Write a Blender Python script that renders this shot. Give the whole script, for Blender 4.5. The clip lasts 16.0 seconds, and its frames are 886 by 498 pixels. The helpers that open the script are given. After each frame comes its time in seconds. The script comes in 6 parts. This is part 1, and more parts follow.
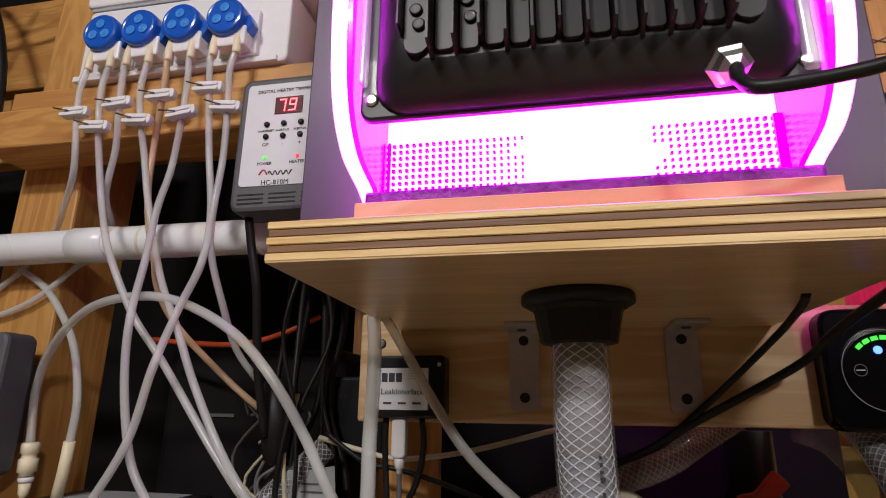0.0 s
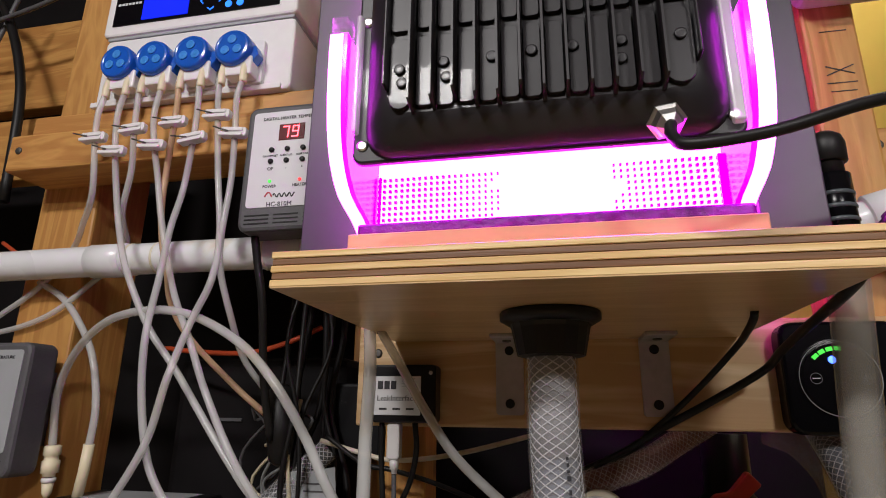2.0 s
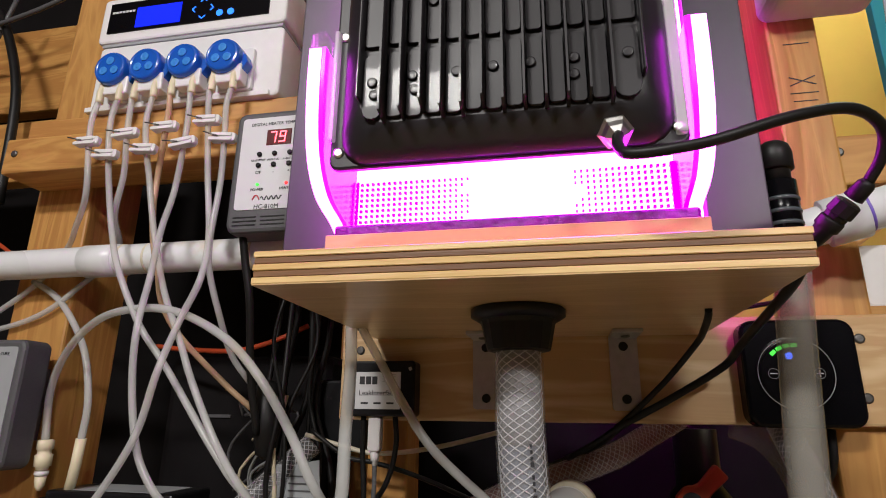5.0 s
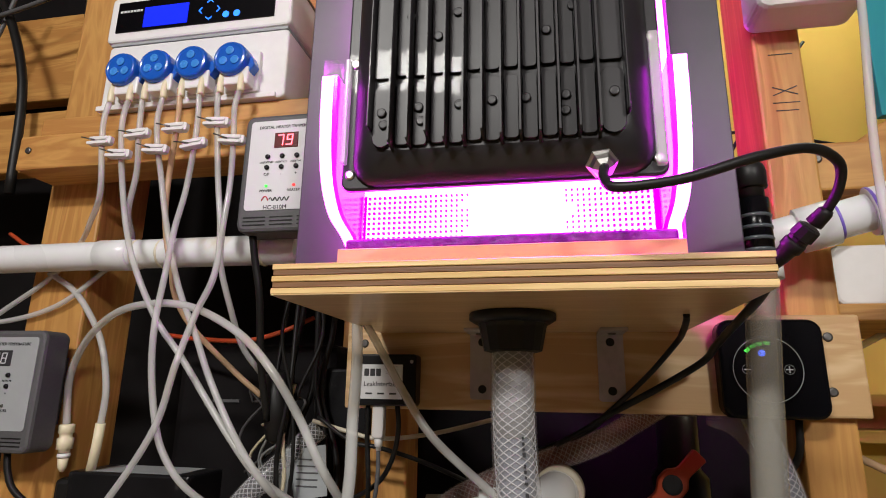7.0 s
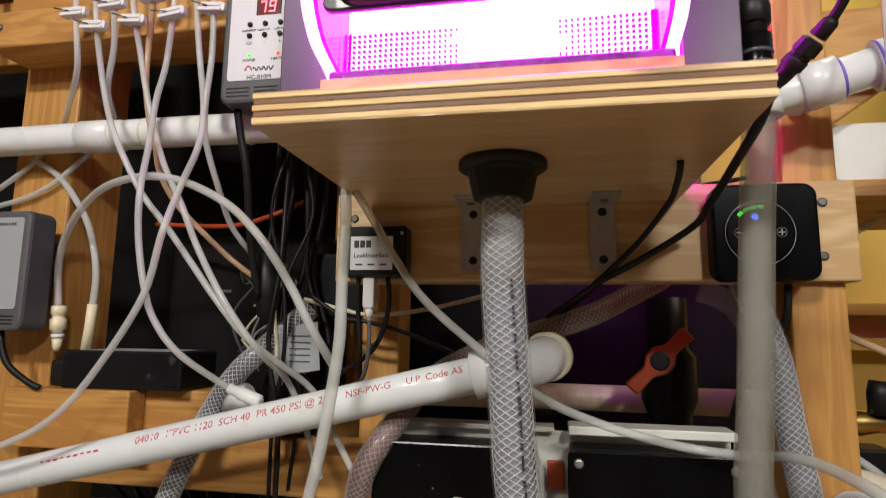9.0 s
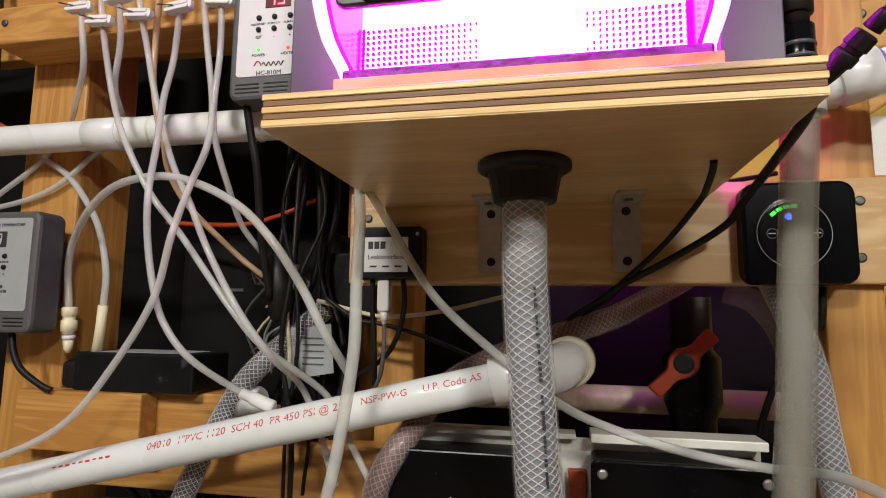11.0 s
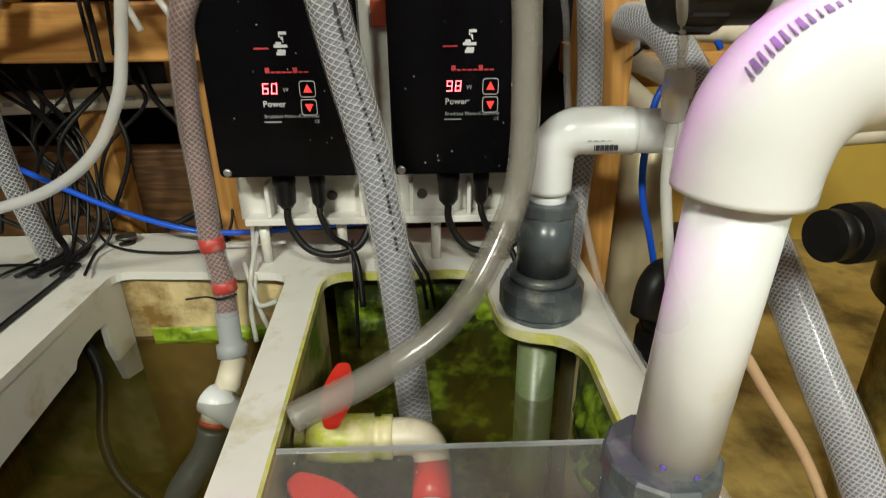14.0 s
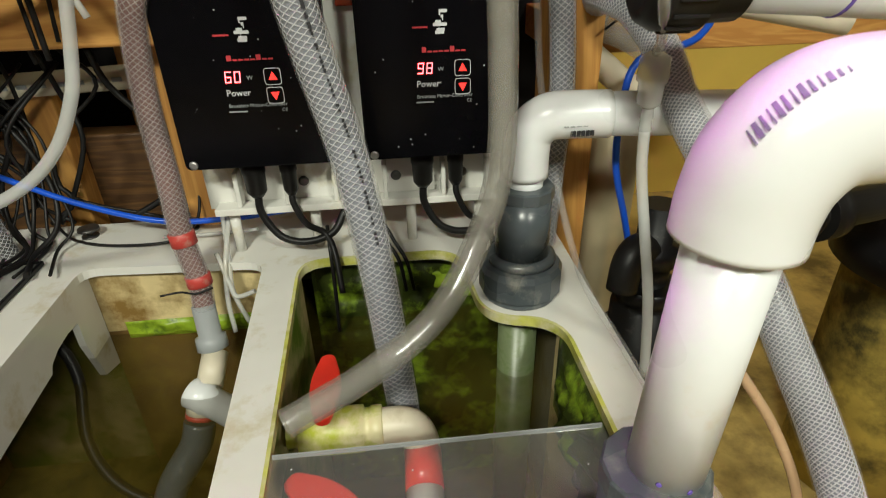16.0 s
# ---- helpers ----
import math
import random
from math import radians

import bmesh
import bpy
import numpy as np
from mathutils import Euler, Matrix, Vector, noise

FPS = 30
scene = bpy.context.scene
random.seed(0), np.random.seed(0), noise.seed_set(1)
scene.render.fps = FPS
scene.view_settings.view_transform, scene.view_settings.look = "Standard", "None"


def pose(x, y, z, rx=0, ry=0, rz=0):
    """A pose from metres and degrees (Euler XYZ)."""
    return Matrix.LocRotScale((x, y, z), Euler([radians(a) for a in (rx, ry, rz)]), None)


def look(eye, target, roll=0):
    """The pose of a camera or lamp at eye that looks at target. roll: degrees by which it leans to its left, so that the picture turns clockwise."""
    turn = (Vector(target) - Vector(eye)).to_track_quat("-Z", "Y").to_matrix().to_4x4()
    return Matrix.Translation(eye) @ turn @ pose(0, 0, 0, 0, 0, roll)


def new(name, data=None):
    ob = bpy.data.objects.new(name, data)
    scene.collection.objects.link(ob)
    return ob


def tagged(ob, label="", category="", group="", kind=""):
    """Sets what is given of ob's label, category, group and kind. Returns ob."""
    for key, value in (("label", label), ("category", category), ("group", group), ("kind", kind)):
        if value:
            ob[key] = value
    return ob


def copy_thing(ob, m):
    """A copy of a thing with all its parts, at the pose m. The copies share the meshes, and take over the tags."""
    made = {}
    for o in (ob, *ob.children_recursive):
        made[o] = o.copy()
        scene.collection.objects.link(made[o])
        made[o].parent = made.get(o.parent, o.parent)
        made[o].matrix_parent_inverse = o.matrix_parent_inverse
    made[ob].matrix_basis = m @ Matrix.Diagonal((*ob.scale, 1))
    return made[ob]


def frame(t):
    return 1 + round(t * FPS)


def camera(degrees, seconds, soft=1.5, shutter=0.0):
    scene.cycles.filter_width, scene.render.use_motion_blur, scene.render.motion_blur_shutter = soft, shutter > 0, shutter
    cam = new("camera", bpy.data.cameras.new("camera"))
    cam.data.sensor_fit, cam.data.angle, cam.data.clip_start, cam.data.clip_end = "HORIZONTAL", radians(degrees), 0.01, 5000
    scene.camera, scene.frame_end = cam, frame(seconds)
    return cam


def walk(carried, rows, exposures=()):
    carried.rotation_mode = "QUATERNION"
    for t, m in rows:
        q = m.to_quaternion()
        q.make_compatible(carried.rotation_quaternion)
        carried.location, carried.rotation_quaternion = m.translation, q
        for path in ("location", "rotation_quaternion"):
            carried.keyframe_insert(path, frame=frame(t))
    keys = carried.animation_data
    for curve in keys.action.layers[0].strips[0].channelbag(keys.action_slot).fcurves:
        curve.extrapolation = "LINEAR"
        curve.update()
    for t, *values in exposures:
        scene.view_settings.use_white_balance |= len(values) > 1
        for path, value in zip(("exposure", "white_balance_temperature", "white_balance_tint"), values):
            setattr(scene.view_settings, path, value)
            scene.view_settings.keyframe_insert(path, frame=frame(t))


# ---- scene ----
cam = camera(75.50, 16.0, 1.0, 0.3)
# seconds, eye in metres, then degrees: heading to the left of +y, pitch up, lean
PATH = [
    (0, (0.0253, 0.0031, 0.8964), 11.365, 15.716, 0.721),
    (0.5, (0.0342, -0.0190, 0.8890), 11.654, 15.834, 0.654),
    (1, (0.0358, -0.0404, 0.8935), 11.761, 15.827, 0.554),
    (1.5, (0.0473, -0.0398, 0.8880), 11.892, 16.004, 0.682),
    (2, (0.0459, -0.0354, 0.8987), 11.887, 15.953, 0.664),
    (2.5, (0.0452, -0.0206, 0.8925), 11.667, 16.078, 0.635),
    (3, (0.0483, -0.0057, 0.8896), 11.703, 16.002, 0.571),
    (3.5, (0.0454, 0.0099, 0.8910), 11.605, 16.075, 0.562),
    (4, (0.0552, -0.0137, 0.9119), 11.502, 15.807, 0.680),
    (4.5, (0.0675, -0.0319, 0.8915), 11.520, 15.973, 0.730),
    (5, (0.0652, -0.0541, 0.8909), 11.417, 16.241, 0.715),
    (7.3, (0.0684, -0.1118, 0.9058), 10.769, 13.359, 0.937),
    (7.5, (0.0695, -0.1225, 0.8954), 10.635, 12.990, 0.925),
    (8, (0.0842, -0.1168, 0.8851), 10.558, 11.746, 0.893),
    (8.5, (0.0733, -0.0945, 0.8728), 10.497, 10.053, 0.875),
    (9, (0.0706, -0.0689, 0.8371), 10.450, 8.108, 0.809),
    (9.2, (0.0729, -0.0620, 0.8266), 10.481, 7.690, 0.809),
    (11.5, (0.0599, -0.0529, 0.8572), 11.640, 6.882, 0.718),
    (12, (0.0702, -0.0547, 0.8616), 11.253, 7.079, 0.834),
    (12.2, (0.0725, -0.0580, 0.8660), 11.320, 6.080, 0.830),
    (12.5, (0.0681, -0.0675, 0.8660), 10.048, 1.993, 0.674),
    (13, (0.0964, -0.0877, 0.7835), 5.853, -7.653, -0.102),
    (13.5, (0.1257, -0.0940, 0.7300), 1.563, -17.434, -0.312),
    (14, (0.1207, -0.1094, 0.7236), -1.598, -24.420, -0.597),
    (14.5, (0.1026, -0.1029, 0.7191), -3.346, -29.220, -1.109),
    (15, (0.1002, -0.0978, 0.7204), -5.108, -31.663, -1.394),
    (15.5, (0.0992, -0.0955, 0.7371), -5.660, -31.461, -1.713),
    (16, (0.1094, -0.0916, 0.7567), -5.365, -29.636, -1.480),
]


def aim(eye, heading, pitch):
    a, b = radians(heading), radians(pitch)
    return (eye[0] - math.sin(a) * math.cos(b), eye[1] + math.cos(a) * math.cos(b), eye[2] + math.sin(b))


STOPS = [(0, -0.76, 6150, 23), (2, -0.70, 6150, 23), (3.5, -0.63, 6200, 22), (5, -0.55, 6200, 21), (7.5, -0.40, 6250, 19), (9, -0.30, 6300, 17), (12.5, -0.25, 6400, 13), (13.5, 0.0, 6450, 9), (14.5, -0.03, 6500, 6), (16, -0.03, 6500, 6)]
walk(cam, [(t, look(eye, aim(eye, h, p), lean)) for t, eye, h, p, lean in PATH], STOPS)

# ---- light ----
world = bpy.data.worlds.new("room")
scene.world = world
world.use_nodes = True
world.node_tree.nodes["Background"].inputs[0].default_value = (1.0, 0.9, 0.75, 1)
world.node_tree.nodes["Background"].inputs[1].default_value = 0.002


def area(name, eye, target, sx, sy, watts, colour):
    d = bpy.data.lights.new(name, "AREA")
    d.shape, d.size, d.size_y, d.energy, d.color = "RECTANGLE", sx, sy, watts, colour
    ob = new(name, d)
    ob.matrix_world = look(eye, target)
    return ob


area("shop_light", (0.80, -1.30, 1.75), (0.05, 0.4, 0.7), 0.22, 0.10, 21, (0.97, 0.97, 0.84))
area("ceiling_light", (-0.52, -1.55, 2.20), (0.0, 0.3, 0.6), 0.50, 0.15, 52, (0.97, 0.97, 0.84))
area("far_light", (0.95, 1.0, 2.3), (0.75, 1.45, 1.55), 0.3, 0.2, 13, (1.0, 0.9, 0.6))


# ---- materials ----
def mat(name, colour, rough=0.5, metal=0.0, var=0.12, scale=60.0, bump=0.0, stretch=(1, 1, 1), stain=None, stain_amount=0.0, stain_scale=9.0,
        alpha=1.0, emit=None, power=0.0, transmission=0.0, ior=1.45, coat=0.0, spec=0.5, through_light=0.0):
    m = bpy.data.materials.new(name)
    m.use_nodes = True
    t = m.node_tree
    n, l = t.nodes, t.links
    p = n["Principled BSDF"]
    p.inputs["Roughness"].default_value, p.inputs["Metallic"].default_value = rough, metal
    p.inputs["Alpha"].default_value, p.inputs["IOR"].default_value = alpha, ior
    p.inputs["Transmission Weight"].default_value, p.inputs["Coat Weight"].default_value = transmission, coat
    p.inputs["Specular IOR Level"].default_value = spec
    co = n.new("ShaderNodeTexCoord")
    mp = n.new("ShaderNodeMapping")
    mp.inputs["Scale"].default_value = stretch
    l.new(co.outputs["Object"], mp.inputs[0])
    fine = n.new("ShaderNodeTexNoise")
    fine.inputs["Scale"].default_value, fine.inputs["Detail"].default_value = scale, 5
    l.new(mp.outputs[0], fine.inputs["Vector"])
    wide = n.new("ShaderNodeTexNoise")
    wide.inputs["Scale"].default_value, wide.inputs["Detail"].default_value = scale / 7, 3
    l.new(mp.outputs[0], wide.inputs["Vector"])
    add = n.new("ShaderNodeMath")
    add.operation = "ADD"
    l.new(fine.outputs["Fac"], add.inputs[0]), l.new(wide.outputs["Fac"], add.inputs[1])
    rng = n.new("ShaderNodeMapRange")
    rng.inputs["From Min"].default_value, rng.inputs["From Max"].default_value = 0.6, 1.4
    rng.inputs["To Min"].default_value, rng.inputs["To Max"].default_value = 1 - var, 1 + var
    l.new(add.outputs[0], rng.inputs["Value"])
    mul = n.new("ShaderNodeMix")
    mul.data_type, mul.blend_type = "RGBA", "MULTIPLY"
    mul.inputs["Factor"].default_value = 1.0
    mul.inputs[6].default_value = (*colour, 1)
    l.new(rng.outputs[0], mul.inputs[7])
    out = mul.outputs[2]
    if stain:
        sn = n.new("ShaderNodeTexNoise")
        sn.inputs["Scale"].default_value, sn.inputs["Detail"].default_value, sn.inputs["Roughness"].default_value = stain_scale, 6, 0.65
        l.new(co.outputs["Object"], sn.inputs["Vector"])
        sr = n.new("ShaderNodeMapRange")
        sr.inputs["From Min"].default_value, sr.inputs["From Max"].default_value = 0.62 - 0.3 * stain_amount, 0.78 - 0.25 * stain_amount
        l.new(sn.outputs["Fac"], sr.inputs["Value"])
        mx = n.new("ShaderNodeMix")
        mx.data_type = "RGBA"
        l.new(sr.outputs[0], mx.inputs["Factor"]), l.new(out, mx.inputs[6])
        mx.inputs[7].default_value = (*stain, 1)
        out = mx.outputs[2]
    l.new(out, p.inputs["Base Color"])
    rr = n.new("ShaderNodeMapRange")
    rr.inputs["To Min"].default_value, rr.inputs["To Max"].default_value = max(rough - 0.1, 0.02), min(rough + 0.1, 1)
    l.new(wide.outputs["Fac"], rr.inputs["Value"]), l.new(rr.outputs[0], p.inputs["Roughness"])
    if bump:
        b = n.new("ShaderNodeBump")
        b.inputs["Strength"].default_value, b.inputs["Distance"].default_value = bump, 0.002
        l.new(fine.outputs["Fac"], b.inputs["Height"]), l.new(b.outputs[0], p.inputs["Normal"])
    if emit:
        p.inputs["Emission Color"].default_value = (*emit, 1)
        p.inputs["Emission Strength"].default_value = power
    if through_light:
        tr, ms = n.new("ShaderNodeBsdfTranslucent"), n.new("ShaderNodeMixShader")
        ms.inputs[0].default_value = through_light
        l.new(out, tr.inputs[0])
        l.new(p.outputs[0], ms.inputs[1]), l.new(tr.outputs[0], ms.inputs[2])
        l.new(ms.outputs[0], n["Material Output"].inputs[0])
    return m


def wood(name, light, dark, along="x", rough=0.5, knots=0.0, figure=26):
    """Softwood with long grain bands along one axis."""
    m = bpy.data.materials.new(name)
    m.use_nodes = True
    n, l = m.node_tree.nodes, m.node_tree.links
    p = n["Principled BSDF"]
    co, mp = n.new("ShaderNodeTexCoord"), n.new("ShaderNodeMapping")
    s = {"x": (1.2, figure, figure), "y": (figure, 1.2, figure), "z": (figure, figure, 1.2)}[along]
    mp.inputs["Scale"].default_value = s
    l.new(co.outputs["Object"], mp.inputs[0])
    a, b = n.new("ShaderNodeTexNoise"), n.new("ShaderNodeTexNoise")
    a.inputs["Scale"].default_value, a.inputs["Detail"].default_value, a.inputs["Distortion"].default_value = 2.2, 4, 1.4
    b.inputs["Scale"].default_value, b.inputs["Detail"].default_value = 14, 4
    l.new(mp.outputs[0], a.inputs["Vector"]), l.new(mp.outputs[0], b.inputs["Vector"])
    w = n.new("ShaderNodeMath")
    w.operation, w.inputs[1].default_value = "MULTIPLY", 9.0
    l.new(a.outputs["Fac"], w.inputs[0])
    f = n.new("ShaderNodeMath")
    f.operation = "PINGPONG"
    f.inputs[1].default_value = 1.0
    l.new(w.outputs[0], f.inputs[0])
    ad = n.new("ShaderNodeMath")
    ad.operation, ad.inputs[1].default_value = "MULTIPLY_ADD", 0.5
    l.new(b.outputs["Fac"], ad.inputs[0]), l.new(f.outputs[0], ad.inputs[2])
    r = n.new("ShaderNodeValToRGB")
    r.color_ramp.elements[0].position, r.color_ramp.elements[1].position = 0.25, 1.25
    r.color_ramp.elements[0].color, r.color_ramp.elements[1].color = (*light, 1), (*dark, 1)
    l.new(ad.outputs[0], r.inputs[0])
    out = r.outputs[0]
    if knots:
        v = n.new("ShaderNodeTexVoronoi")
        v.inputs["Scale"].default_value = knots
        l.new(co.outputs["Object"], v.inputs["Vector"])
        k = n.new("ShaderNodeMapRange")
        k.inputs["From Min"].default_value, k.inputs["From Max"].default_value = 0.03, 0.12
        l.new(v.outputs["Distance"], k.inputs["Value"])
        mx = n.new("ShaderNodeMix")
        mx.data_type = "RGBA"
        mx.inputs[6].default_value = (dark[0] * 0.35, dark[1] * 0.3, dark[2] * 0.3, 1)
        l.new(k.outputs[0], mx.inputs["Factor"]), l.new(out, mx.inputs[7])
        out = mx.outputs[2]
    l.new(out, p.inputs["Base Color"])
    p.inputs["Roughness"].default_value = rough
    bp = n.new("ShaderNodeBump")
    bp.inputs["Strength"].default_value, bp.inputs["Distance"].default_value = 0.25, 0.0008
    l.new(ad.outputs[0], bp.inputs["Height"]), l.new(bp.outputs[0], p.inputs["Normal"])
    return m


PINE_X = wood("pine_along_x", (0.54, 0.28, 0.074), (0.42, 0.19, 0.045), "x", 0.5, 9, 12)
PINE_Z = wood("pine_along_z", (0.53, 0.275, 0.071), (0.42, 0.195, 0.047), "z", 0.5, 8, 12)
# Pine in a much darker tone, for the board low behind the sump.
DARK_PINE = wood("darker_pine", (0.13, 0.062, 0.018), (0.07, 0.032, 0.010), "x", 0.6, 7, 17)
PALE_X = wood("pale_pine", (0.66, 0.47, 0.26), (0.50, 0.31, 0.14), "x", 0.5, 11, 8)
PLY_LIGHT = wood("ply_light", (0.80, 0.58, 0.26), (0.68, 0.45, 0.17), "x", 0.42)
PLY_DARK = wood("ply_dark", (0.225, 0.105, 0.038), (0.15, 0.065, 0.022), "x", 0.5)
PLY_FACE = wood("ply_face", (0.62, 0.42, 0.22), (0.53, 0.34, 0.16), "x", 0.28, 0, 9)
PVC = mat("white_pvc", (0.73, 0.75, 0.76), 0.28, var=0.05, scale=40, stain=(0.62, 0.52, 0.35), stain_amount=0.12, coat=0.2)
PVC_OLD = mat("aged_pvc", (0.66, 0.60, 0.47), 0.4, var=0.08, scale=50, stain=(0.35, 0.27, 0.13), stain_amount=0.3)
ABS_WHITE = mat("white_plastic", (0.74, 0.73, 0.73), 0.35, var=0.04, scale=80)
ACRYL_WHITE = mat("white_acrylic", (0.82, 0.81, 0.76), 0.22, var=0.04, scale=30, stain=(0.62, 0.55, 0.36), stain_amount=0.2, stain_scale=14, coat=0.3, through_light=0.12)
STAINED = mat("cream_stained_acrylic", (0.62, 0.50, 0.26), 0.4, var=0.25, scale=22, stain=(0.22, 0.13, 0.035), stain_amount=0.45, stain_scale=12)
DIRTY = mat("stained_acrylic", (0.50, 0.40, 0.20), 0.5, var=0.35, scale=25, stain=(0.13, 0.20, 0.015), stain_amount=0.65, stain_scale=11)
ALGAE = mat("green_algae", (0.035, 0.050, 0.008), 0.4, var=0.5, scale=90, bump=0.6, stain=(0.29, 0.44, 0.03), stain_amount=0.42, stain_scale=26)
ALGAE_EDGE = mat("algae_edge", (0.48, 0.48, 0.10), 0.5, var=0.4, scale=70, bump=0.4, stain=(0.62, 0.58, 0.36), stain_amount=0.6, stain_scale=30)
MUD = mat("brown_silt", (0.44, 0.33, 0.07), 0.7, var=0.5, scale=20, bump=0.5, stain=(0.055, 0.045, 0.012), stain_amount=0.5)
ALGAE_BRIGHT = mat("bright_algae", (0.26, 0.38, 0.025), 0.35, var=0.4, scale=60, bump=0.6, stain=(0.05, 0.09, 0.01), stain_amount=0.4, stain_scale=40)
SILTED = mat("silted_acrylic", (0.13, 0.072, 0.018), 0.6, var=0.4, scale=24, bump=0.3, stain=(0.22, 0.15, 0.03), stain_amount=0.45, stain_scale=15)
WATER = mat("tank_water", (0.085, 0.062, 0.008), 0.05, var=0.5, scale=14, alpha=0.31, ior=1.33)
GREY_PVC = mat("dark_grey_pvc", (0.072, 0.085, 0.094), 0.28, var=0.15, scale=60, stain=(0.2, 0.2, 0.18), stain_amount=0.1, stain_scale=30)
GREY_SHEET = mat("grey_sheet", (0.040, 0.040, 0.044), 0.42, var=0.1, scale=70)
BLACK = mat("black_plastic", (0.007, 0.007, 0.008), 0.36, var=0.2, scale=80, stain=(0.07, 0.065, 0.06), stain_amount=0.03, stain_scale=40, spec=0.3)
BLACK_GLOSS = mat("black_gloss", (0.003, 0.003, 0.004), 0.2, var=0.2, scale=40, spec=0.16)
RUBBER = mat("black_rubber", (0.009, 0.0085, 0.0085), 0.45, var=0.2, scale=90, spec=0.35)
CASE_GREY = mat("grey_case", (0.085, 0.085, 0.09), 0.5, var=0.1, scale=300, bump=0.15)
PANEL_GREY = mat("pale_panel", (0.66, 0.67, 0.69), 0.4, var=0.03, scale=60)
PANEL_DIM = mat("grey_panel", (0.33, 0.35, 0.36), 0.45, var=0.05, scale=60)
SILICONE = mat("milky_silicone", (0.66, 0.67, 0.66), 0.2, var=0.08, scale=50, alpha=0.5, stain=(0.70, 0.64, 0.50), stain_amount=0.2, coat=0.4)
SILICONE_TAN = mat("tan_silicone", (0.60, 0.40, 0.24), 0.25, var=0.12, scale=40, alpha=0.75, coat=0.3)
CREAM = mat("cream_plastic", (0.74, 0.66, 0.46), 0.4, var=0.08, scale=60)
CLEAR_HOSE = mat("clear_vinyl", (0.62, 0.62, 0.62), 0.12, var=0.05, scale=30, alpha=0.17, coat=0.6)
SMOKE_HOSE = mat("smoky_vinyl", (0.34, 0.325, 0.285), 0.12, var=0.2, scale=25, alpha=0.36, coat=0.6)
HOSE_FOAM = mat("foamy_water", (0.34, 0.34, 0.36), 0.45, var=0.3, scale=45)
WINDOW_RED = mat("dark_red_window", (0.10, 0.008, 0.010), 0.3, var=0.1)
BRAID_RED = mat("reddish_yarn", (0.40, 0.29, 0.27), 0.45, var=0.15, scale=200)
BRAID = mat("braid_yarn", (0.58, 0.58, 0.62), 0.45, var=0.1, scale=200)
HOSE_CORE = mat("hose_inside", (0.20, 0.215, 0.26), 0.3, var=0.4, scale=25)
HOSE_CORE_DARK = mat("dark_hose_inside", (0.045, 0.045, 0.052), 0.3, var=0.4, scale=25)
HOSE_CORE_RED = mat("hose_inside_red", (0.17, 0.050, 0.040), 0.4, var=0.4, scale=25)
STEEL = mat("galvanised_steel", (0.48, 0.46, 0.46), 0.42, 0.85, var=0.15, scale=120)
CHROME = mat("nickel", (0.80, 0.79, 0.76), 0.30, 1.0, var=0.05)
SCREW = mat("screw_metal", (0.13, 0.125, 0.12), 0.4, 0.8, var=0.3, scale=300)
BLUE_PUMP = mat("blue_plastic", (0.010, 0.10, 0.50), 0.2, var=0.12, scale=60, coat=0.4)
BLUE_ROLLER = mat("pale_blue_plastic", (0.05, 0.26, 0.70), 0.2, var=0.1, scale=60, coat=0.4)
BLUE_TUBE = mat("blue_tube", (0.01, 0.09, 0.62), 0.3, var=0.08, scale=40)
ORANGE = mat("orange_plastic", (0.45, 0.06, 0.015), 0.45, var=0.15, scale=60, stain=(0.15, 0.025, 0.01), stain_amount=0.3)
RED = mat("red_plastic", (0.72, 0.035, 0.02), 0.3, var=0.1, scale=60)
RED_BAND = mat("faded_red_band", (0.48, 0.055, 0.045), 0.4, var=0.2, scale=60, stain=(0.45, 0.25, 0.2), stain_amount=0.25, stain_scale=60)
RED_INK = mat("red_ink", (0.50, 0.04, 0.05), 0.5, var=0.25, scale=250)
DARK_INK = mat("dark_ink", (0.03, 0.03, 0.035), 0.5, var=0.2)
BLUE_INK = mat("purple_primer", (0.16, 0.10, 0.46), 0.4, var=0.3, scale=90)
GREY_INK = mat("violet_grey_ink", (0.24, 0.19, 0.34), 0.5, var=0.3, scale=200)
WHITE_INK = mat("white_ink", (0.7, 0.7, 0.7), 0.5, var=0.1)
ACRYLIC_CLEAR = mat("clear_acrylic", (0.42, 0.42, 0.40), 0.08, var=0.05, scale=30, alpha=0.11, coat=0.5)
ACRYLIC_SMOKE = mat("smoky_acrylic", (0.30, 0.30, 0.285), 0.12, var=0.25, scale=30, alpha=0.8, coat=0.6)
GLOW_PINK = mat("grow_light_screen", (0.8, 0.2, 0.8), 0.4, emit=(1.0, 0.041, 1.0), power=46.0)
# Not lamps: emission puts the flood light's glow into acrylic edges, rims and mesh.
GLOW_STRIP = mat("emissive_acrylic_edge", (0.8, 0.3, 0.8), 0.3, emit=(1.0, 0.075, 1.0), power=24.0)
GLOW_RIM = mat("emissive_acrylic_rim", (0.5, 0.02, 0.5), 0.2, emit=(0.85, 0.003, 1.0), power=7.0, coat=0.4)
MESH_PINK = mat("emissive_magenta_mesh", (0.5, 0.03, 0.5), 0.5, emit=(0.62, 0.012, 0.70), power=0.8)
# Dark foam; the screen's magenta light is put into its base colour.
WET_MAGENTA_LIGHT = mat("wet_foam_light_tinted", (0.16, 0.008, 0.22), 0.3, var=0.6, scale=180, bump=0.8, spec=0.25)
LAMP_BLACK = mat("lamp_enamel", (0.018, 0.016, 0.019), 0.40, var=0.15, scale=90, coat=0.08, spec=0.4)
LED_RED = mat("red_led", (0.8, 0.05, 0.03), 0.4, emit=(1.0, 0.03, 0.03), power=1.6)
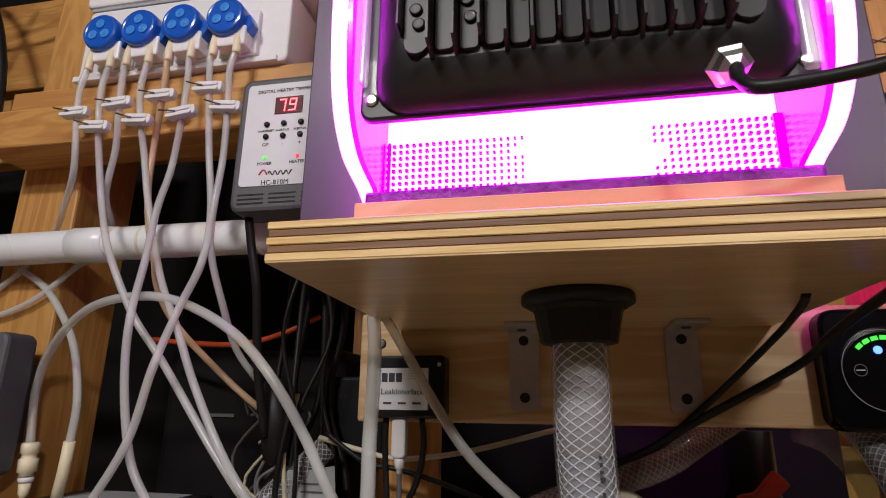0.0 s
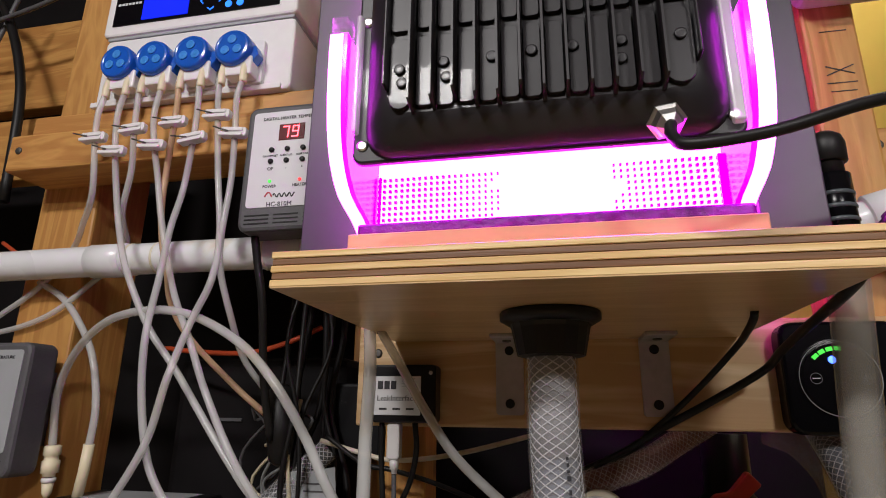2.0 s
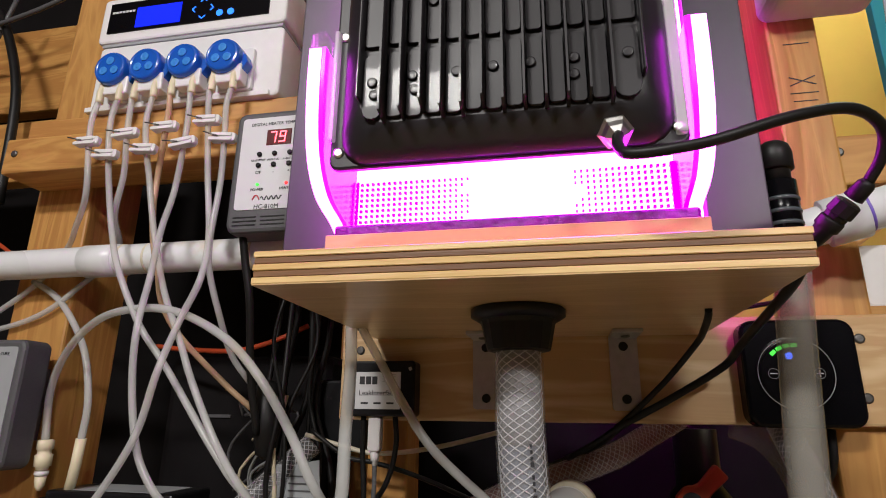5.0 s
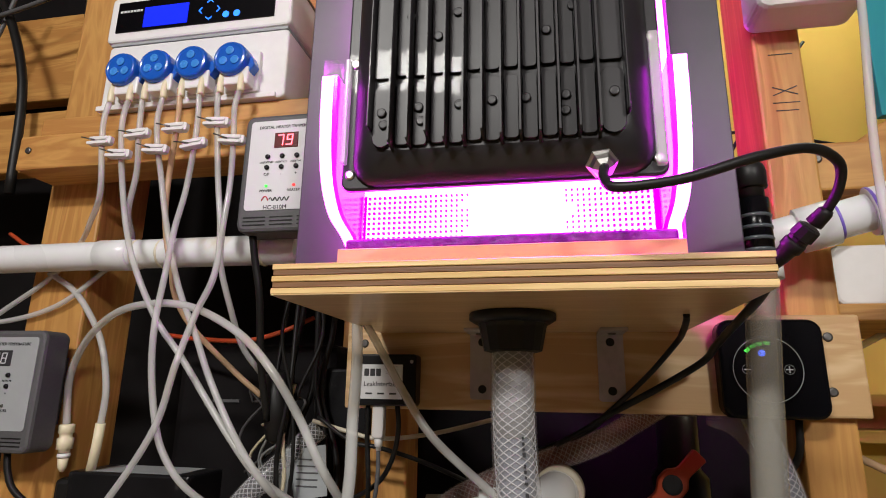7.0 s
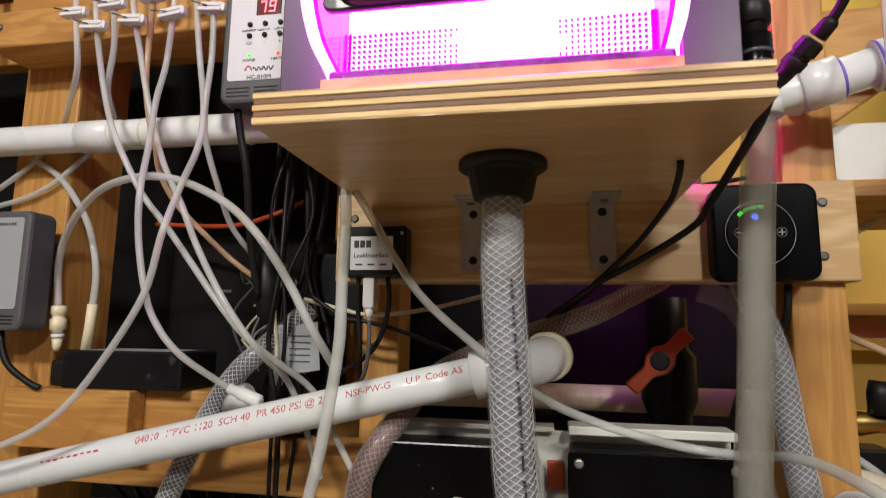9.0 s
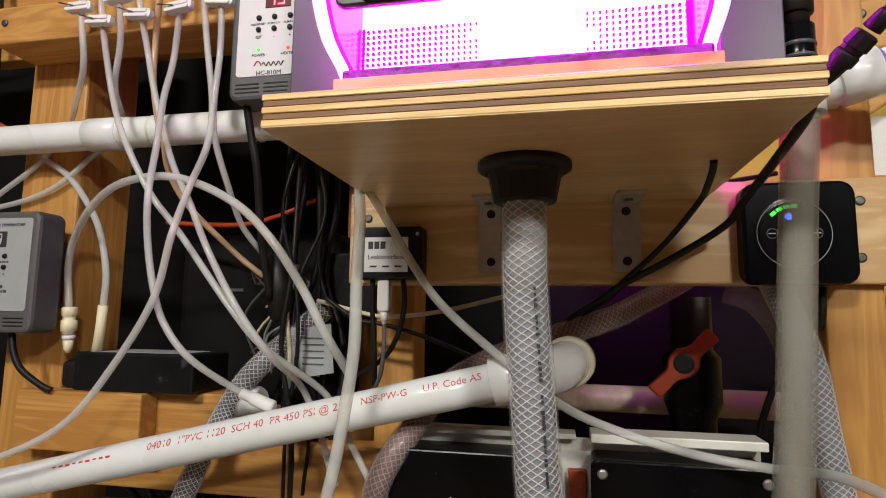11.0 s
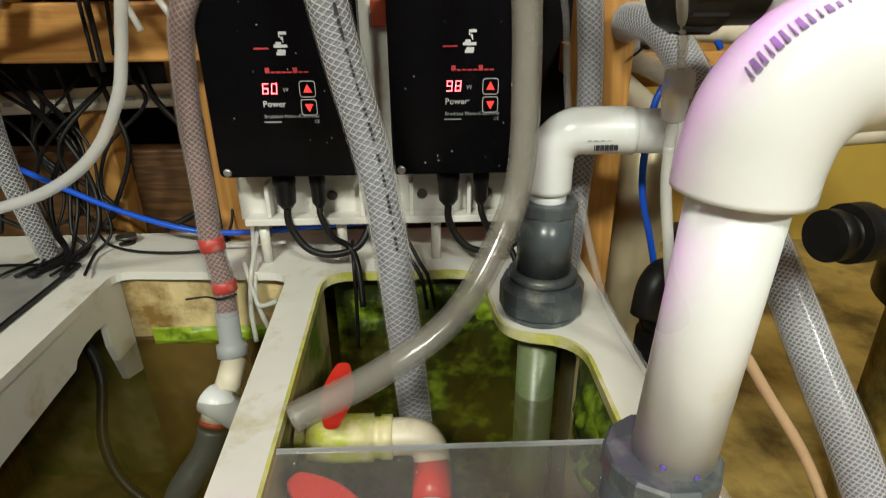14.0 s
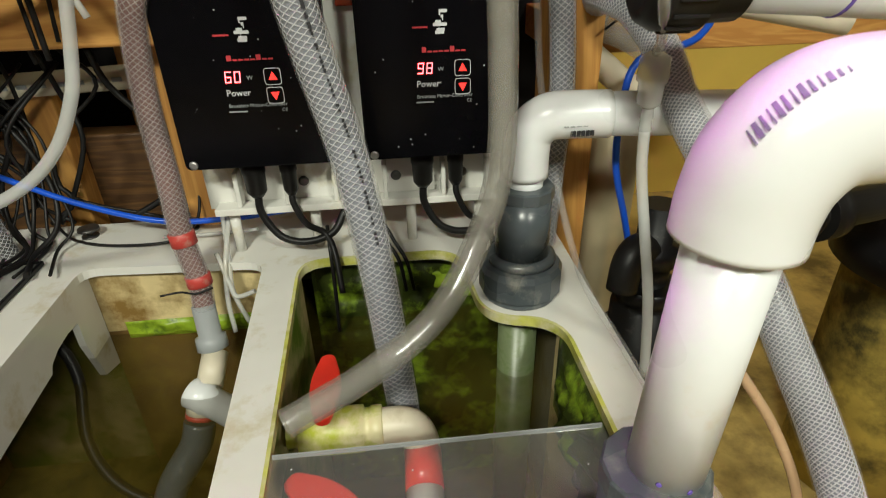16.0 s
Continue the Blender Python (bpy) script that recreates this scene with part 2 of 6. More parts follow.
LED_WHITE_RED = mat("hot_red_led", (0.9, 0.1, 0.1), 0.4, emit=(1.0, 0.085, 0.10), power=8.0)
LED_GREEN = mat("green_led", (0.05, 0.6, 0.1), 0.4, emit=(0.06, 1.0, 0.05), power=1.3)
LED_BLUE = mat("blue_led", (0.2, 0.3, 0.9), 0.4, emit=(0.06, 0.16, 1.0), power=7.0)
LCD_BLUE = mat("blue_lcd", (0.01, 0.02, 0.5), 0.2, emit=(0.004, 0.018, 0.85), power=1.3)
KEY_BLUE = mat("blue_key_light", (0.02, 0.2, 0.9), 0.4, emit=(0.01, 0.16, 1.0), power=2.2)
YELLOW_WALL = mat("yellow_paint", (0.66, 0.47, 0.09), 0.7, var=0.06, scale=12, bump=0.05)
# For the unseen walls and ceiling: cream darkened to cut bounce light.
UNSEEN_WALL = mat("darkened_unseen_wall", (0.22, 0.20, 0.16), 0.8, var=0.08, scale=10)
# Near-black, low gloss: shade of the rack's depth put into the colour.
SHADE_BLACK = mat("shade_black", (0.008, 0.007, 0.0075), 0.6, var=0.3, scale=20, spec=0.12)
CONCRETE = mat("stained_concrete", (0.50, 0.36, 0.12), 0.5, var=0.35, scale=14, bump=0.3, stain=(0.12, 0.08, 0.03), stain_amount=0.5, stain_scale=5)
TEAL = mat("teal_board", (0.02, 0.32, 0.38), 0.6, var=0.06, scale=20)
BRASS = mat("brass", (0.55, 0.38, 0.12), 0.3, 1.0, var=0.15)


# ---- mesh helpers ----
def part(name, bm, material, parent=None, label=""):
    me = bpy.data.meshes.new(name)
    bm.to_mesh(me)
    bm.free()
    for m in material if isinstance(material, (list, tuple)) else (material,):
        me.materials.append(m)
    ob = new(name, me)
    ob.parent = parent
    if label:
        ob["label"] = label
    return ob


def thing(name, label, category, group="", at=(0, 0, 0)):
    ob = new(name)
    ob.empty_display_size = 0.02
    ob.location = at
    ob["base"] = 1
    return tagged(ob, label, category, group)


def under(ob, parent):
    """Hangs a part that is built in world places under a thing."""
    ob.parent = parent
    ob.matrix_parent_inverse = Matrix.Translation(parent.location).inverted() if parent.parent is None else Matrix()
    return ob


def box(x0, x1, y0, y1, z0, z1, bevel=0.0, seg=2, bm=None):
    own = bmesh.new()
    bmesh.ops.create_cube(own, size=1.0)
    for v in own.verts:
        v.co = ((x0 + x1) / 2 + v.co.x * (x1 - x0), (y0 + y1) / 2 + v.co.y * (y1 - y0), (z0 + z1) / 2 + v.co.z * (z1 - z0))
    if bevel:
        bmesh.ops.bevel(own, geom=own.edges[:], offset=bevel, segments=seg, affect="EDGES", profile=0.5)
    return merge(bm, own)


def merge(bm, own):
    if bm is None:
        return own
    me = bpy.data.meshes.new("tmp")
    own.to_mesh(me)
    own.free()
    bm.from_mesh(me)
    bpy.data.meshes.remove(me)
    return bm


def moved(bm, m):
    bm.transform(m)
    return bm


def smooth(points, steps=6):
    """Points along a soft curve through the given ones."""
    p = [Vector(q) for q in points]
    p = [p[0] * 2 - p[1], *p, p[-1] * 2 - p[-2]]
    out = []
    for a, b, c, d in zip(p, p[1:], p[2:], p[3:]):
        for k in range(steps):
            t = k / steps
            out.append(0.5 * (2 * b + (c - a) * t + (2 * a - 5 * b + 4 * c - d) * t * t + (3 * b - a - 3 * c + d) * t ** 3))
    return [*out, p[-2]]


def frames(path):
    tang = [(path[min(i + 1, len(path) - 1)] - path[max(i - 1, 0)]).normalized() for i in range(len(path))]
    side = tang[0].orthogonal().normalized()
    out = []
    for q, t in zip(path, tang):
        side = (side - t * side.dot(t)).normalized()
        out.append((q, side, t.cross(side)))
    return out


def sweep(path, radius, seg=10, caps=True, bm=None):
    """A round tube along a path; radius is a number or one for each point."""
    bm = bm or bmesh.new()
    rings = []
    for i, (q, u, v) in enumerate(frames(path)):
        r = radius[i] if isinstance(radius, (list, tuple)) else radius
        rings.append([bm.verts.new(q + (u * math.cos(a) + v * math.sin(a)) * r) for a in [2 * math.pi * k / seg for k in range(seg)]])
    for a, b in zip(rings, rings[1:]):
        for k in range(seg):
            f = bm.faces.new((a[k], a[(k + 1) % seg], b[(k + 1) % seg], b[k]))
            f.smooth = True
    if caps:
        bm.faces.new(rings[0][::-1]), bm.faces.new(rings[-1])
    return bm


def lathe(origin, axis, profile, seg=28, bm=None, flat=0):
    """A turned body: (distance along the axis, radius) pairs. flat: faceted with that many sides."""
    bm = bm or bmesh.new()
    o, t = Vector(origin), Vector(axis).normalized()
    u = t.orthogonal().normalized()
    v = t.cross(u)
    seg = flat or seg
    rings = [[bm.verts.new(o + t * d + (u * math.cos(a) + v * math.sin(a)) * max(r, 1e-5)) for a in [2 * math.pi * k / seg for k in range(seg)]] for d, r in profile]
    for (a, b), ((d0, r0), (d1, r1)) in zip(zip(rings, rings[1:]), zip(profile, profile[1:])):
        for k in range(seg):
            f = bm.faces.new((a[k], a[(k + 1) % seg], b[(k + 1) % seg], b[k]))
            f.smooth = not flat and abs(r1 - r0) < abs(d1 - d0) * 3
    bm.faces.new(rings[0][::-1]), bm.faces.new(rings[-1])
    return bm


def plate(points, axis, lo, hi, bevel=0.0):
    """An outline of (a, b) pairs pushed out along an axis: x (a=y, b=z), y (a=x, b=z) or z (a=x, b=y)."""
    bm = bmesh.new()
    put = {"x": lambda a, b, c: (c, a, b), "y": lambda a, b, c: (a, c, b), "z": lambda a, b, c: (a, b, c)}[axis]
    f = bm.faces.new([bm.verts.new(put(a, b, lo)) for a, b in points])
    ext = bmesh.ops.extrude_face_region(bm, geom=[f])
    for e in ext["geom"]:
        if isinstance(e, bmesh.types.BMVert):
            e.co = put(*{"x": (e.co.y, e.co.z), "y": (e.co.x, e.co.z), "z": (e.co.x, e.co.y)}[axis], hi)
    bmesh.ops.recalc_face_normals(bm, faces=bm.faces[:])
    if bevel:
        bmesh.ops.bevel(bm, geom=bm.edges[:], offset=bevel, segments=2, affect="EDGES", profile=0.5)
    return bm


def rounded(x0, x1, z0, z1, r, n=5):
    out = []
    for cx, cz, a0 in ((x1 - r, z1 - r, 0), (x0 + r, z1 - r, 90), (x0 + r, z0 + r, 180), (x1 - r, z0 + r, 270)):
        out += [(cx + r * math.cos(radians(a0 + 90 * k / n)), cz + r * math.sin(radians(a0 + 90 * k / n))) for k in range(n + 1)]
    return out


def letters(name, text, size, m, material, parent, depth=0.0002, shear=0.0):
    """Flat lettering in the built-in font, as a mesh; it lies in the x-y plane of m."""
    c = bpy.data.curves.new("tmp", "FONT")
    c.body, c.size, c.extrude, c.shear, c.align_x, c.align_y = text, size, depth, shear, "CENTER", "CENTER"
    c.resolution_u = 2
    ob = new("tmp", c)
    me = bpy.data.meshes.new_from_object(ob.evaluated_get(bpy.context.evaluated_depsgraph_get()))
    bpy.data.objects.remove(ob)
    bpy.data.curves.remove(c)
    me.transform(m)
    me.materials.clear()
    me.materials.append(material)
    ob = new(name, me)
    if parent:
        under(ob, parent)
    return ob


def facing(x, y, z, tilt=0.0, turn=0.0, roll=0.0):
    """The pose of lettering on a face that looks towards -y."""
    return pose(x, y, z, 90 + tilt, 0, turn) @ pose(0, 0, 0, 0, 0, roll)


def digits(text, m, w, h, material, parent):
    """Seven-bar figures as separate bars in one mesh a figure."""
    on = {"0": "abcdef", "6": "acdefg", "7": "abc", "9": "abcdfg", "8": "abcdefg"}
    t = w * 0.2
    bars = {"a": (0, w, h - t, h), "g": (0, w, h / 2 - t / 2, h / 2 + t / 2), "d": (0, w, 0, t), "f": (0, t, h / 2, h), "b": (w - t, w, h / 2, h), "e": (0, t, 0, h / 2), "c": (w - t, w, 0, h / 2)}
    for i, ch in enumerate(text):
        bm = bmesh.new()
        for b in on[ch]:
            x0, x1, y0, y1 = bars[b]
            g = t * 0.12
            box(x0 + g, x1 - g, y0 + g, y1 - g, 0, 0.0004, bm=bm)
        bm.transform(Matrix.Translation(((i - len(text) / 2) * w * 1.4 + w * 0.2, -h / 2, 0)))
        for v in bm.verts:
            v.co.x += v.co.y * 0.1
        bm.transform(m)
        under(part("digit", bm, material), parent)


def screw(at, axis, r, parent, material=None):
    bm = lathe(at, axis, [(0, r), (r * 0.25, r * 0.95), (r * 0.4, r * 0.6)], 14)
    return under(part("screw", bm, material or SCREW), parent)


def stick(name, bm, material, parent, label=""):
    return under(part(name, bm, material, None, label), parent)


def solo(name, bm, material, label, category, group="", kind=""):
    return tagged(part(name, bm, material), label, category, group, kind)


# ---- the room ----
solo("floor", box(-2.4, 2.6, -2.6, 1.7, -0.1, 0.0), CONCRETE, "stained brown concrete basement floor", "floor", kind="structure")
# Ceiling, south, west and east walls are unseen, added to limit the bounce light.
solo("ceiling", box(-2.4, 2.6, -2.6, 1.7, 2.4, 2.5), UNSEEN_WALL, "unseen ceiling added to close the room, darkened to cut bounce", "ceiling", kind="structure")
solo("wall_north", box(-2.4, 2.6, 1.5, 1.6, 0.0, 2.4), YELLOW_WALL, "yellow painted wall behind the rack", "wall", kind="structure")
solo("wall_south", box(-2.4, 2.6, -2.6, -2.5, 0.0, 2.4), UNSEEN_WALL, "unseen wall added to close the room, darkened to cut bounce", "wall", kind="structure")
solo("wall_west", box(-2.4, -2.3, -2.5, 1.5, 0.0, 2.4), UNSEEN_WALL, "unseen wall added to close the room, darkened to cut bounce", "wall", kind="structure")
solo("wall_east", box(2.5, 2.6, -2.5, 1.5, 0.0, 2.4), UNSEEN_WALL, "unseen wall added to close the room, darkened to cut bounce", "wall", kind="structure")
# Two near-black sheets added to stand for the shade behind the rack.
solo("dark_panel_low", box(0.2702, 0.375, 0.86, 0.88, 0.0, 0.985), SHADE_BLACK, "near-black board added for the shade behind the valve", "panel", kind="structure")
solo("dark_panel", box(-2.0, 0.27, 0.86, 0.88, 0.0, 2.2), SHADE_BLACK, "near-black board added for the shade at the back of the rack", "panel", kind="structure")

# ---- timber frame ----
LUMBER = "timber rack"
solo("left_post", box(-0.602, -0.518, 0.535, 0.622, 0.0, 2.0, 0.003), PINE_Z, "knotty pine post of the rack", "post", LUMBER)
solo("right_post", box(0.292, 0.340, 0.512, 0.600, 0.0, 1.9, 0.003), PINE_Z, "orange-brown pine post with pencil marks", "post", LUMBER)
solo("rear_post", box(-0.151, -0.105, 0.60, 0.66, 0.0, 0.95, 0.003), PINE_Z, "pine post standing at the back of the rack", "post", LUMBER)
rail = thing("pump_rail", "knotty pine rail screwed across the post", "rail", LUMBER, (-0.38, 0.5, 1.168))
stick("board", box(-0.597, -0.16, 0.474, 0.5347, 1.168, 1.215, 0.003), PINE_X, rail)
screw((-0.581, 0.4738, 1.194), (0, -1, 0), 0.0045, rail)
solo("pump_ledge", box(-0.575, -0.145, 0.480, 0.640, 1.2155, 1.240, 0.002), PINE_X, "pine ledge under the dosing computer", "shelf", LUMBER)
rail = thing("right_rail", "pine rail running out from the post", "rail", LUMBER, (0.6, 0.56, 1.117))
stick("board", box(0.340, 1.3, 0.545, 0.583, 1.117, 1.172, 0.003), PINE_X, rail)
screw((0.3535, 0.5448, 1.153), (0, -1, 0), 0.005, rail)
solo("lower_rail", box(-0.62, -0.10, 0.545, 0.583, 0.655, 0.715, 0.003), PINE_X, "pine rail low behind the pipes", "rail", LUMBER)
beam = thing("cross_beam", "pale new pine board screwed across the rack", "beam", LUMBER, (0.1, 0.51, 0.886))
stick("board", box(-0.150, 0.349, 0.501, 0.539, 0.886, 0.980, 0.0025), PALE_X, beam)
for x, z in ((-0.130, 0.953), (0.320, 0.959), (0.318, 0.909)):
    screw((x, 0.5012, z), (0, -1, 0), 0.0045, beam)

# ---- plywood shelf with its bulkhead ----
shelf = thing("plywood_shelf", "thick plywood shelf with striped edge fixed to the beam", "shelf", "", (0.04, 0.4, 0.965))
plies = ((PLY_LIGHT, 0.0042), (PLY_DARK, 0.0040), (PLY_LIGHT, 0.0042), (PLY_DARK, 0.0040), (PLY_LIGHT, 0.0041))
z = 0.9645
for i, (m, h) in enumerate(plies):
    d = 0.0006 * (i % 2)
    if i == 0:
        stick("face_veneer", box(-0.1126, 0.1936, 0.2504, 0.5004, z - 0.0004, z + 0.0003), PLY_FACE, shelf, "smooth pale veneer")
    stick("ply", box(-0.1130 + d, 0.1940 - d, 0.2500 + d, 0.5005, z + 0.0003, z + h, 0.0004, 1), m, shelf)
    z += h
SHELF_TOP = z
solo("riser_board", box(-0.073, 0.150, 0.262, 0.44, SHELF_TOP, SHELF_TOP + 0.012, 0.0008), PALE_X, "thin pine board lying on the plywood shelf", "board")


# ---- grow light and its box ----
reactor = thing("algae_reactor", "dark grey sheet and clear acrylic box lit magenta from inside", "reactor", "", (0.03, 0.36, SHELF_TOP + 0.012))
RZ = SHELF_TOP + 0.0122
stick("back_sheet", box(-0.1285, -0.0845, 0.315, 0.323, SHELF_TOP + 0.0005, 1.42, 0.001), GREY_SHEET, reactor, "dark grey plastic sheet")
stick("back_sheet", box(0.158, 0.194, 0.300, 0.308, SHELF_TOP + 0.0005, 1.42, 0.001), GREY_SHEET, reactor, "dark grey plastic sheet")
stick("side_wall", box(-0.0845, -0.0785, 0.3235, 0.43, RZ, 1.42, 0.001), GREY_SHEET, reactor)
stick("side_wall", box(0.1565, 0.1625, 0.3085, 0.422, RZ, 1.42, 0.001), GREY_SHEET, reactor)
stick("rear_sheet", box(-0.0845, 0.105, 0.4302, 0.4362, RZ, 1.42, 0.001), GREY_SHEET, reactor)
stick("light_screen", box(-0.078, 0.156, 0.300, 0.304, RZ, 1.42), GLOW_PINK, reactor, "glowing magenta screen")
bm = bmesh.new()
for i in range(57):
    for k in range(12):
        x, zz = -0.072 + i * 0.0039, RZ + 0.003 + k * 0.0039
        # No dots at the centre, smaller ones beside it: imitates the glare there.
        if abs(x - 0.045) < 0.036 + 0.012 * noise.noise(Vector((x * 90, zz * 90, 3.0))):
            continue
        d = 0.0016 * min(1.0, 0.45 + abs(x - 0.045) * 7)
        box(x, x + d, 0.2962, 0.2984, zz, zz + d, bm=bm)
tagged(stick("mesh_screen", bm, MESH_PINK, reactor, "square plastic mesh with magenta emission"), kind="stuff")
stick("foam_strip", box(-0.070, 0.147, 0.268, 0.292, RZ, RZ + 0.008, 0.002), WET_MAGENTA_LIGHT, reactor, "wet dark foam strip with magenta light put into its colour")


def bent(back, top):
    """The front outline of a side panel: upright, then curving back to its foot; (y, z) pairs."""
    p = smooth([Vector((0, y, z)) for y, z in ((0.2890, RZ + 0.0082), (0.2770, 1.0110), (0.2640, 1.0145), (0.2530, 1.0190), (0.2430, 1.0285), (0.2365, 1.0400), (0.2320, 1.0560), (0.2292, 1.0800), (0.2285, 1.1000))], 4)
    return [(q.y + back, q.z) for q in p] + [(0.2285 + back, top)]


def side_panel(outer, inward, top):
    """A bent clear side panel whose front edge, rim and pane are emissive."""
    x1, x2 = outer + inward * 0.0080, outer + inward * 0.0108
    front = bent(0.0, top)
    behind = [(min(y + 0.004, 0.2950), z) for y, z in front]
    # Edge, rim and pane emit by themselves to imitate acrylic lit from inside.
    stick("emissive_edge", plate(front + behind[::-1], "x", min(outer, x1), max(outer, x1)), GLOW_STRIP, reactor, "clear acrylic edge with bright emission put in")
    stick("emissive_rim", plate(front + behind[::-1], "x", min(x1, x2) + 0.00005, max(x1, x2)), GLOW_RIM, reactor, "acrylic rim with a magenta halo put in as emission")
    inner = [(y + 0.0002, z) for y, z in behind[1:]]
    stick("side_pane", plate(inner + [(0.2955, top), (0.2955, inner[0][1])], "x", min(outer, x2) + 0.0004, max(outer, x2) - 0.0004), GLOW_RIM, reactor, "clear side pane with magenta emission put in")


side_panel(-0.0775, 1, 1.1075)
side_panel(0.1512, -1, 1.1010)
stick("acrylic_edge", box(-0.0773, -0.0668, 0.2290, 0.2400, 1.1077, 1.1200, 0.001), ACRYLIC_CLEAR, reactor)
# Strips given magenta emission in place of light caught from the screen.
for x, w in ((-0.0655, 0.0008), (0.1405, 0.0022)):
    stick("mesh_post", box(x - w, x + w, 0.2935, 0.2955, RZ + 0.004, 1.045, 0.0004, 1), GLOW_RIM, reactor, "frame strip with magenta emission put in")

lamp = thing("flood_light", "black finned flood light seen from behind, glowing magenta at its rim", "lamp", "", (0.04, 0.25, 1.03))


def loft(loops):
    """A closed body through outlines of equal count, each ((x, z) pairs, y)."""
    bm = bmesh.new()
    rings = [[bm.verts.new((a, y, b)) for a, b in o] for o, y in loops]
    for p, q in zip(rings, rings[1:]):
        for k in range(len(p)):
            f = bm.faces.new((p[k], p[(k + 1) % len(p)], q[(k + 1) % len(q)], q[k]))
            f.smooth = True
    bm.faces.new(rings[0][::-1]), bm.faces.new(rings[-1])
    bmesh.ops.recalc_face_normals(bm, faces=bm.faces[:])
    return bm


stick("frame", plate(rounded(-0.0640, 0.1388, 1.0295, 1.235, 0.006), "y", 0.2385, 0.2440, 0.0015), LAMP_BLACK, lamp)
SLOPE = ((0.0000, 0.2384), (0.0006, 0.2360), (0.0022, 0.2315), (0.0058, 0.2268), (0.0110, 0.2228), (0.0165, 0.2195))
stick("housing", loft([(rounded(-0.0560 + d, 0.1315 - d, 1.0305 + d, 1.233 - d, 0.016), y) for d, y in SLOPE]), LAMP_BLACK, lamp, "rounded enamelled back")
for x0, x1 in ((-0.0635, -0.0600), (0.1310, 0.1372)):
    stick("clear_strip", box(x0, x1, 0.2325, 0.2383, 1.0345 + 0.012 * (x0 < 0), 1.122, 0.0012), SILICONE, lamp, "clear acrylic strip over the frame")
FIN_X = [-0.0240 + 0.01112 * k for k in range(12)]
EDGE_X = [-0.0385, *FIN_X, 0.1145]
for k, (a, b) in enumerate(zip(EDGE_X, EDGE_X[1:])):
    for z0, z1 in ((1.0485, 1.0905), (1.0950, 1.2200)):
        r = 0.010 if k in (0, 12) and z0 < 1.05 else 0.0022
        stick("fin_floor", plate(rounded(a + 0.0013, b - 0.0013, z0 + 0.0008 * (k % 2), z1, min(r, (b - a) * 0.4), 3), "y", 0.2172, 0.2197, 0.0003), LAMP_BLACK, lamp)
for k, x in enumerate(FIN_X):
    low = 1.0465 + (0.0, 0.0008, 0.0045, 0.0, 0.0, 0.0035, 0.0, 0.0008, 0.0, 0.0, 0.0012, 0.0)[k]
    stick("fin", loft([([(x - 0.0011, low), (x + 0.0011, low), (x + 0.0011, 1.219), (x - 0.0011, 1.219)], 0.2196), ([(x - 0.0006, low + 0.0015), (x + 0.0006, low + 0.0015), (x + 0.0006, 1.217), (x - 0.0006, 1.217)], 0.2060)]), LAMP_BLACK, lamp)
for x in (-0.0386, 0.1146):
    stick("fin", box(x - 0.0010, x + 0.0010, 0.2110, 0.2196, 1.060, 1.215, 0.0007, 1), LAMP_BLACK, lamp)
for x, z in ((-0.058, 1.040), (0.133, 1.040), (-0.058, 1.120), (0.133, 1.120)):
    screw((x, 0.2384, z), (0, -1, 0), 0.0034, lamp, CHROME)
for x, z in ((-0.0315, 1.071), (-0.0300, 1.063), (-0.0080, 1.073), (-0.0065, 1.064), (0.0170, 1.073), (0.0370, 1.074), (0.0570, 1.074), (0.0800, 1.074), (0.0795, 1.064), (0.1075, 1.074), (0.0035, 1.121), (0.0700, 1.118), (0.0860, 1.133), (0.0160, 1.137), (-0.0140, 1.137)):
    stick("bolt", lathe((x, 0.2171, z), (0, -1, 0), [(0, 0.0030), (0.0012, 0.0030), (0.0016, 0.0024), (0.0012, 0.0014)], 14), LAMP_BLACK, lamp)
gl = stick("cable_gland", lathe((0.099, 0.236, 1.042), (0.05, -0.7, -0.7), [(0, 0.0085), (0.006, 0.0085), (0.0062, 0.0095), (0.011, 0.0095), (0.0122, 0.0078), (0.016, 0.0064), (0.0185, 0.0033)], flat=6), CHROME, lamp, "nickel cable gland")

CABLE = [(0.100, 0.223, 1.030), (0.099, 0.217, 1.021), (0.105, 0.210, 1.013), (0.137, 0.205, 1.014), (0.176, 0.210, 1.026), (0.207, 0.222, 1.034), (0.2270, 0.238, 1.031), (0.2305, 0.250, 1.020), (0.2270, 0.260, 1.010)]
solo("lamp_cable", sweep(smooth(CABLE), 0.0029, 10), RUBBER, "black rubber cable looping from the flood light", "cable")
cc = thing("cable_connector", "black waterproof cable connector beside the shelf", "connector", "", (0.2, 0.25, 0.98))
CA, CB = Vector((0.2275, 0.2590, 1.0105)), Vector((0.2045, 0.2860, 0.9845))
stick("boot", lathe(CA, CB - CA, [(0, 0.0032), (0.002, 0.0045), (0.011, 0.0052), (0.0115, 0.0040)], 18), RUBBER, cc)
stick("collar", lathe(CA.lerp(CB, 0.30), CB - CA, [(0, 0.0052), (0.001, 0.0070), (0.008, 0.0074), (0.0088, 0.0062), (0.0110, 0.0062)], flat=10), RUBBER, cc)
stick("body", lathe(CA.lerp(CB, 0.56), CB - CA, [(0, 0.0062), (0.001, 0.0068), (0.006, 0.0068), (0.007, 0.0056), (0.014, 0.0050), (0.019, 0.0040), (0.0195, 0.0031)], 18), RUBBER, cc)
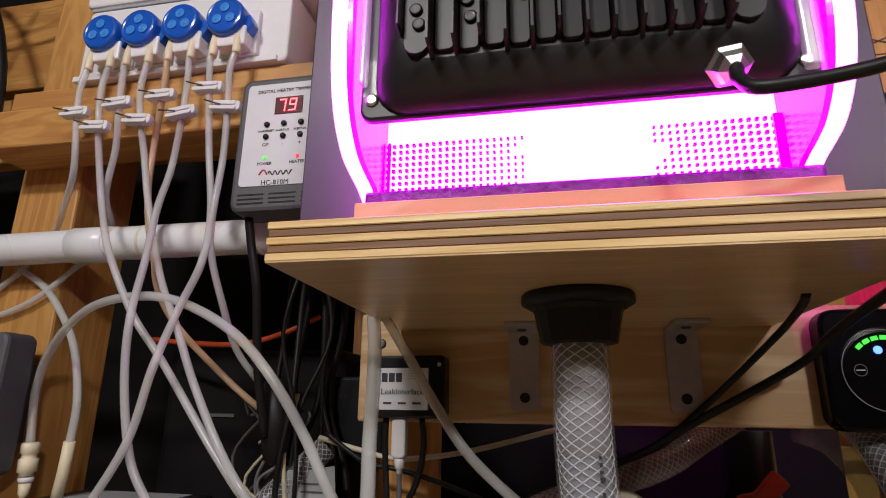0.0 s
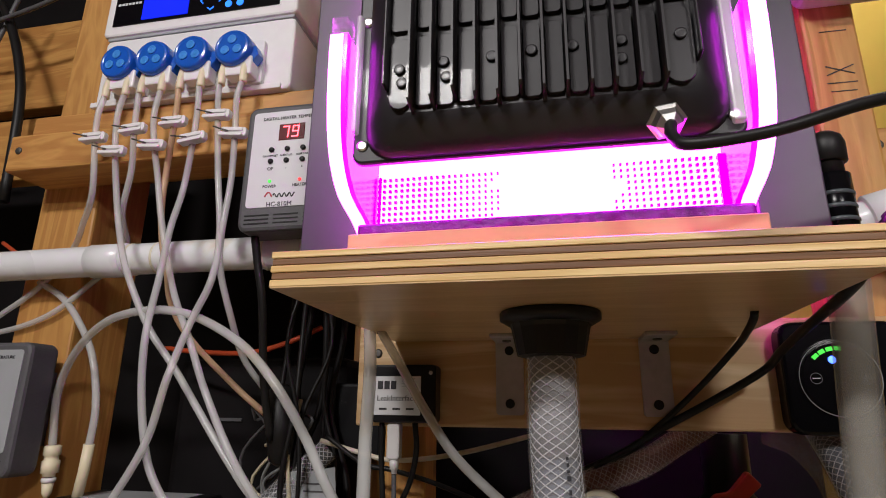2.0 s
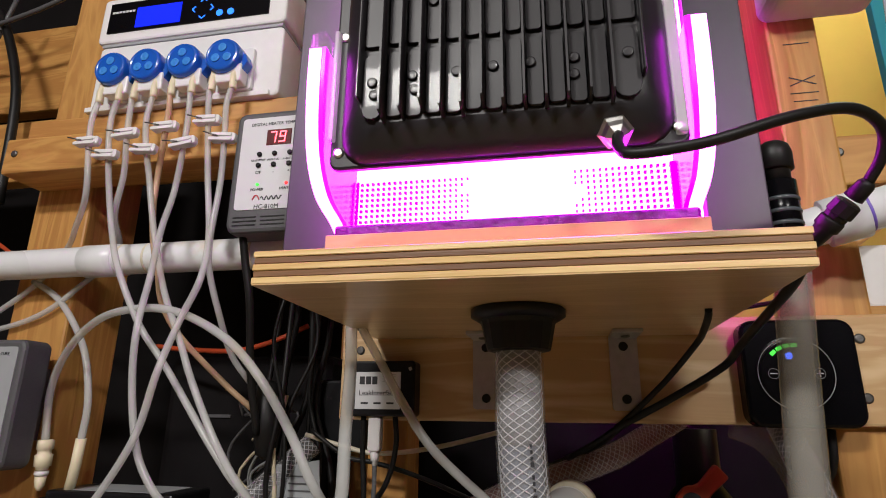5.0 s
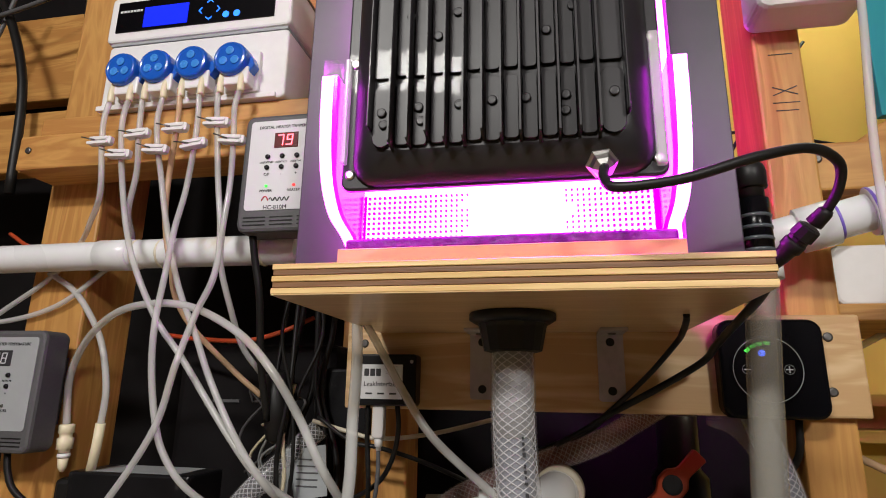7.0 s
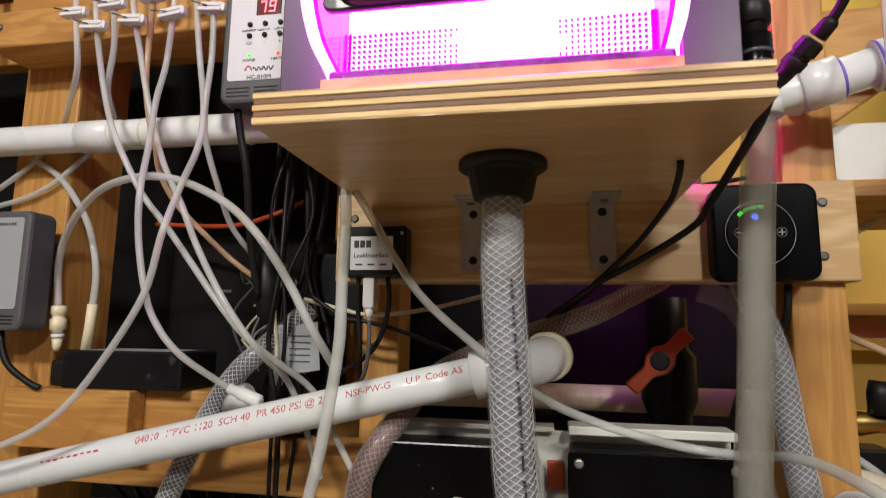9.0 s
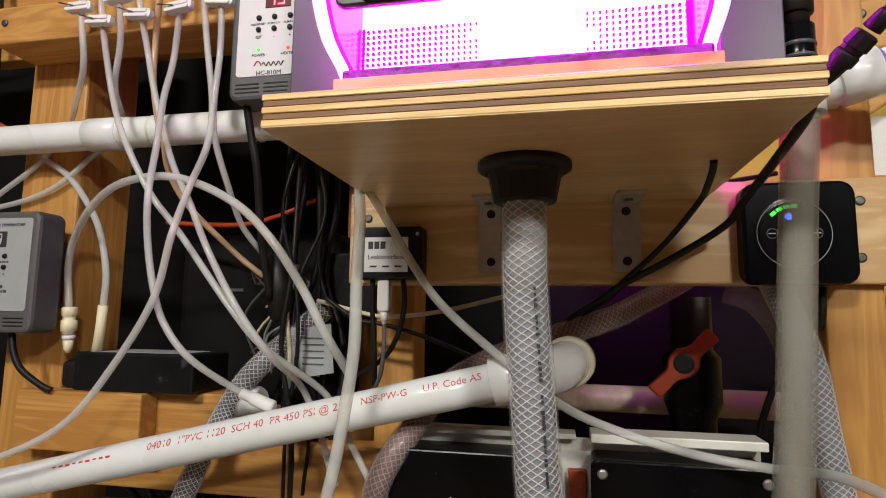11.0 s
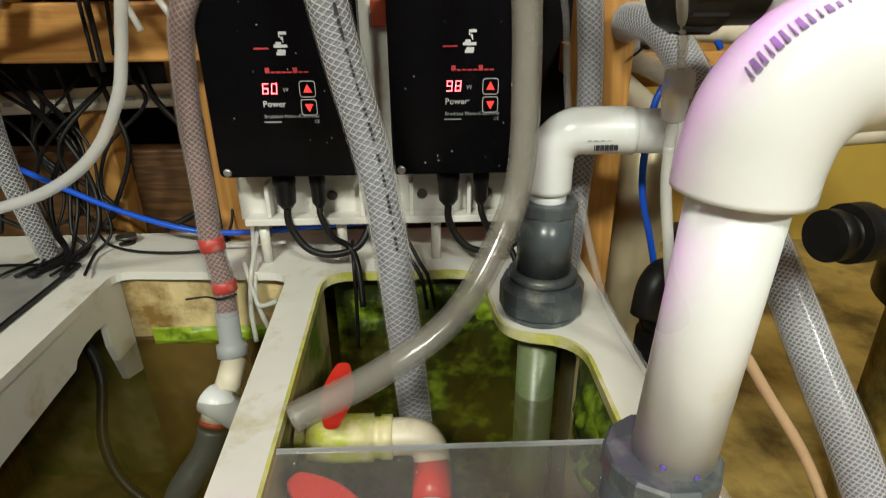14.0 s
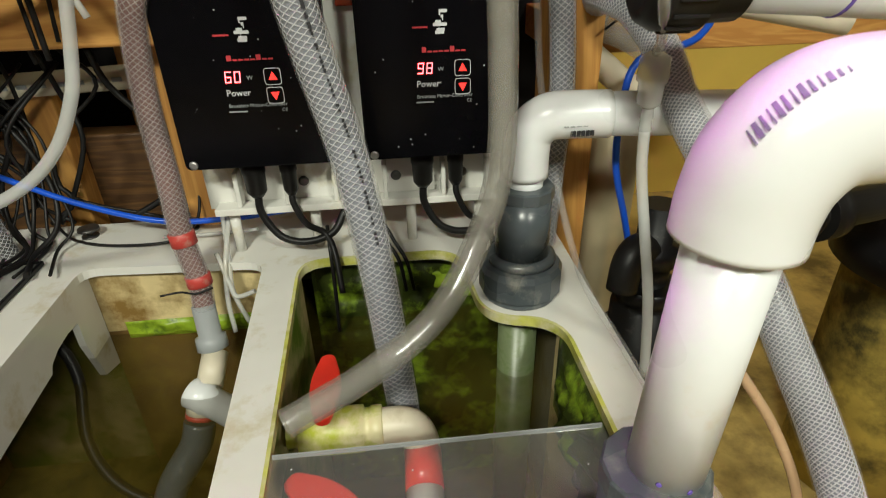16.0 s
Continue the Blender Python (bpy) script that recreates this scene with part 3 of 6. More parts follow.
solo("lower_cable", sweep(smooth([(0.2048, 0.2855, 0.985), (0.2030, 0.292, 0.977), (0.2020, 0.310, 0.967), (0.2070, 0.4000, 0.9550), (0.2060, 0.4400, 0.9460), (0.2000, 0.4700, 0.9330), (0.1590, 0.4920, 0.9070), (0.1170, 0.4970, 0.8840), (0.10, 0.53, 0.868), (0.05, 0.6, 0.84)]), 0.0033, 10), RUBBER, "black rubber cable hanging under the shelf", "cable")
solo("lower_cable", sweep(smooth([(0.1680, 0.3640, 0.9640), (0.1700, 0.3760, 0.9600), (0.1730, 0.4050, 0.9550), (0.1730, 0.4350, 0.9480), (0.1540, 0.4800, 0.9210), (0.1210, 0.4960, 0.8890), (0.10, 0.51, 0.872), (0.07, 0.54, 0.853)]), 0.0026, 10), RUBBER, "thin black cable coming out of the shelf's underside", "cable")

bulk = thing("bulkhead_fitting", "black bulkhead fitting under the plywood shelf", "fitting", "", (0.038, 0.352, 0.94))
stick("flange", lathe((0.038, 0.352, 0.9640), (0, 0, -1), [(0, 0.0325), (0.001, 0.0335), (0.0055, 0.0335), (0.0070, 0.031), (0.0085, 0.0285)], 36), RUBBER, bulk)
stick("nut", lathe((0.038, 0.352, 0.9556), (0, 0, -1), [(0, 0.0270), (0.003, 0.0258), (0.016, 0.0232), (0.0205, 0.0222), (0.0215, 0.018)], flat=16), RUBBER, bulk)


def hose(name, points, r, core, label, strands=11, pitch=0.062, cover=None):
    path = smooth(points, 10)
    ob = thing(name, label, "hose", "", tuple(path[-1]))
    stick("core", sweep(path, r * 0.80, 16), core, ob)
    bm = bmesh.new()
    fr = frames(path)
    run = [0.0]
    for a, b in zip(path, path[1:]):
        run.append(run[-1] + (b - a).length)
    total = run[-1]
    n = int(total / 0.0035)
    dense = []
    for i in range(n + 1):
        s = total * i / n
        k = max(j for j in range(len(run)) if run[j] <= s + 1e-9)
        k = min(k, len(run) - 2)
        f = (s - run[k]) / max(run[k + 1] - run[k], 1e-9)
        q, u, v = fr[k]
        q2, u2, v2 = fr[k + 1]
        dense.append((s, q.lerp(q2, f), u.lerp(u2, f), v.lerp(v2, f)))
    w = r * 0.042
    for way in (1, -1):
        for k in range(strands):
            prev = None
            for s, q, u, v in dense:
                a = way * 2 * math.pi * s / pitch + 2 * math.pi * k / strands
                radial = u * math.cos(a) + v * math.sin(a)
                round_ = v * math.cos(a) - u * math.sin(a)
                rr = r * (0.90 if way > 0 else 0.885)
                p = q + radial * rr
                ring = [bm.verts.new(p + round_ * w), bm.verts.new(p + radial * w * 0.5), bm.verts.new(p - round_ * w)]
                if prev:
                    for i in (0, 1):
                        bm.faces.new((prev[i], prev[i + 1], ring[i + 1], ring[i]))
                prev = ring
    stick("braid", bm, BRAID_RED if core is HOSE_CORE_RED else BRAID, ob, "reddish braided yarn" if core is HOSE_CORE_RED else "white braided yarn")
    stick("jacket", sweep(path, r, 20, False), cover or CLEAR_HOSE, ob, "clear vinyl jacket")
    return ob


drain = hose("braided_hose", [(0.038, 0.352, 0.945), (0.038, 0.354, 0.873), (0.043, 0.358, 0.791), (0.047, 0.362, 0.727), (0.057, 0.364, 0.674), (0.077, 0.358, 0.590), (0.091, 0.348, 0.491), (0.104, 0.335, 0.348), (0.106, 0.33, 0.30)], 0.0172, HOSE_CORE, "clear braided drain hose running down into the sump")
stick("foam", sweep([Vector((0.038, 0.352, 0.944)), Vector((0.038, 0.3530, 0.905)), Vector((0.0381, 0.3540, 0.873))], 0.0172 * 0.83, 18), HOSE_FOAM, drain, "whitish foamy water")
hose("braided_hose", [(0.24, 0.64, 0.935), (0.20, 0.62, 0.90), (0.149, 0.59, 0.872), (0.112, 0.56, 0.854), (0.059, 0.54, 0.836), (0.001, 0.53, 0.815), (-0.05, 0.52, 0.785), (-0.080, 0.475, 0.741), (-0.098, 0.463, 0.710), (-0.107, 0.467, 0.676), (-0.113, 0.468, 0.608), (-0.111, 0.463, 0.538), (-0.111, 0.458, 0.479), (-0.104, 0.452, 0.432), (-0.104, 0.447, 0.397)], 0.0128, HOSE_CORE_RED, "braided hose with reddish water going down into the sump")
hose("braided_hose", [(-0.20, 0.56, 0.86), (-0.243, 0.53, 0.813), (-0.265, 0.52, 0.788), (-0.287, 0.52, 0.757), (-0.312, 0.51, 0.699), (-0.335, 0.51, 0.640), (-0.345, 0.52, 0.55), (-0.335, 0.53, 0.435)], 0.0128, HOSE_CORE_DARK, "grey braided hose hanging behind the white pipe")
hose("braided_hose", [(0.262, 0.56, 0.90), (0.258, 0.50, 0.86), (0.265, 0.48, 0.815), (0.272, 0.478, 0.758), (0.281, 0.475, 0.69), (0.286, 0.47, 0.607), (0.280, 0.462, 0.533), (0.276, 0.462, 0.44)], 0.0135, HOSE_CORE, "clear braided hose hanging beside the timber post")
hose("braided_hose", [(0.36, 0.60, 0.66), (0.325, 0.50, 0.690), (0.318, 0.46, 0.696), (0.330, 0.42, 0.688), (0.345, 0.39, 0.660), (0.352, 0.355, 0.622), (0.367, 0.30, 0.574), (0.386, 0.26, 0.521), (0.399, 0.22, 0.472), (0.411, 0.18, 0.426), (0.42, 0.14, 0.375), (0.425, 0.09, 0.30)], 0.0168, HOSE_CORE, "clear braided hose sloping past the sump", 18, 0.065)

ink = random.Random(4)
print_line = list(enumerate(smooth([(0.038, 0.354, 0.873), (0.043, 0.358, 0.791), (0.047, 0.362, 0.727), (0.057, 0.364, 0.674), (0.077, 0.358, 0.590), (0.091, 0.348, 0.491), (0.104, 0.335, 0.400)], 22)))
for i, q in print_line:
    if i % 22 in (4, 9, 12, 17, 18, 21) or q.z < 0.52:
        continue
    h, w = ink.uniform(0.0008, 0.0014), ink.uniform(0.0007, 0.0013)
    stick("print_bar", box(q.x + 0.0072 - w, q.x + 0.0072 + w, q.y - 0.0170, q.y - 0.0152, q.z - h, q.z + h), DARK_INK, drain)

# ---- pipes ----
feed = thing("feed_pipe", "white plastic pipe running behind the dosing tubes", "pipe", "", (-0.5, 0.503, 1.06))
stick("tube", sweep(smooth([(-1.1, 0.503, 1.055), (-0.5, 0.503, 1.060), (-0.215, 0.503, 1.061)], 8), 0.0176, 24), PVC, feed)
main = thing("return_pipe", "white one-inch pressure pipe with red printing", "pipe", "", (-0.2, 0.455, 0.74))
P0, P1 = Vector((-0.75, 0.462, 0.617)), Vector((0.015, 0.455, 0.800))
PA = (P1 - P0).normalized()
stick("tube", sweep([P0.lerp(P1, k / 10) for k in range(11)], 0.0167, 28), PVC, main)


def on_pipe(name, text, x, size, material, parent, turn=28, shear=0.0):
    """Printing wrapped round the return pipe, centred at x."""
    ob = letters(name, text, size, Matrix(), material, None, 0.0, shear)
    c = P0.lerp(P1, (x - P0.x) / (P1.x - P0.x))
    up = Vector((0, 0, 1))
    up = (up - PA * up.dot(PA)).normalized()
    out = Vector((0, -1, 0))
    out = (out - PA * out.dot(PA)).normalized()
    for v in ob.data.vertices:
        a = radians(turn) + v.co.y / 0.0169
        v.co = c + PA * v.co.x + (out * math.cos(a) + up * math.sin(a)) * 0.01695
    return under(ob, parent)


on_pipe("printing", '04010  1"PVC 1120  SCH 40  PR 450 PSI @ 2', -0.227, 0.0105, RED_INK, main)
on_pipe("printing", "C   NSF-PW-G", -0.096, 0.0095, RED_INK, main)
on_pipe("printing", "U.P. Code AS", -0.028, 0.0095, RED_INK, main)
for i in range(9):
    on_pipe("print_bar", "-", -0.425 + i * 0.0075, 0.016 + 0.003 * (i % 3), RED_INK, main, 30)
stick("coupling", lathe(P1 - PA * 0.012, PA, [(0, 0.0185), (0.001, 0.0215), (0.032, 0.0215), (0.033, 0.019)], 30), PVC, main)
E1 = P1 + PA * 0.02
stick("elbow", sweep(smooth([E1, E1 + Vector((0.010, 0.0, 0.002)), E1 + Vector((0.024, 0.008, 0.005)), E1 + Vector((0.031, 0.026, 0.008)), E1 + Vector((0.034, 0.044, 0.009))], 6), 0.0205, 26), PVC, main, "white elbow")
stick("collar", lathe(E1 + Vector((0.034, 0.036, 0.009)), (0.15, 1, 0.02), [(0, 0.0206), (0.001, 0.0235), (0.018, 0.0235), (0.019, 0.018)], 26), PVC_OLD, main, "yellowed collar")
for xx in (-0.130,):
    q = P0.lerp(P1, (xx - P0.x) / (P1.x - P0.x))
    stick("glue_ring", lathe(q, PA, [(0, 0.0168), (0.001, 0.0171), (0.003, 0.0171), (0.004, 0.0168)], 26), CREAM, main)

for xx, w in ((-0.425, 0.003), (-0.39, 0.002), (-0.26, 0.003)):
    stick("glue_ring", lathe((xx, 0.503, 1.0602), (1, 0, 0), [(0, 0.0177), (0.001, 0.0184), (w, 0.0184), (w + 0.001, 0.0177)], 26), PVC_OLD, feed)
stick("coupling", lathe((-0.475, 0.503, 1.060), (1, 0, 0), [(0, 0.0177), (0.001, 0.0192), (0.044, 0.0192), (0.045, 0.0177)], 26), PVC, feed)

# ---- heater controllers ----


def heater(x, y, z, number, panel, lit, turn=0.0):
    h = thing("heater_controller", "grey heater controller with pale panel and red figures" if lit else "grey heater controller with an unlit grey panel", "controller", "heater controllers", (x, y + 0.02, z - 0.068))
    w, hh = 0.053, 0.068
    stick("case", plate(rounded(x - w, x + w, z - hh, z + hh, 0.010), "y", y, y + 0.036, 0.004), CASE_GREY, h)
    stick("mount", box(x - 0.03, x + 0.03, y + 0.0362, 0.5348 if x < -0.4 else 0.50, z - 0.04, z + 0.04), CASE_GREY, h)
    p = stick("panel", plate(rounded(x - w + 0.008, x + w - 0.008, z - hh + 0.024, z + hh - 0.008, 0.004), "y", y - 0.0008, y + 0.002), panel, h, "printed front panel")
    f = y - 0.0011
    letters("heading", "DIGITAL HEATER TEMPERATURE", 0.0048, facing(x, f, z + 0.052), DARK_INK, p)
    stick("window", box(x - 0.016, x + 0.012, f - 0.0003, f + 0.0005, z + 0.027, z + 0.045, 0.0004, 1), WINDOW_RED if lit else DARK_INK, p)
    digits(number, facing(x - 0.003, f - 0.0005, z + 0.036), 0.0075, 0.013, LED_WHITE_RED if lit else PANEL_GREY, p)
    for r in (0, 1):
        for c in (0, 1, 2):
            stick("button", lathe((x - 0.022 + 0.017 * c, f, z + 0.017 - 0.0125 * r), (0, -1, 0), [(0, 0.0028), (0.0016, 0.0026), (0.0022, 0.0015)], 14), BLACK, p)
    for i, tx in enumerate(("ON/OFF/SET", "ALERT-LO", "ALERT-HI")):
        letters("caption", tx, 0.003, facing(x - 0.023 + 0.017 * i, f, z + 0.0105), DARK_INK, p)
    for i, tx in enumerate(("C/F", "-", "+")):
        letters("caption", tx, 0.0045, facing(x - 0.022 + 0.017 * i, f, z - 0.0035), DARK_INK, p)
    for i, (tx, m) in enumerate((("POWER", LED_GREEN), ("HEATER", LED_RED))):
        stick("indicator", lathe((x - 0.021 + 0.032 * i, f, z - 0.017), (0, -1, 0), [(0, 0.0018), (0.001, 0.0015)], 12), m if lit else SCREW, p)
        letters("caption", tx, 0.0042, facing(x - 0.021 + 0.032 * i, f, z - 0.0225), DARK_INK, p)
    stick("mark", sweep([Vector((x - 0.025 + 0.0011 * k, f, z - 0.0335 + 0.0048 * math.sin(k * 0.45))) for k in range(8)], 0.0007, 6), RED_INK, p, "red scrolled mark")
    stick("mark", sweep([Vector((x - 0.016 + 0.0011 * k, f, z - 0.0322 + 0.0022 * math.sin(k * 1.3))) for k in range(22)], 0.0006, 6), DARK_INK, p, "dark scrolled mark")
    letters("model", "HC-810M", 0.0068, facing(x - 0.009, f, z - 0.0415), DARK_INK, p)
    for r in range(3):
        for c in range(3):
            x0 = x - 0.045 + c * 0.031
            stick("slot", box(x0, x0 + 0.026, y - 0.0005, y + 0.003, z - 0.0525 - r * 0.0042, z - 0.0512 - r * 0.0042), RUBBER, h)
    for r in range(8):
        stick("rib", box(x - w - 0.0008, x - w + 0.002, y + 0.008, y + 0.028, z - 0.035 + r * 0.005, z - 0.033 + r * 0.005), CASE_GREY, h)
    return h


hc = heater(-0.2105, 0.446, 1.134, "79", PANEL_GREY, True)
stick("lead", sweep(smooth([(-0.252, 0.463, 1.067), (-0.25, 0.47, 1.04), (-0.245, 0.478, 1.00), (-0.248, 0.50, 0.93), (-0.245, 0.52, 0.87)]), 0.0042, 10), RUBBER, hc, "black lead")
hc = heater(-0.557, 0.474, 0.898, "88", PANEL_DIM, False)
stick("lead", sweep(smooth([(-0.545, 0.49, 0.831), (-0.54, 0.49, 0.81), (-0.53, 0.492, 0.79), (-0.51, 0.50, 0.772), (-0.50, 0.505, 0.766)]), 0.0036, 10), RUBBER, hc, "black lead")

# ---- dosing computer ----
dose = thing("dosing_computer", "white dosing computer box with blue screen and pump heads", "controller", "", (-0.363, 0.54, 1.240))
DX0, DX1, DY = -0.486, -0.236, 0.474
stick("body", plate(rounded(DX0, DX1, 1.2403, 1.332, 0.006), "y", DY, DY + 0.13, 0.0025), ABS_WHITE, dose)
stick("seam", box(DX0 + 0.002, DX1 - 0.002, DY - 0.001, DY + 0.128, 1.332, 1.3355), PANEL_DIM, dose)
stick("lid", plate(rounded(DX0 - 0.004, DX1 + 0.002, 1.3355, 1.402, 0.006), "y", DY - 0.004, DY + 0.132, 0.003), ABS_WHITE, dose)
stick("foot_strip", box(DX0 - 0.004, DX1 - 0.01, DY - 0.003, DY + 0.004, 1.2403, 1.247, 0.001), ABS_WHITE, dose)
fy = DY - 0.0045
fp = stick("front_panel", box(DX0 + 0.008, DX1 - 0.02, fy - 0.0008, fy + 0.002, 1.349, 1.393), BLACK_GLOSS, dose, "glossy black front panel")
stick("screen", box(-0.438, -0.375, fy - 0.0016, fy, 1.353, 1.382), LCD_BLUE, fp, "lit blue screen")
for i in range(7):
    stick("mark", box(-0.474 + i * 0.0048, -0.4705 + i * 0.0048, fy - 0.0012, fy, 1.3775, 1.3805), PANEL_GREY, fp)
kx, kz = -0.345, 1.368
for a in (0, 90, 180, 270):
    bm = plate([(-0.0042, 0.0), (0.0, 0.0034), (0.0042, 0.0), (0.0042, -0.0016), (0.0, 0.0018), (-0.0042, -0.0016)], "y", 0, 0.0006)
    stick("arrow_key", moved(bm, Matrix.Translation((kx, fy - 0.0014, kz)) @ pose(0, 0, 0, 0, a, 0) @ Matrix.Translation((0, 0, 0.0115))), KEY_BLUE, fp)
for i, xx in enumerate((-0.3215, -0.3065)):
    bm = plate([(xx + 0.0045 * math.cos(k * math.pi / 9), 1.3585 + 0.0045 * math.sin(k * math.pi / 9)) for k in range(18)], "y", fy - 0.0014, fy)
    stick("round_key", bm, KEY_BLUE, fp)
for i in range(3):
    stick("mark", box(-0.3195 + i * 0.0062, -0.3145 + i * 0.0062, fy - 0.0014, fy, 1.379, 1.3845), KEY_BLUE, fp)

PUMP_X = (-0.440, -0.394, -0.345, -0.294)
pump = thing("dosing_pump", "blue clear-capped dosing pump head on the white box", "pump", "dosing pumps", (PUMP_X[0], DY, 1.275))
PX = PUMP_X[0]
stick("back_plate", plate(rounded(PX - 0.017, PX + 0.026, 1.247, 1.303, 0.004), "y", DY - 0.006, DY - 0.0002, 0.001), ABS_WHITE, pump)
stick("block", box(PX - 0.010, PX + 0.022, DY - 0.022, DY - 0.0062, 1.249, 1.272, 0.002), ABS_WHITE, pump)
hd = stick("head", lathe((PX, DY - 0.006, 1.281), (0, -1, 0), [(0, 0.021), (0.006, 0.0215), (0.020, 0.021), (0.023, 0.0195), (0.0235, 0.0175), (0.0225, 0.0165)], 36), BLUE_PUMP, pump, "glossy blue pump head")
stick("skirt", plate([(PX - 0.019, 1.272), (PX + 0.024, 1.285), (PX + 0.028, 1.274), (PX + 0.016, 1.256), (PX - 0.008, 1.258)], "y", DY - 0.020, DY - 0.0075, 0.001), BLUE_PUMP, pump)
for k in range(3):
    a = radians(90 + 120 * k)
    stick("roller", lathe((PX + 0.0085 * math.cos(a), DY - 0.0285, 1.281 + 0.0085 * math.sin(a)), (0, -1, 0), [(0, 0.0052), (0.0012, 0.0052), (0.0014, 0.0038), (0.0008, 0.0034), (0.0008, 0.0016), (0.0016, 0.0014)], 18), BLUE_ROLLER, hd)
for xx in PUMP_X[1:]:
    copy_thing(pump, Matrix.Translation((xx, DY, 1.275)))


# ---- tubes ----
def tube(points, r, material, label, group="silicone tubes", seg=10):
    return solo("tube", sweep(smooth(points, 7), r, seg), material, label, "tube", group)


MILKY = "milky silicone dosing tube"
T = 0.0034
HEADS = []
for xx in PUMP_X:
    HEADS += [xx - 0.013, xx + 0.013]
runs = [
    [(-0.455, 0.451, 1.218), (-0.4515, 0.450, 1.184), (-0.4500, 0.4580, 1.1250), (-0.4870, 0.4900, 1.1010), (-0.5320, 0.5270, 1.0840), (-0.5670, 0.5270, 1.0400), (-0.63, 0.53, 1.000), (-0.72, 0.54, 0.95)],
    [(-0.430, 0.452, 1.216), (-0.424, 0.450, 1.176), (-0.422, 0.46, 1.128), (-0.408, 0.46, 1.077), (-0.374, 0.44, 1.03), (-0.340, 0.44, 0.974), (-0.303, 0.44, 0.932), (-0.236, 0.43, 0.858), (-0.199, 0.43, 0.822), (-0.165, 0.49, 0.776), (-0.138, 0.49, 0.731), (-0.112, 0.49, 0.688)],
    [(-0.407, 0.452, 1.230), (-0.403, 0.450, 1.190), (-0.407, 0.46, 1.149), (-0.423, 0.475, 1.105), (-0.455, 0.525, 1.078), (-0.500, 0.527, 1.038), (-0.550, 0.527, 1.003), (-0.620, 0.53, 0.985), (-0.72, 0.54, 0.98)],
    [(-0.383, 0.452, 1.212), (-0.376, 0.450, 1.177), (-0.373, 0.46, 1.140), (-0.362, 0.46, 1.097), (-0.350, 0.46, 1.058), (-0.324, 0.45, 1.006), (-0.286, 0.43, 0.958), (-0.264, 0.43, 0.913), (-0.224, 0.42, 0.858), (-0.195, 0.43, 0.817), (-0.186, 0.49, 0.775), (-0.152, 0.49, 0.69)],
    [(-0.356, 0.452, 1.226), (-0.354, 0.450, 1.194), (-0.367, 0.465, 1.149), (-0.366, 0.465, 1.105), (-0.362, 0.470, 1.065), (-0.352, 0.47, 1.036), (-0.357, 0.49, 1.006), (-0.343, 0.51, 0.971), (-0.301, 0.54, 0.922), (-0.265, 0.54, 0.896)],
    [(-0.330, 0.452, 1.216), (-0.328, 0.450, 1.180), (-0.339, 0.46, 1.124), (-0.332, 0.44, 1.071), (-0.336, 0.44, 1.022), (-0.325, 0.42, 0.969), (-0.322, 0.42, 0.923), (-0.311, 0.42, 0.874), (-0.296, 0.42, 0.841), (-0.273, 0.43, 0.810), (-0.241, 0.47, 0.775)],
    [(-0.307, 0.452, 1.229), (-0.302, 0.450, 1.195), (-0.297, 0.455, 1.135), (-0.283, 0.45, 1.066), (-0.272, 0.43, 1.016), (-0.288, 0.43, 0.976), (-0.289, 0.41, 0.926), (-0.303, 0.41, 0.867), (-0.341, 0.41, 0.804), (-0.384, 0.41, 0.754), (-0.442, 0.41, 0.723), (-0.55, 0.42, 0.69)],
    [(-0.284, 0.452, 1.220), (-0.280, 0.450, 1.182), (-0.281, 0.455, 1.126), (-0.281, 0.45, 1.066), (-0.284, 0.46, 1.032), (-0.279, 0.48, 0.988), (-0.278, 0.51, 0.950), (-0.262, 0.53, 0.92)],
]
for hx, run in zip(HEADS, runs):
    top = [(hx, 0.456, 1.262), (hx + 0.002 if hx > run[0][0] else hx, 0.452, 1.245)]
    tan = run is runs[4]
    tube([*top, *run], T, SILICONE_TAN if tan else SILICONE, "brownish tinted dosing tube hanging from a pump" if tan else MILKY + " hanging from a pump head")
    stub = solo("tube_stub", sweep(smooth([(hx, 0.457, 1.266), (hx + 0.001, 0.453, 1.252), (hx + 0.002, 0.452, 1.238)], 4), 0.0042, 12), CREAM, "cream tube stub at the pump head", "tube stub", "tube stubs")
CLIPS = [(r[1][0], r[1][2] - 0.002) for r in runs]
CLIPS = [(x, z + (0.004, -0.006, 0.004, -0.004, 0.004, -0.004, 0.006, -0.004)[i]) for i, (x, z) in enumerate(CLIPS)]
clip0 = None
for i, (x, z) in enumerate(CLIPS):
    if clip0 is None:
        clip0 = thing("pinch_clamp", "white plastic pinch clamp round a dosing tube", "clamp", "pinch clamps", (x, 0.450, z))
        stick("jaw", plate(rounded(x - 0.014, x + 0.014, z - 0.0052, z - 0.0012, 0.0018), "y", 0.4415, 0.452, 0.0006), ABS_WHITE, clip0)
        stick("jaw", plate(rounded(x - 0.012, x + 0.013, z + 0.0004, z + 0.0046, 0.0018), "y", 0.4425, 0.453, 0.0006), ABS_WHITE, clip0)
        stick("hinge", plate(rounded(x + 0.010, x + 0.017, z - 0.0052, z + 0.0048, 0.003), "y", 0.4435, 0.450, 0.0006), ABS_WHITE, clip0)
        stick("pin", sweep([Vector((x - 0.002, 0.4405, z - 0.001)), Vector((x - 0.019, 0.439, z + 0.003))], 0.0008, 6), SCREW, clip0)
    else:
        copy_thing(clip0, pose(x, 0.450, z, 0, (-6, 4, -3, 5, 0, -7, 3, 6)[i], 0))

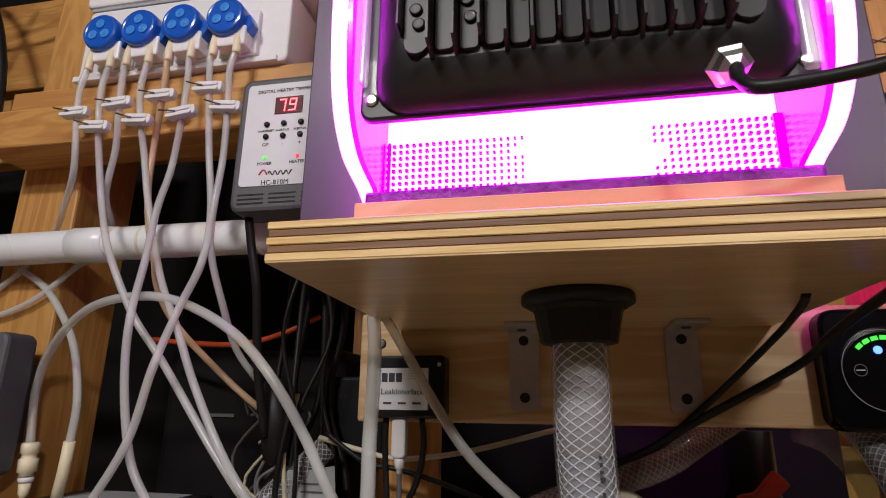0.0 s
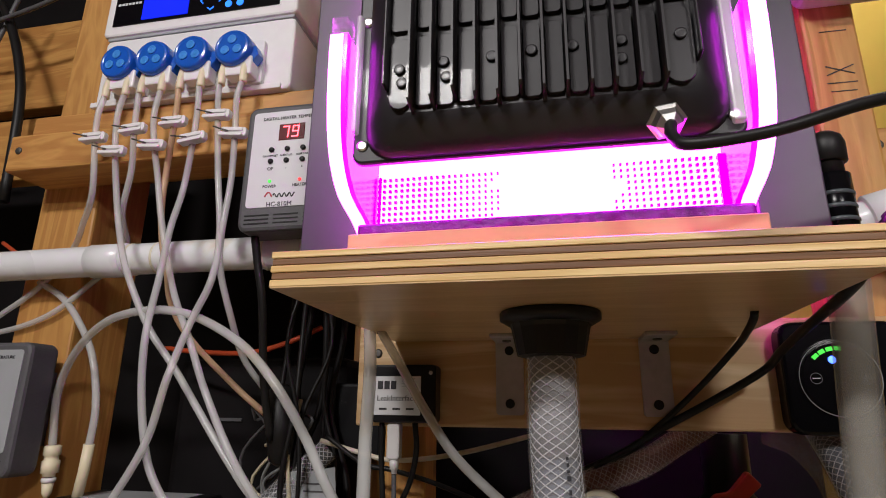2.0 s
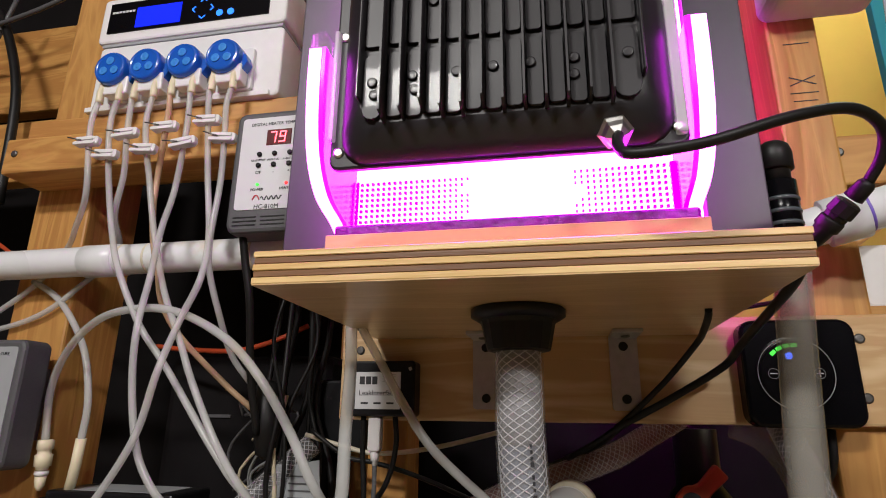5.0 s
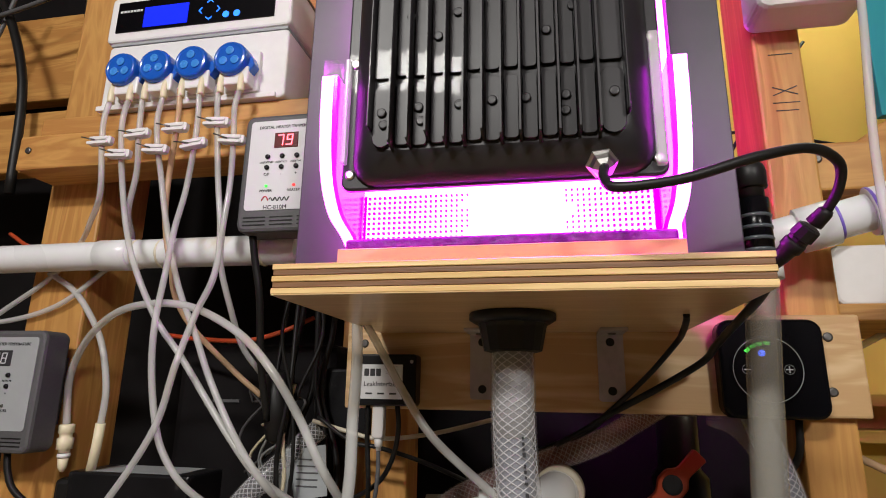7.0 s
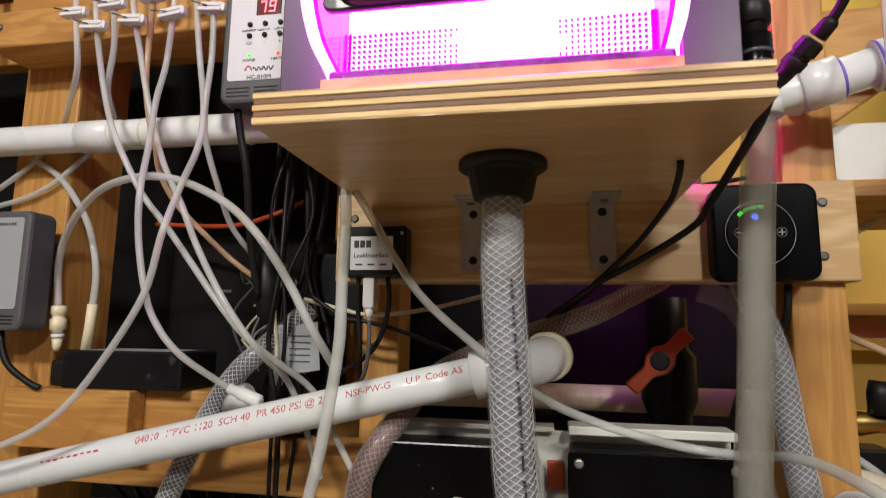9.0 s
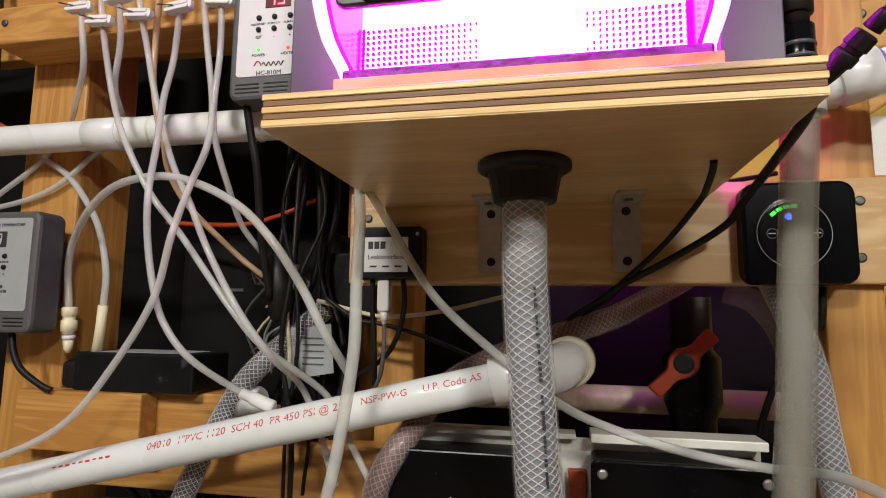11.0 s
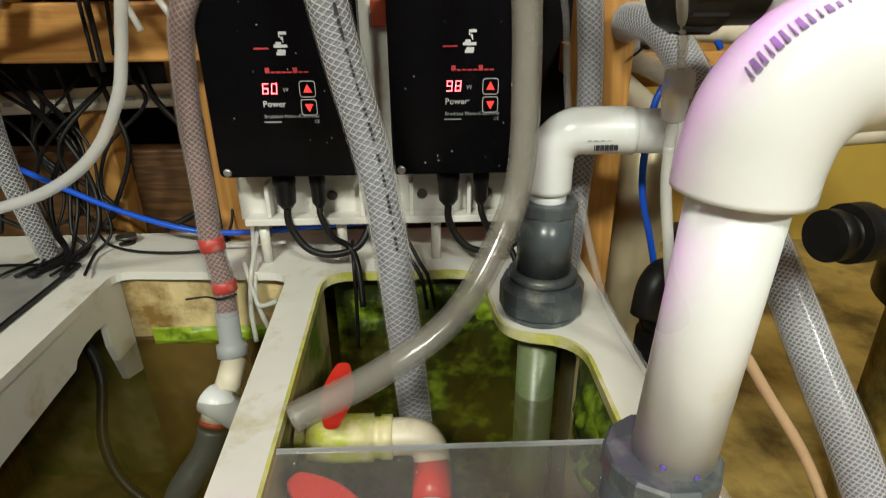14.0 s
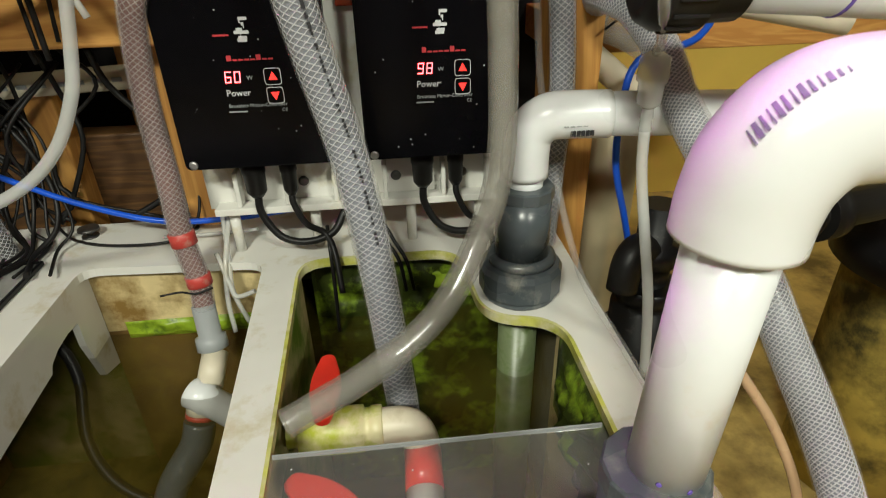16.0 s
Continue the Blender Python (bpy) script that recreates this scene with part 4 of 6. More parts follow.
tube([(-0.501, 0.52, 0.857), (-0.507, 0.52, 0.915), (-0.464, 0.49, 0.957), (-0.404, 0.46, 0.984), (-0.341, 0.44, 0.990), (-0.295, 0.44, 0.984), (-0.237, 0.43, 0.957), (-0.194, 0.42, 0.921), (-0.163, 0.42, 0.879), (-0.139, 0.42, 0.838), (-0.126, 0.45, 0.800)], 0.0042, SILICONE, "milky tube arching over the cables", seg=12)
tube([(-0.455, 0.52, 0.858), (-0.455, 0.52, 0.901), (-0.473, 0.525, 0.95), (-0.497, 0.528, 0.986), (-0.530, 0.5275, 1.022), (-0.57, 0.5275, 1.045)], 0.0040, SILICONE, "milky tube curling back behind the post")
tube([(-0.115, 0.43, 0.966), (-0.107, 0.412, 0.928), (-0.107, 0.408, 0.878), (-0.105, 0.402, 0.829), (-0.110, 0.40, 0.782), (-0.116, 0.396, 0.737), (-0.123, 0.396, 0.705), (-0.130, 0.396, 0.675), (-0.136, 0.388, 0.645), (-0.157, 0.38, 0.606), (-0.188, 0.372, 0.578), (-0.236, 0.37, 0.558), (-0.30, 0.37, 0.548), (-0.42, 0.38, 0.55)], 0.0052, SILICONE, "thick milky tube dropping from the shelf", seg=14)
tube([(-0.106, 0.43, 0.966), (-0.084, 0.42, 0.935), (-0.062, 0.42, 0.899), (-0.036, 0.42, 0.864), (0.006, 0.432, 0.826), (0.060, 0.432, 0.785), (0.108, 0.45, 0.762), (0.167, 0.455, 0.746), (0.216, 0.435, 0.743), (0.236, 0.36, 0.756), (0.248, 0.285, 0.750), (0.252, 0.255, 0.730)], 0.0038, SILICONE, "milky tube looping past the braided hose", seg=12)
ct = thing("clear_tube", "smoky clear vinyl drain tube curving over the sump", "tube", "", (0.021, 0.215, 0.446))
RUN = smooth([(0.216, 0.341, 0.995), (0.209, 0.340, 0.909), (0.200, 0.335, 0.799), (0.194, 0.331, 0.738), (0.196, 0.328, 0.674), (0.194, 0.318, 0.597), (0.177, 0.300, 0.546), (0.140, 0.270, 0.495), (0.087, 0.240, 0.468), (0.021, 0.215, 0.446)], 8)
stick("wall", sweep(RUN, 0.0112, 18, False), SMOKE_HOSE, ct, "clear vinyl wall")
stick("bore", sweep(RUN, 0.0082, 16, False), SMOKE_HOSE, ct, "brownish film inside")
tube([(0.346, 0.40, 1.40), (0.34, 0.395, 1.245), (0.321, 0.38, 1.072), (0.299, 0.33, 0.895), (0.268, 0.26, 0.816), (0.249, 0.215, 0.757), (0.256, 0.215, 0.722), (0.285, 0.27, 0.690), (0.312, 0.33, 0.672), (0.319, 0.345, 0.664)], 0.0034, SILICONE, "thin milky air tube hanging from above")
valve_a = thing("air_valve", "small white in-line air fitting", "fitting", "", (0.319, 0.345, 0.62))
stick("body", lathe((0.319, 0.345, 0.668), (0, 0, -1), [(0, 0.005), (0.004, 0.0115), (0.018, 0.0125), (0.022, 0.0125), (0.024, 0.0105), (0.040, 0.0100), (0.044, 0.005)], 22), SILICONE, valve_a)
stick("nozzle", lathe((0.319, 0.345, 0.626), (0, 0, -1), [(0, 0.0045), (0.01, 0.0055), (0.012, 0.0045), (0.02, 0.0055), (0.022, 0.004)], 16), SILICONE, valve_a)
tube([(0.319, 0.345, 0.606), (0.320, 0.34, 0.57), (0.324, 0.325, 0.52), (0.330, 0.31, 0.46), (0.335, 0.30, 0.38)], 0.0048, SILICONE, "milky air tube below the fitting", seg=12)
tube([(0.25, 0.52, 0.76), (0.262, 0.50, 0.70), (0.268, 0.49, 0.62), (0.278, 0.46, 0.54), (0.290, 0.38, 0.452), (0.297, 0.28, 0.437), (0.299, 0.18, 0.437), (0.300, 0.06, 0.437)], 0.0038, CLEAR_HOSE, "thin clear tube lying along the sump rim", seg=12)
tube([(0.30, 0.22, 0.54), (0.330, 0.205, 0.50), (0.350, 0.20, 0.470), (0.384, 0.19, 0.419), (0.403, 0.17, 0.369), (0.412, 0.15, 0.30)], 0.0040, SILICONE_TAN, "pinkish tube hanging beside the sump", seg=12)
for pts, lab in (([(-0.55, 0.62, 0.58), (-0.45, 0.60, 0.555), (-0.370, 0.58, 0.527), (-0.316, 0.57, 0.504), (-0.248, 0.56, 0.477), (-0.165, 0.55, 0.456), (-0.09, 0.56, 0.449), (0.0, 0.57, 0.452), (0.2, 0.58, 0.46)], "bright blue plastic tube behind the sump"),
                 ([(0.46, 0.50, 0.70), (0.414, 0.46, 0.656), (0.352, 0.45, 0.638), (0.338, 0.44, 0.585), (0.336, 0.43, 0.538), (0.352, 0.43, 0.483), (0.37, 0.44, 0.43)], "bright blue plastic tube beside the post"),
                 ([(0.395, 0.56, 0.835), (0.41, 0.56, 0.78), (0.43, 0.56, 0.70), (0.45, 0.55, 0.66)], "short bright blue plastic tube")):
    tube(pts, 0.0036, BLUE_TUBE, lab, "blue tubes")

# tube ends beside the post
fitg = thing("push_fitting", "cream push-fit connector on the end of a tube", "fitting", "", (-0.5, 0.522, 0.81))
stick("body", lathe((-0.501, 0.521, 0.860), (0.02, 0.03, -1), [(0, 0.0065), (0.001, 0.0085), (0.010, 0.0085), (0.011, 0.0068), (0.015, 0.0068), (0.016, 0.0090), (0.028, 0.0086), (0.029, 0.0062), (0.032, 0.0062)], 22), CREAM, fitg)
stick("ring", lathe((-0.500, 0.522, 0.827), (0.02, 0.03, -1), [(0, 0.0068), (0.003, 0.0072), (0.005, 0.006)], 20), ABS_WHITE, fitg)
stick("tip", lathe((-0.500, 0.522, 0.8215), (0.02, 0.03, -1), [(0, 0.0058), (0.010, 0.0048), (0.015, 0.002)], 18), CREAM, fitg)
solo("tube_sleeve", sweep([Vector((-0.455, 0.520, 0.862)), Vector((-0.458, 0.522, 0.835)), Vector((-0.463, 0.524, 0.805))], 0.0054, 14), CREAM, "cream sleeve on the end of a tube", "sleeve")

# ---- things on the cross beam ----
for bx in (-0.003, 0.1237):
    b = thing("angle_bracket", "galvanised steel angle bracket between shelf and beam", "bracket", "angle brackets", (bx, 0.499, 0.93))
    stick("upright", plate(rounded(bx - 0.0125, bx + 0.0125, 0.897, 0.9640, 0.003), "y", 0.4975, 0.5003), STEEL, b)
    stick("arm", box(bx - 0.0125, bx + 0.0125, 0.452, 0.4975, 0.9608, 0.9642, 0.0006, 1), STEEL, b)
    for zz in (0.954, 0.907):
        stick("hole", lathe((bx, 0.4977, zz), (0, -1, 0), [(0, 0.0042), (0.0006, 0.0042), (0.0007, 0.003)], 16), RUBBER, b)
    screw((bx, 0.475, 0.9606), (0, 0, -1), 0.004, b)

leak = thing("leak_sensor_box", "small black sensor box with white label on the beam", "sensor", "", (-0.1, 0.49, 0.889))
stick("case", plate(rounded(-0.1345, -0.0675, 0.8895, 0.9405, 0.004), "y", 0.4775, 0.5008, 0.002), BLACK, leak)
lb = stick("label", box(-0.125, -0.081, 0.4768, 0.4778, 0.896, 0.930, 0.0003, 1), PANEL_GREY, leak, "white printed label")
letters("lettering", "LeakInterface", 0.0068, facing(-0.103, 0.4766, 0.9105), DARK_INK, lb)
for i in range(3):
    stick("mark", box(-0.121 + i * 0.0062, -0.116 + i * 0.0062, 0.4764, 0.477, 0.9185, 0.9258), DARK_INK, lb)
for i in range(3):
    stick("mark", box(-0.119 + i * 0.0125, -0.112 + i * 0.0125, 0.4764, 0.477, 0.9005, 0.9022), DARK_INK, lb)
for i in range(4):
    stick("mark", box(-0.0985, -0.086, 0.4764, 0.477, 0.9275 - i * 0.0022, 0.928 - i * 0.0022), PANEL_DIM, lb)
screw((-0.072, 0.4773, 0.933), (0, -1, 0), 0.0018, leak, STEEL)
pl = thing("white_plug", "white cable plug under the sensor box", "plug", "", (-0.106, 0.485, 0.85))
stick("body", plate(rounded(-0.1125, -0.1005, 0.858, 0.8893, 0.003), "y", 0.481, 0.492, 0.0015), ABS_WHITE, pl)
stick("relief", lathe((-0.1062, 0.4865, 0.858), (0, 0.05, -1), [(0, 0.0045), (0.008, 0.0038), (0.0085, 0.0026), (0.012, 0.0026)], 14), ABS_WHITE, pl)
solo("sensor_cable", sweep(smooth([(-0.1062, 0.487, 0.848), (-0.107, 0.49, 0.82), (-0.115, 0.50, 0.79), (-0.14, 0.52, 0.76)]), 0.0022, 8), CASE_GREY, "thin grey cable under the sensor box", "cable")
solo("sensor_cable", sweep(smooth([(-0.119, 0.487, 0.8893), (-0.1195, 0.49, 0.86), (-0.118, 0.495, 0.82), (-0.125, 0.52, 0.78)]), 0.0026, 8), RUBBER, "black cable under the sensor box", "cable")
solo("sensor_cable", sweep(smooth([(-0.088, 0.487, 0.8893), (-0.087, 0.49, 0.865), (-0.096, 0.50, 0.835), (-0.115, 0.51, 0.81), (-0.16, 0.53, 0.785)]), 0.0026, 8), RUBBER, "black cable under the sensor box", "cable")

knob = thing("wave_pump_dial", "black square pump controller with ring dial and lights", "controller", "", (0.263, 0.49, 0.885))
stick("case", plate(rounded(0.2185, 0.308, 0.8845, 0.9735, 0.012), "y", 0.480, 0.5007, 0.003), BLACK_GLOSS, knob)
KX, KZ = 0.2585, 0.928
dl = stick("dial", lathe((KX, 0.4803, KZ), (0, -1, 0), [(0, 0.031), (0.0008, 0.031), (0.001, 0.0295), (0.0004, 0.029), (0.0006, 0.0275), (0.0012, 0.027), (0.0012, 0.002)], 48), BLACK_GLOSS, knob)
stick("dial_ring", sweep([Vector((KX + 0.0293 * math.cos(k * math.pi / 24), 0.4795, KZ + 0.0293 * math.sin(k * math.pi / 24))) for k in range(49)], 0.0004, 6, False), PANEL_DIM, dl)
for a in (88, 103, 118, 133):
    bm = box(-0.0024, 0.0024, -0.0006, 0, -0.0016, 0.0016)
    stick("green_light", moved(bm, Matrix.Translation((KX + 0.0235 * math.cos(radians(a)), 0.4785, KZ + 0.0235 * math.sin(radians(a)))) @ pose(0, 0, 0, 0, 90 - a, 0)), LED_GREEN, dl)
stick("blue_light", lathe((KX - 0.004, 0.4786, KZ + 0.0145), (0, -1, 0), [(0, 0.0030), (0.0008, 0.0024)], 18), LED_BLUE, dl)
for s in (-1, 1):
    cx = KX + s * 0.0175
    stick("key_ring", sweep([Vector((cx + 0.0042 * math.cos(k * math.pi / 10), 0.4785, KZ + 0.0042 * math.sin(k * math.pi / 10))) for k in range(21)], 0.0002, 5, False), PANEL_DIM, dl)
    stick("minus_sign" if s < 0 else "plus_sign", box(cx - 0.0028, cx + 0.0028, 0.478, 0.4786, KZ - 0.0004, KZ + 0.0004) if s < 0 else box(cx - 0.0004, cx + 0.0004, 0.478, 0.4786, KZ - 0.0028, KZ + 0.0028, bm=box(cx - 0.0028, cx + 0.0028, 0.478, 0.4785, KZ - 0.0004, KZ + 0.0004)), PANEL_GREY, dl)

bf = thing("hose_barb", "black threaded hose fitting standing beside the shelf", "fitting", "", (0.215, 0.342, 0.99))
stick("base", lathe((0.2155, 0.3415, 0.985), (0, 0, 1), [(0, 0.0145), (0.012, 0.0145), (0.013, 0.0125)], 24), PVC, bf, "white pipe end")
stick("sleeve", lathe((0.2155, 0.3415, 0.998), (0, 0, 1), [(0, 0.0110), (0.046, 0.0110), (0.0465, 0.0095)], 26), BLACK_GLOSS, bf, "dark vinyl sleeve")
for z in (1.004, 1.0125, 1.021, 1.0295):
    stick("ring", lathe((0.2155, 0.3415, z), (0, 0, 1), [(0, 0.0109), (0.0008, 0.0116), (0.0022, 0.0116), (0.0030, 0.0109)], 26), GREY_PVC, bf, "pale worn ring")
stick("neck", lathe((0.2155, 0.3415, 1.0445), (0, 0, 1), [(0, 0.0085), (0.008, 0.0085), (0.009, 0.0095)], 22), RUBBER, bf)
stick("cap", lathe((0.2155, 0.3415, 1.0525), (0, 0, 1), [(0, 0.0095), (0.001, 0.0112), (0.013, 0.0114), (0.018, 0.0100), (0.021, 0.0065), (0.022, 0.001)], 26), RUBBER, bf, "rounded black cap")

# ---- white pipe at the right of the shelf ----
rp = thing("side_pipe", "white plastic pipe with purple primer rings beside the post", "pipe", "", (0.33, 0.42, 1.03))
A0, A1 = Vector((0.245, 0.470, 1.040)), Vector((0.3435, 0.4443, 1.0622))
stick("pipe_clip", box(0.300, 0.312, 0.462, 0.5135, 1.047, 1.059, 0.001), ABS_WHITE, rp)
stick("tube", sweep([A0, A0.lerp(A1, 0.5), A1], 0.0167, 26), PVC, rp)
ad = (A1 - A0).normalized()
stick("coupling", lathe(A0.lerp(A1, 0.45), ad, [(0, 0.0168), (0.001, 0.0205), (0.03, 0.0205), (0.031, 0.017)], 26), PVC, rp)
stick("primer_ring", lathe(A0.lerp(A1, 0.45) + ad * 0.031, ad, [(0, 0.0170), (0.0003, 0.0174), (0.0020, 0.0174), (0.0023, 0.0170)], 26), BLUE_INK, rp)
stick("elbow", sweep(smooth([A1, A1 + ad * 0.02, A1 + ad * 0.04 + Vector((0, 0, 0.012)), A1 + ad * 0.047 + Vector((0, 0, 0.04))], 6), 0.0215, 26), PVC, rp)
stick("primer_ring", lathe(A1 + ad * 0.001, ad, [(0, 0.0214), (0.0003, 0.0221), (0.0022, 0.0221), (0.0026, 0.0214)], 26), BLUE_INK, rp)

# ---- sump ----
TOP = 0.430
Y0, Y1, X0, X1 = -0.02, 0.608, -0.72, 0.302
sump = thing("sump_tank", "white acrylic sump tank with algae-stained inner walls", "tank", "", (-0.05, 0.3, 0.0))


def curve_corner(points, r, n=5):
    """An outline with rounded corners."""
    out = []
    p = [Vector((a, b)) for a, b in points]
    for i, q in enumerate(p):
        a, b = p[i - 1], p[(i + 1) % len(p)]
        u, v = (a - q), (b - q)
        k = min(r, u.length * 0.45, v.length * 0.45)
        s, e = q + u.normalized() * k, q + v.normalized() * k
        for j in range(n + 1):
            t = j / n
            out.append(tuple(s * (1 - t) ** 2 + q * 2 * t * (1 - t) + e * t * t))
    return out


HOLES = [
    curve_corner([(-0.66, 0.03), (-0.292, 0.03), (-0.292, 0.502), (-0.66, 0.502)], 0.02),
    curve_corner([(-0.236, 0.03), (-0.020, 0.03), (-0.040, 0.481), (-0.242, 0.494)], 0.022),
    curve_corner([(0.014, 0.03), (0.258, 0.03), (0.259, 0.330), (0.188, 0.347), (0.178, 0.476), (0.001, 0.476)], 0.034, 8),
]


def sheet(outline, holes, z0, z1):
    """A flat plate with openings cut through it."""
    bm = bmesh.new()
    edges = []
    for loop in (outline, *holes):
        vs = [bm.verts.new((a, b, z1)) for a, b in loop]
        edges += [bm.edges.new((vs[i - 1], vs[i])) for i in range(len(vs))]
    bmesh.ops.triangle_fill(bm, use_beauty=True, edges=edges)
    for f in bm.faces:
        if f.normal.z < 0:
            f.normal_flip()
    top = bm.faces[:]
    ext = bmesh.ops.extrude_face_region(bm, geom=top)
    for e in ext["geom"]:
        if isinstance(e, bmesh.types.BMVert):
            e.co.z = z0
    bmesh.ops.recalc_face_normals(bm, faces=bm.faces[:])
    return bm


stick("rim_plate", sheet([(X0, Y0), (X1, Y0), (X1, Y1), (X0, Y1)], HOLES, TOP - 0.010, TOP), ACRYL_WHITE, sump, "white acrylic rim with rounded openings")
for hole, w in ((HOLES[2], 0.0030),):
    c = Vector((sum(a for a, _ in hole) / len(hole), sum(b for _, b in hole) / len(hole)))
    n = len(hole)
    bm = bmesh.new()
    rows_ = []
    for i, (a, b) in enumerate(hole):
        a0, b0 = hole[i - 1]
        a1, b1 = hole[(i + 1) % n]
        t = Vector((a1 - a0, b1 - b0)).normalized()
        o = Vector((t.y, -t.x))
        ww = w * (0.55 + 0.9 * noise.noise(Vector((a * 40, b * 40, 1.0))) ** 2 + 0.25)
        rows_.append([bm.verts.new((a - o.x * 0.0004, b - o.y * 0.0004, TOP - 0.0095)), bm.verts.new((a - o.x * 0.0006, b - o.y * 0.0006, TOP + 0.0004)), bm.verts.new((a + o.x * ww, b + o.y * ww, TOP + 0.0005))])
    for i in range(n):
        for k in (0, 1):
            bm.faces.new((rows_[i - 1][k], rows_[i][k], rows_[i][k + 1], rows_[i - 1][k + 1]))
    stick("algae_edge", bm, ALGAE_EDGE, sump, "yellow-green algae line round the opening")
stick("end_wall", box(X1 - 0.012, X1, Y0, Y1, 0.0, TOP - 0.0102), ACRYL_WHITE, sump)
stick("end_wall", box(X0, X0 + 0.012, Y0, Y1, 0.0, TOP - 0.0102), ACRYL_WHITE, sump)
stick("back_wall", box(X0 + 0.0121, X1 - 0.0121, Y1 - 0.012, Y1, 0.0, TOP - 0.0102), DIRTY, sump)
stick("front_wall", box(X0 + 0.0121, X1 - 0.0121, Y0, Y0 + 0.012, 0.0, TOP - 0.0102), DIRTY, sump)
stick("tank_bottom", box(X0 + 0.0121, X1 - 0.0121, Y0 + 0.0121, Y1 - 0.0121, 0.0, 0.02), MUD, sump, "silt-covered tank bottom")
arch = [(0.03, 0.4195), (0.03, 0.362), (0.25, 0.361), (0.385, 0.372)]
arch += [(0.385 + 0.05 * (1 - math.cos(radians(a))) * 0.9, 0.372 + 0.016 * math.sin(radians(a))) for a in (30, 60, 90, 120)]
arch += [(0.452, 0.355), (0.466, 0.300), (0.4995, 0.290), (0.4995, 0.4195)]
stick("baffle", plate(arch, "x", -0.2505, -0.2425), ACRYL_WHITE, sump, "white baffle with an arched cut-out")
stick("baffle", box(-0.021, -0.016, 0.04, 0.49, 0.022, 0.4195), DIRTY, sump)
stick("baffle", box(-0.010, -0.004, 0.04, 0.49, 0.022, 0.4195), DIRTY, sump)
stick("baffle", box(-0.2424, -0.0212, 0.500, 0.507, 0.3375, 0.4195), STAINED, sump, "cream baffle with brown stains")
stick("baffle", box(-0.2424, -0.0212, 0.500, 0.507, 0.022, 0.337), SILTED, sump, "brown silted lower baffle")
stick("baffle", box(0.0056, 0.2899, 0.506, 0.513, 0.022, 0.4195), ALGAE, sump, "algae-covered rear baffle")
stick("water", box(X0 + 0.0125, X1 - 0.0125, Y0 + 0.0125, Y1 - 0.0125, 0.0205, 0.332), WATER, sump, "still olive-tinted water")


def crust(axis, fixed, a0, a1, z0, z1, depth, name, seed, material=ALGAE):
    """An uneven growth of algae on a wall."""
    bm = bmesh.new()
    nx, nz = 26, 18
    g = []
    for i in range(nx + 1):
        col = []
        for j in range(nz + 1):
            u, v = i / nx, j / nz
            a, zz = a0 + (a1 - a0) * u, z0 + (z1 - z0) * v
            d = depth * max(0.0, 0.45 + 0.9 * noise.noise(Vector((a * 60, zz * 60, seed)))) * min(1, 6 * u, 6 * (1 - u), 5 * v, 5 * (1 - v))
            col.append(bm.verts.new((a, fixed + d, zz) if axis == "y" else (fixed + d, a, zz)))
        g.append(col)
    for i in range(nx):
        for j in range(nz):
            f = bm.faces.new((g[i][j], g[i + 1][j], g[i + 1][j + 1], g[i][j + 1]))
            f.smooth = True
    return stick(name, bm, material, sump, "patchy green algae")


crust("y", 0.4995, -0.22, -0.06, 0.326, 0.350, -0.007, "algae", 2.0, ALGAE_BRIGHT)
crust("y", 0.5055, 0.01, 0.20, 0.27, 0.418, -0.014, "algae", 5.0)
crust("y", 0.5050, 0.14, 0.245, 0.345, 0.392, -0.016, "algae", 9.0, ALGAE_BRIGHT)
stick("baffle", box(0.2610, 0.2650, 0.04, 0.345, 0.022, 0.4195), STAINED, sump)
crust("x", 0.2609, 0.05, 0.335, 0.315, 0.419, -0.020, "algae", 9.0)

flid = thing("front_lid", "scratched clear acrylic lid over the sump opening", "lid", "", (0.13, 0.1, TOP))
stick("pane", box(0.012, 0.251, 0.0, 0.1972, TOP + 0.0006, TOP + 0.0046, 0.0004, 1), ACRYLIC_CLEAR, flid)
stick("cut_edge", box(0.012, 0.251, 0.1973, 0.1982, TOP + 0.0006, TOP + 0.0046), PANEL_DIM, flid, "pale sawn edge")
rnd = random.Random(8)
bm = bmesh.new()
for k in range(46):
    x, y, r = rnd.uniform(0.02, 0.24), rnd.uniform(0.02, 0.19), rnd.uniform(0.0003, 0.0009)
    lathe((x, y, TOP + 0.0045), (0, 0, 1), [(0, r), (0.0003, r * 0.6)], 6, bm)
solo("lid_specks", bm, WHITE_INK, "white salt specks scattered on the clear lid", "specks", kind="stuff")
lid2 = thing("smoked_cover", "smoky dark cover with a rim over the sump opening", "cover", "", (-0.48, 0.3, TOP))
stick("pane", box(-0.665, -0.290, 0.05, 0.508, TOP + 0.0006, TOP + 0.004, 0.0005, 1), ACRYLIC_SMOKE, lid2)
stick("rim", box(-0.2915, -0.2875, 0.05, 0.509, TOP + 0.0005, TOP + 0.0062, 0.0008, 1), BLACK, lid2)
stick("rim", box(-0.665, -0.2916, 0.505, 0.509, TOP + 0.0005, TOP + 0.0062, 0.0008, 1), BLACK, lid2)
for bx, by in ((-0.265, 0.575), (-0.145, 0.578)):
    bt = thing("rim_bolt", "dark thumb bolt in the sump rim", "bolt", "rim bolts", (bx, by, TOP))
    stick("washer", lathe((bx, by, TOP), (0, 0, 1), [(0, 0.010), (0.0015, 0.010), (0.002, 0.006)], 18), SCREW, bt)
    stick("head", lathe((bx, by, TOP + 0.002), (0, 0, 1), [(0, 0.004), (0.006, 0.004), (0.007, 0.0125), (0.010, 0.0120), (0.0105, 0.004)], 18), SCREW, bt)


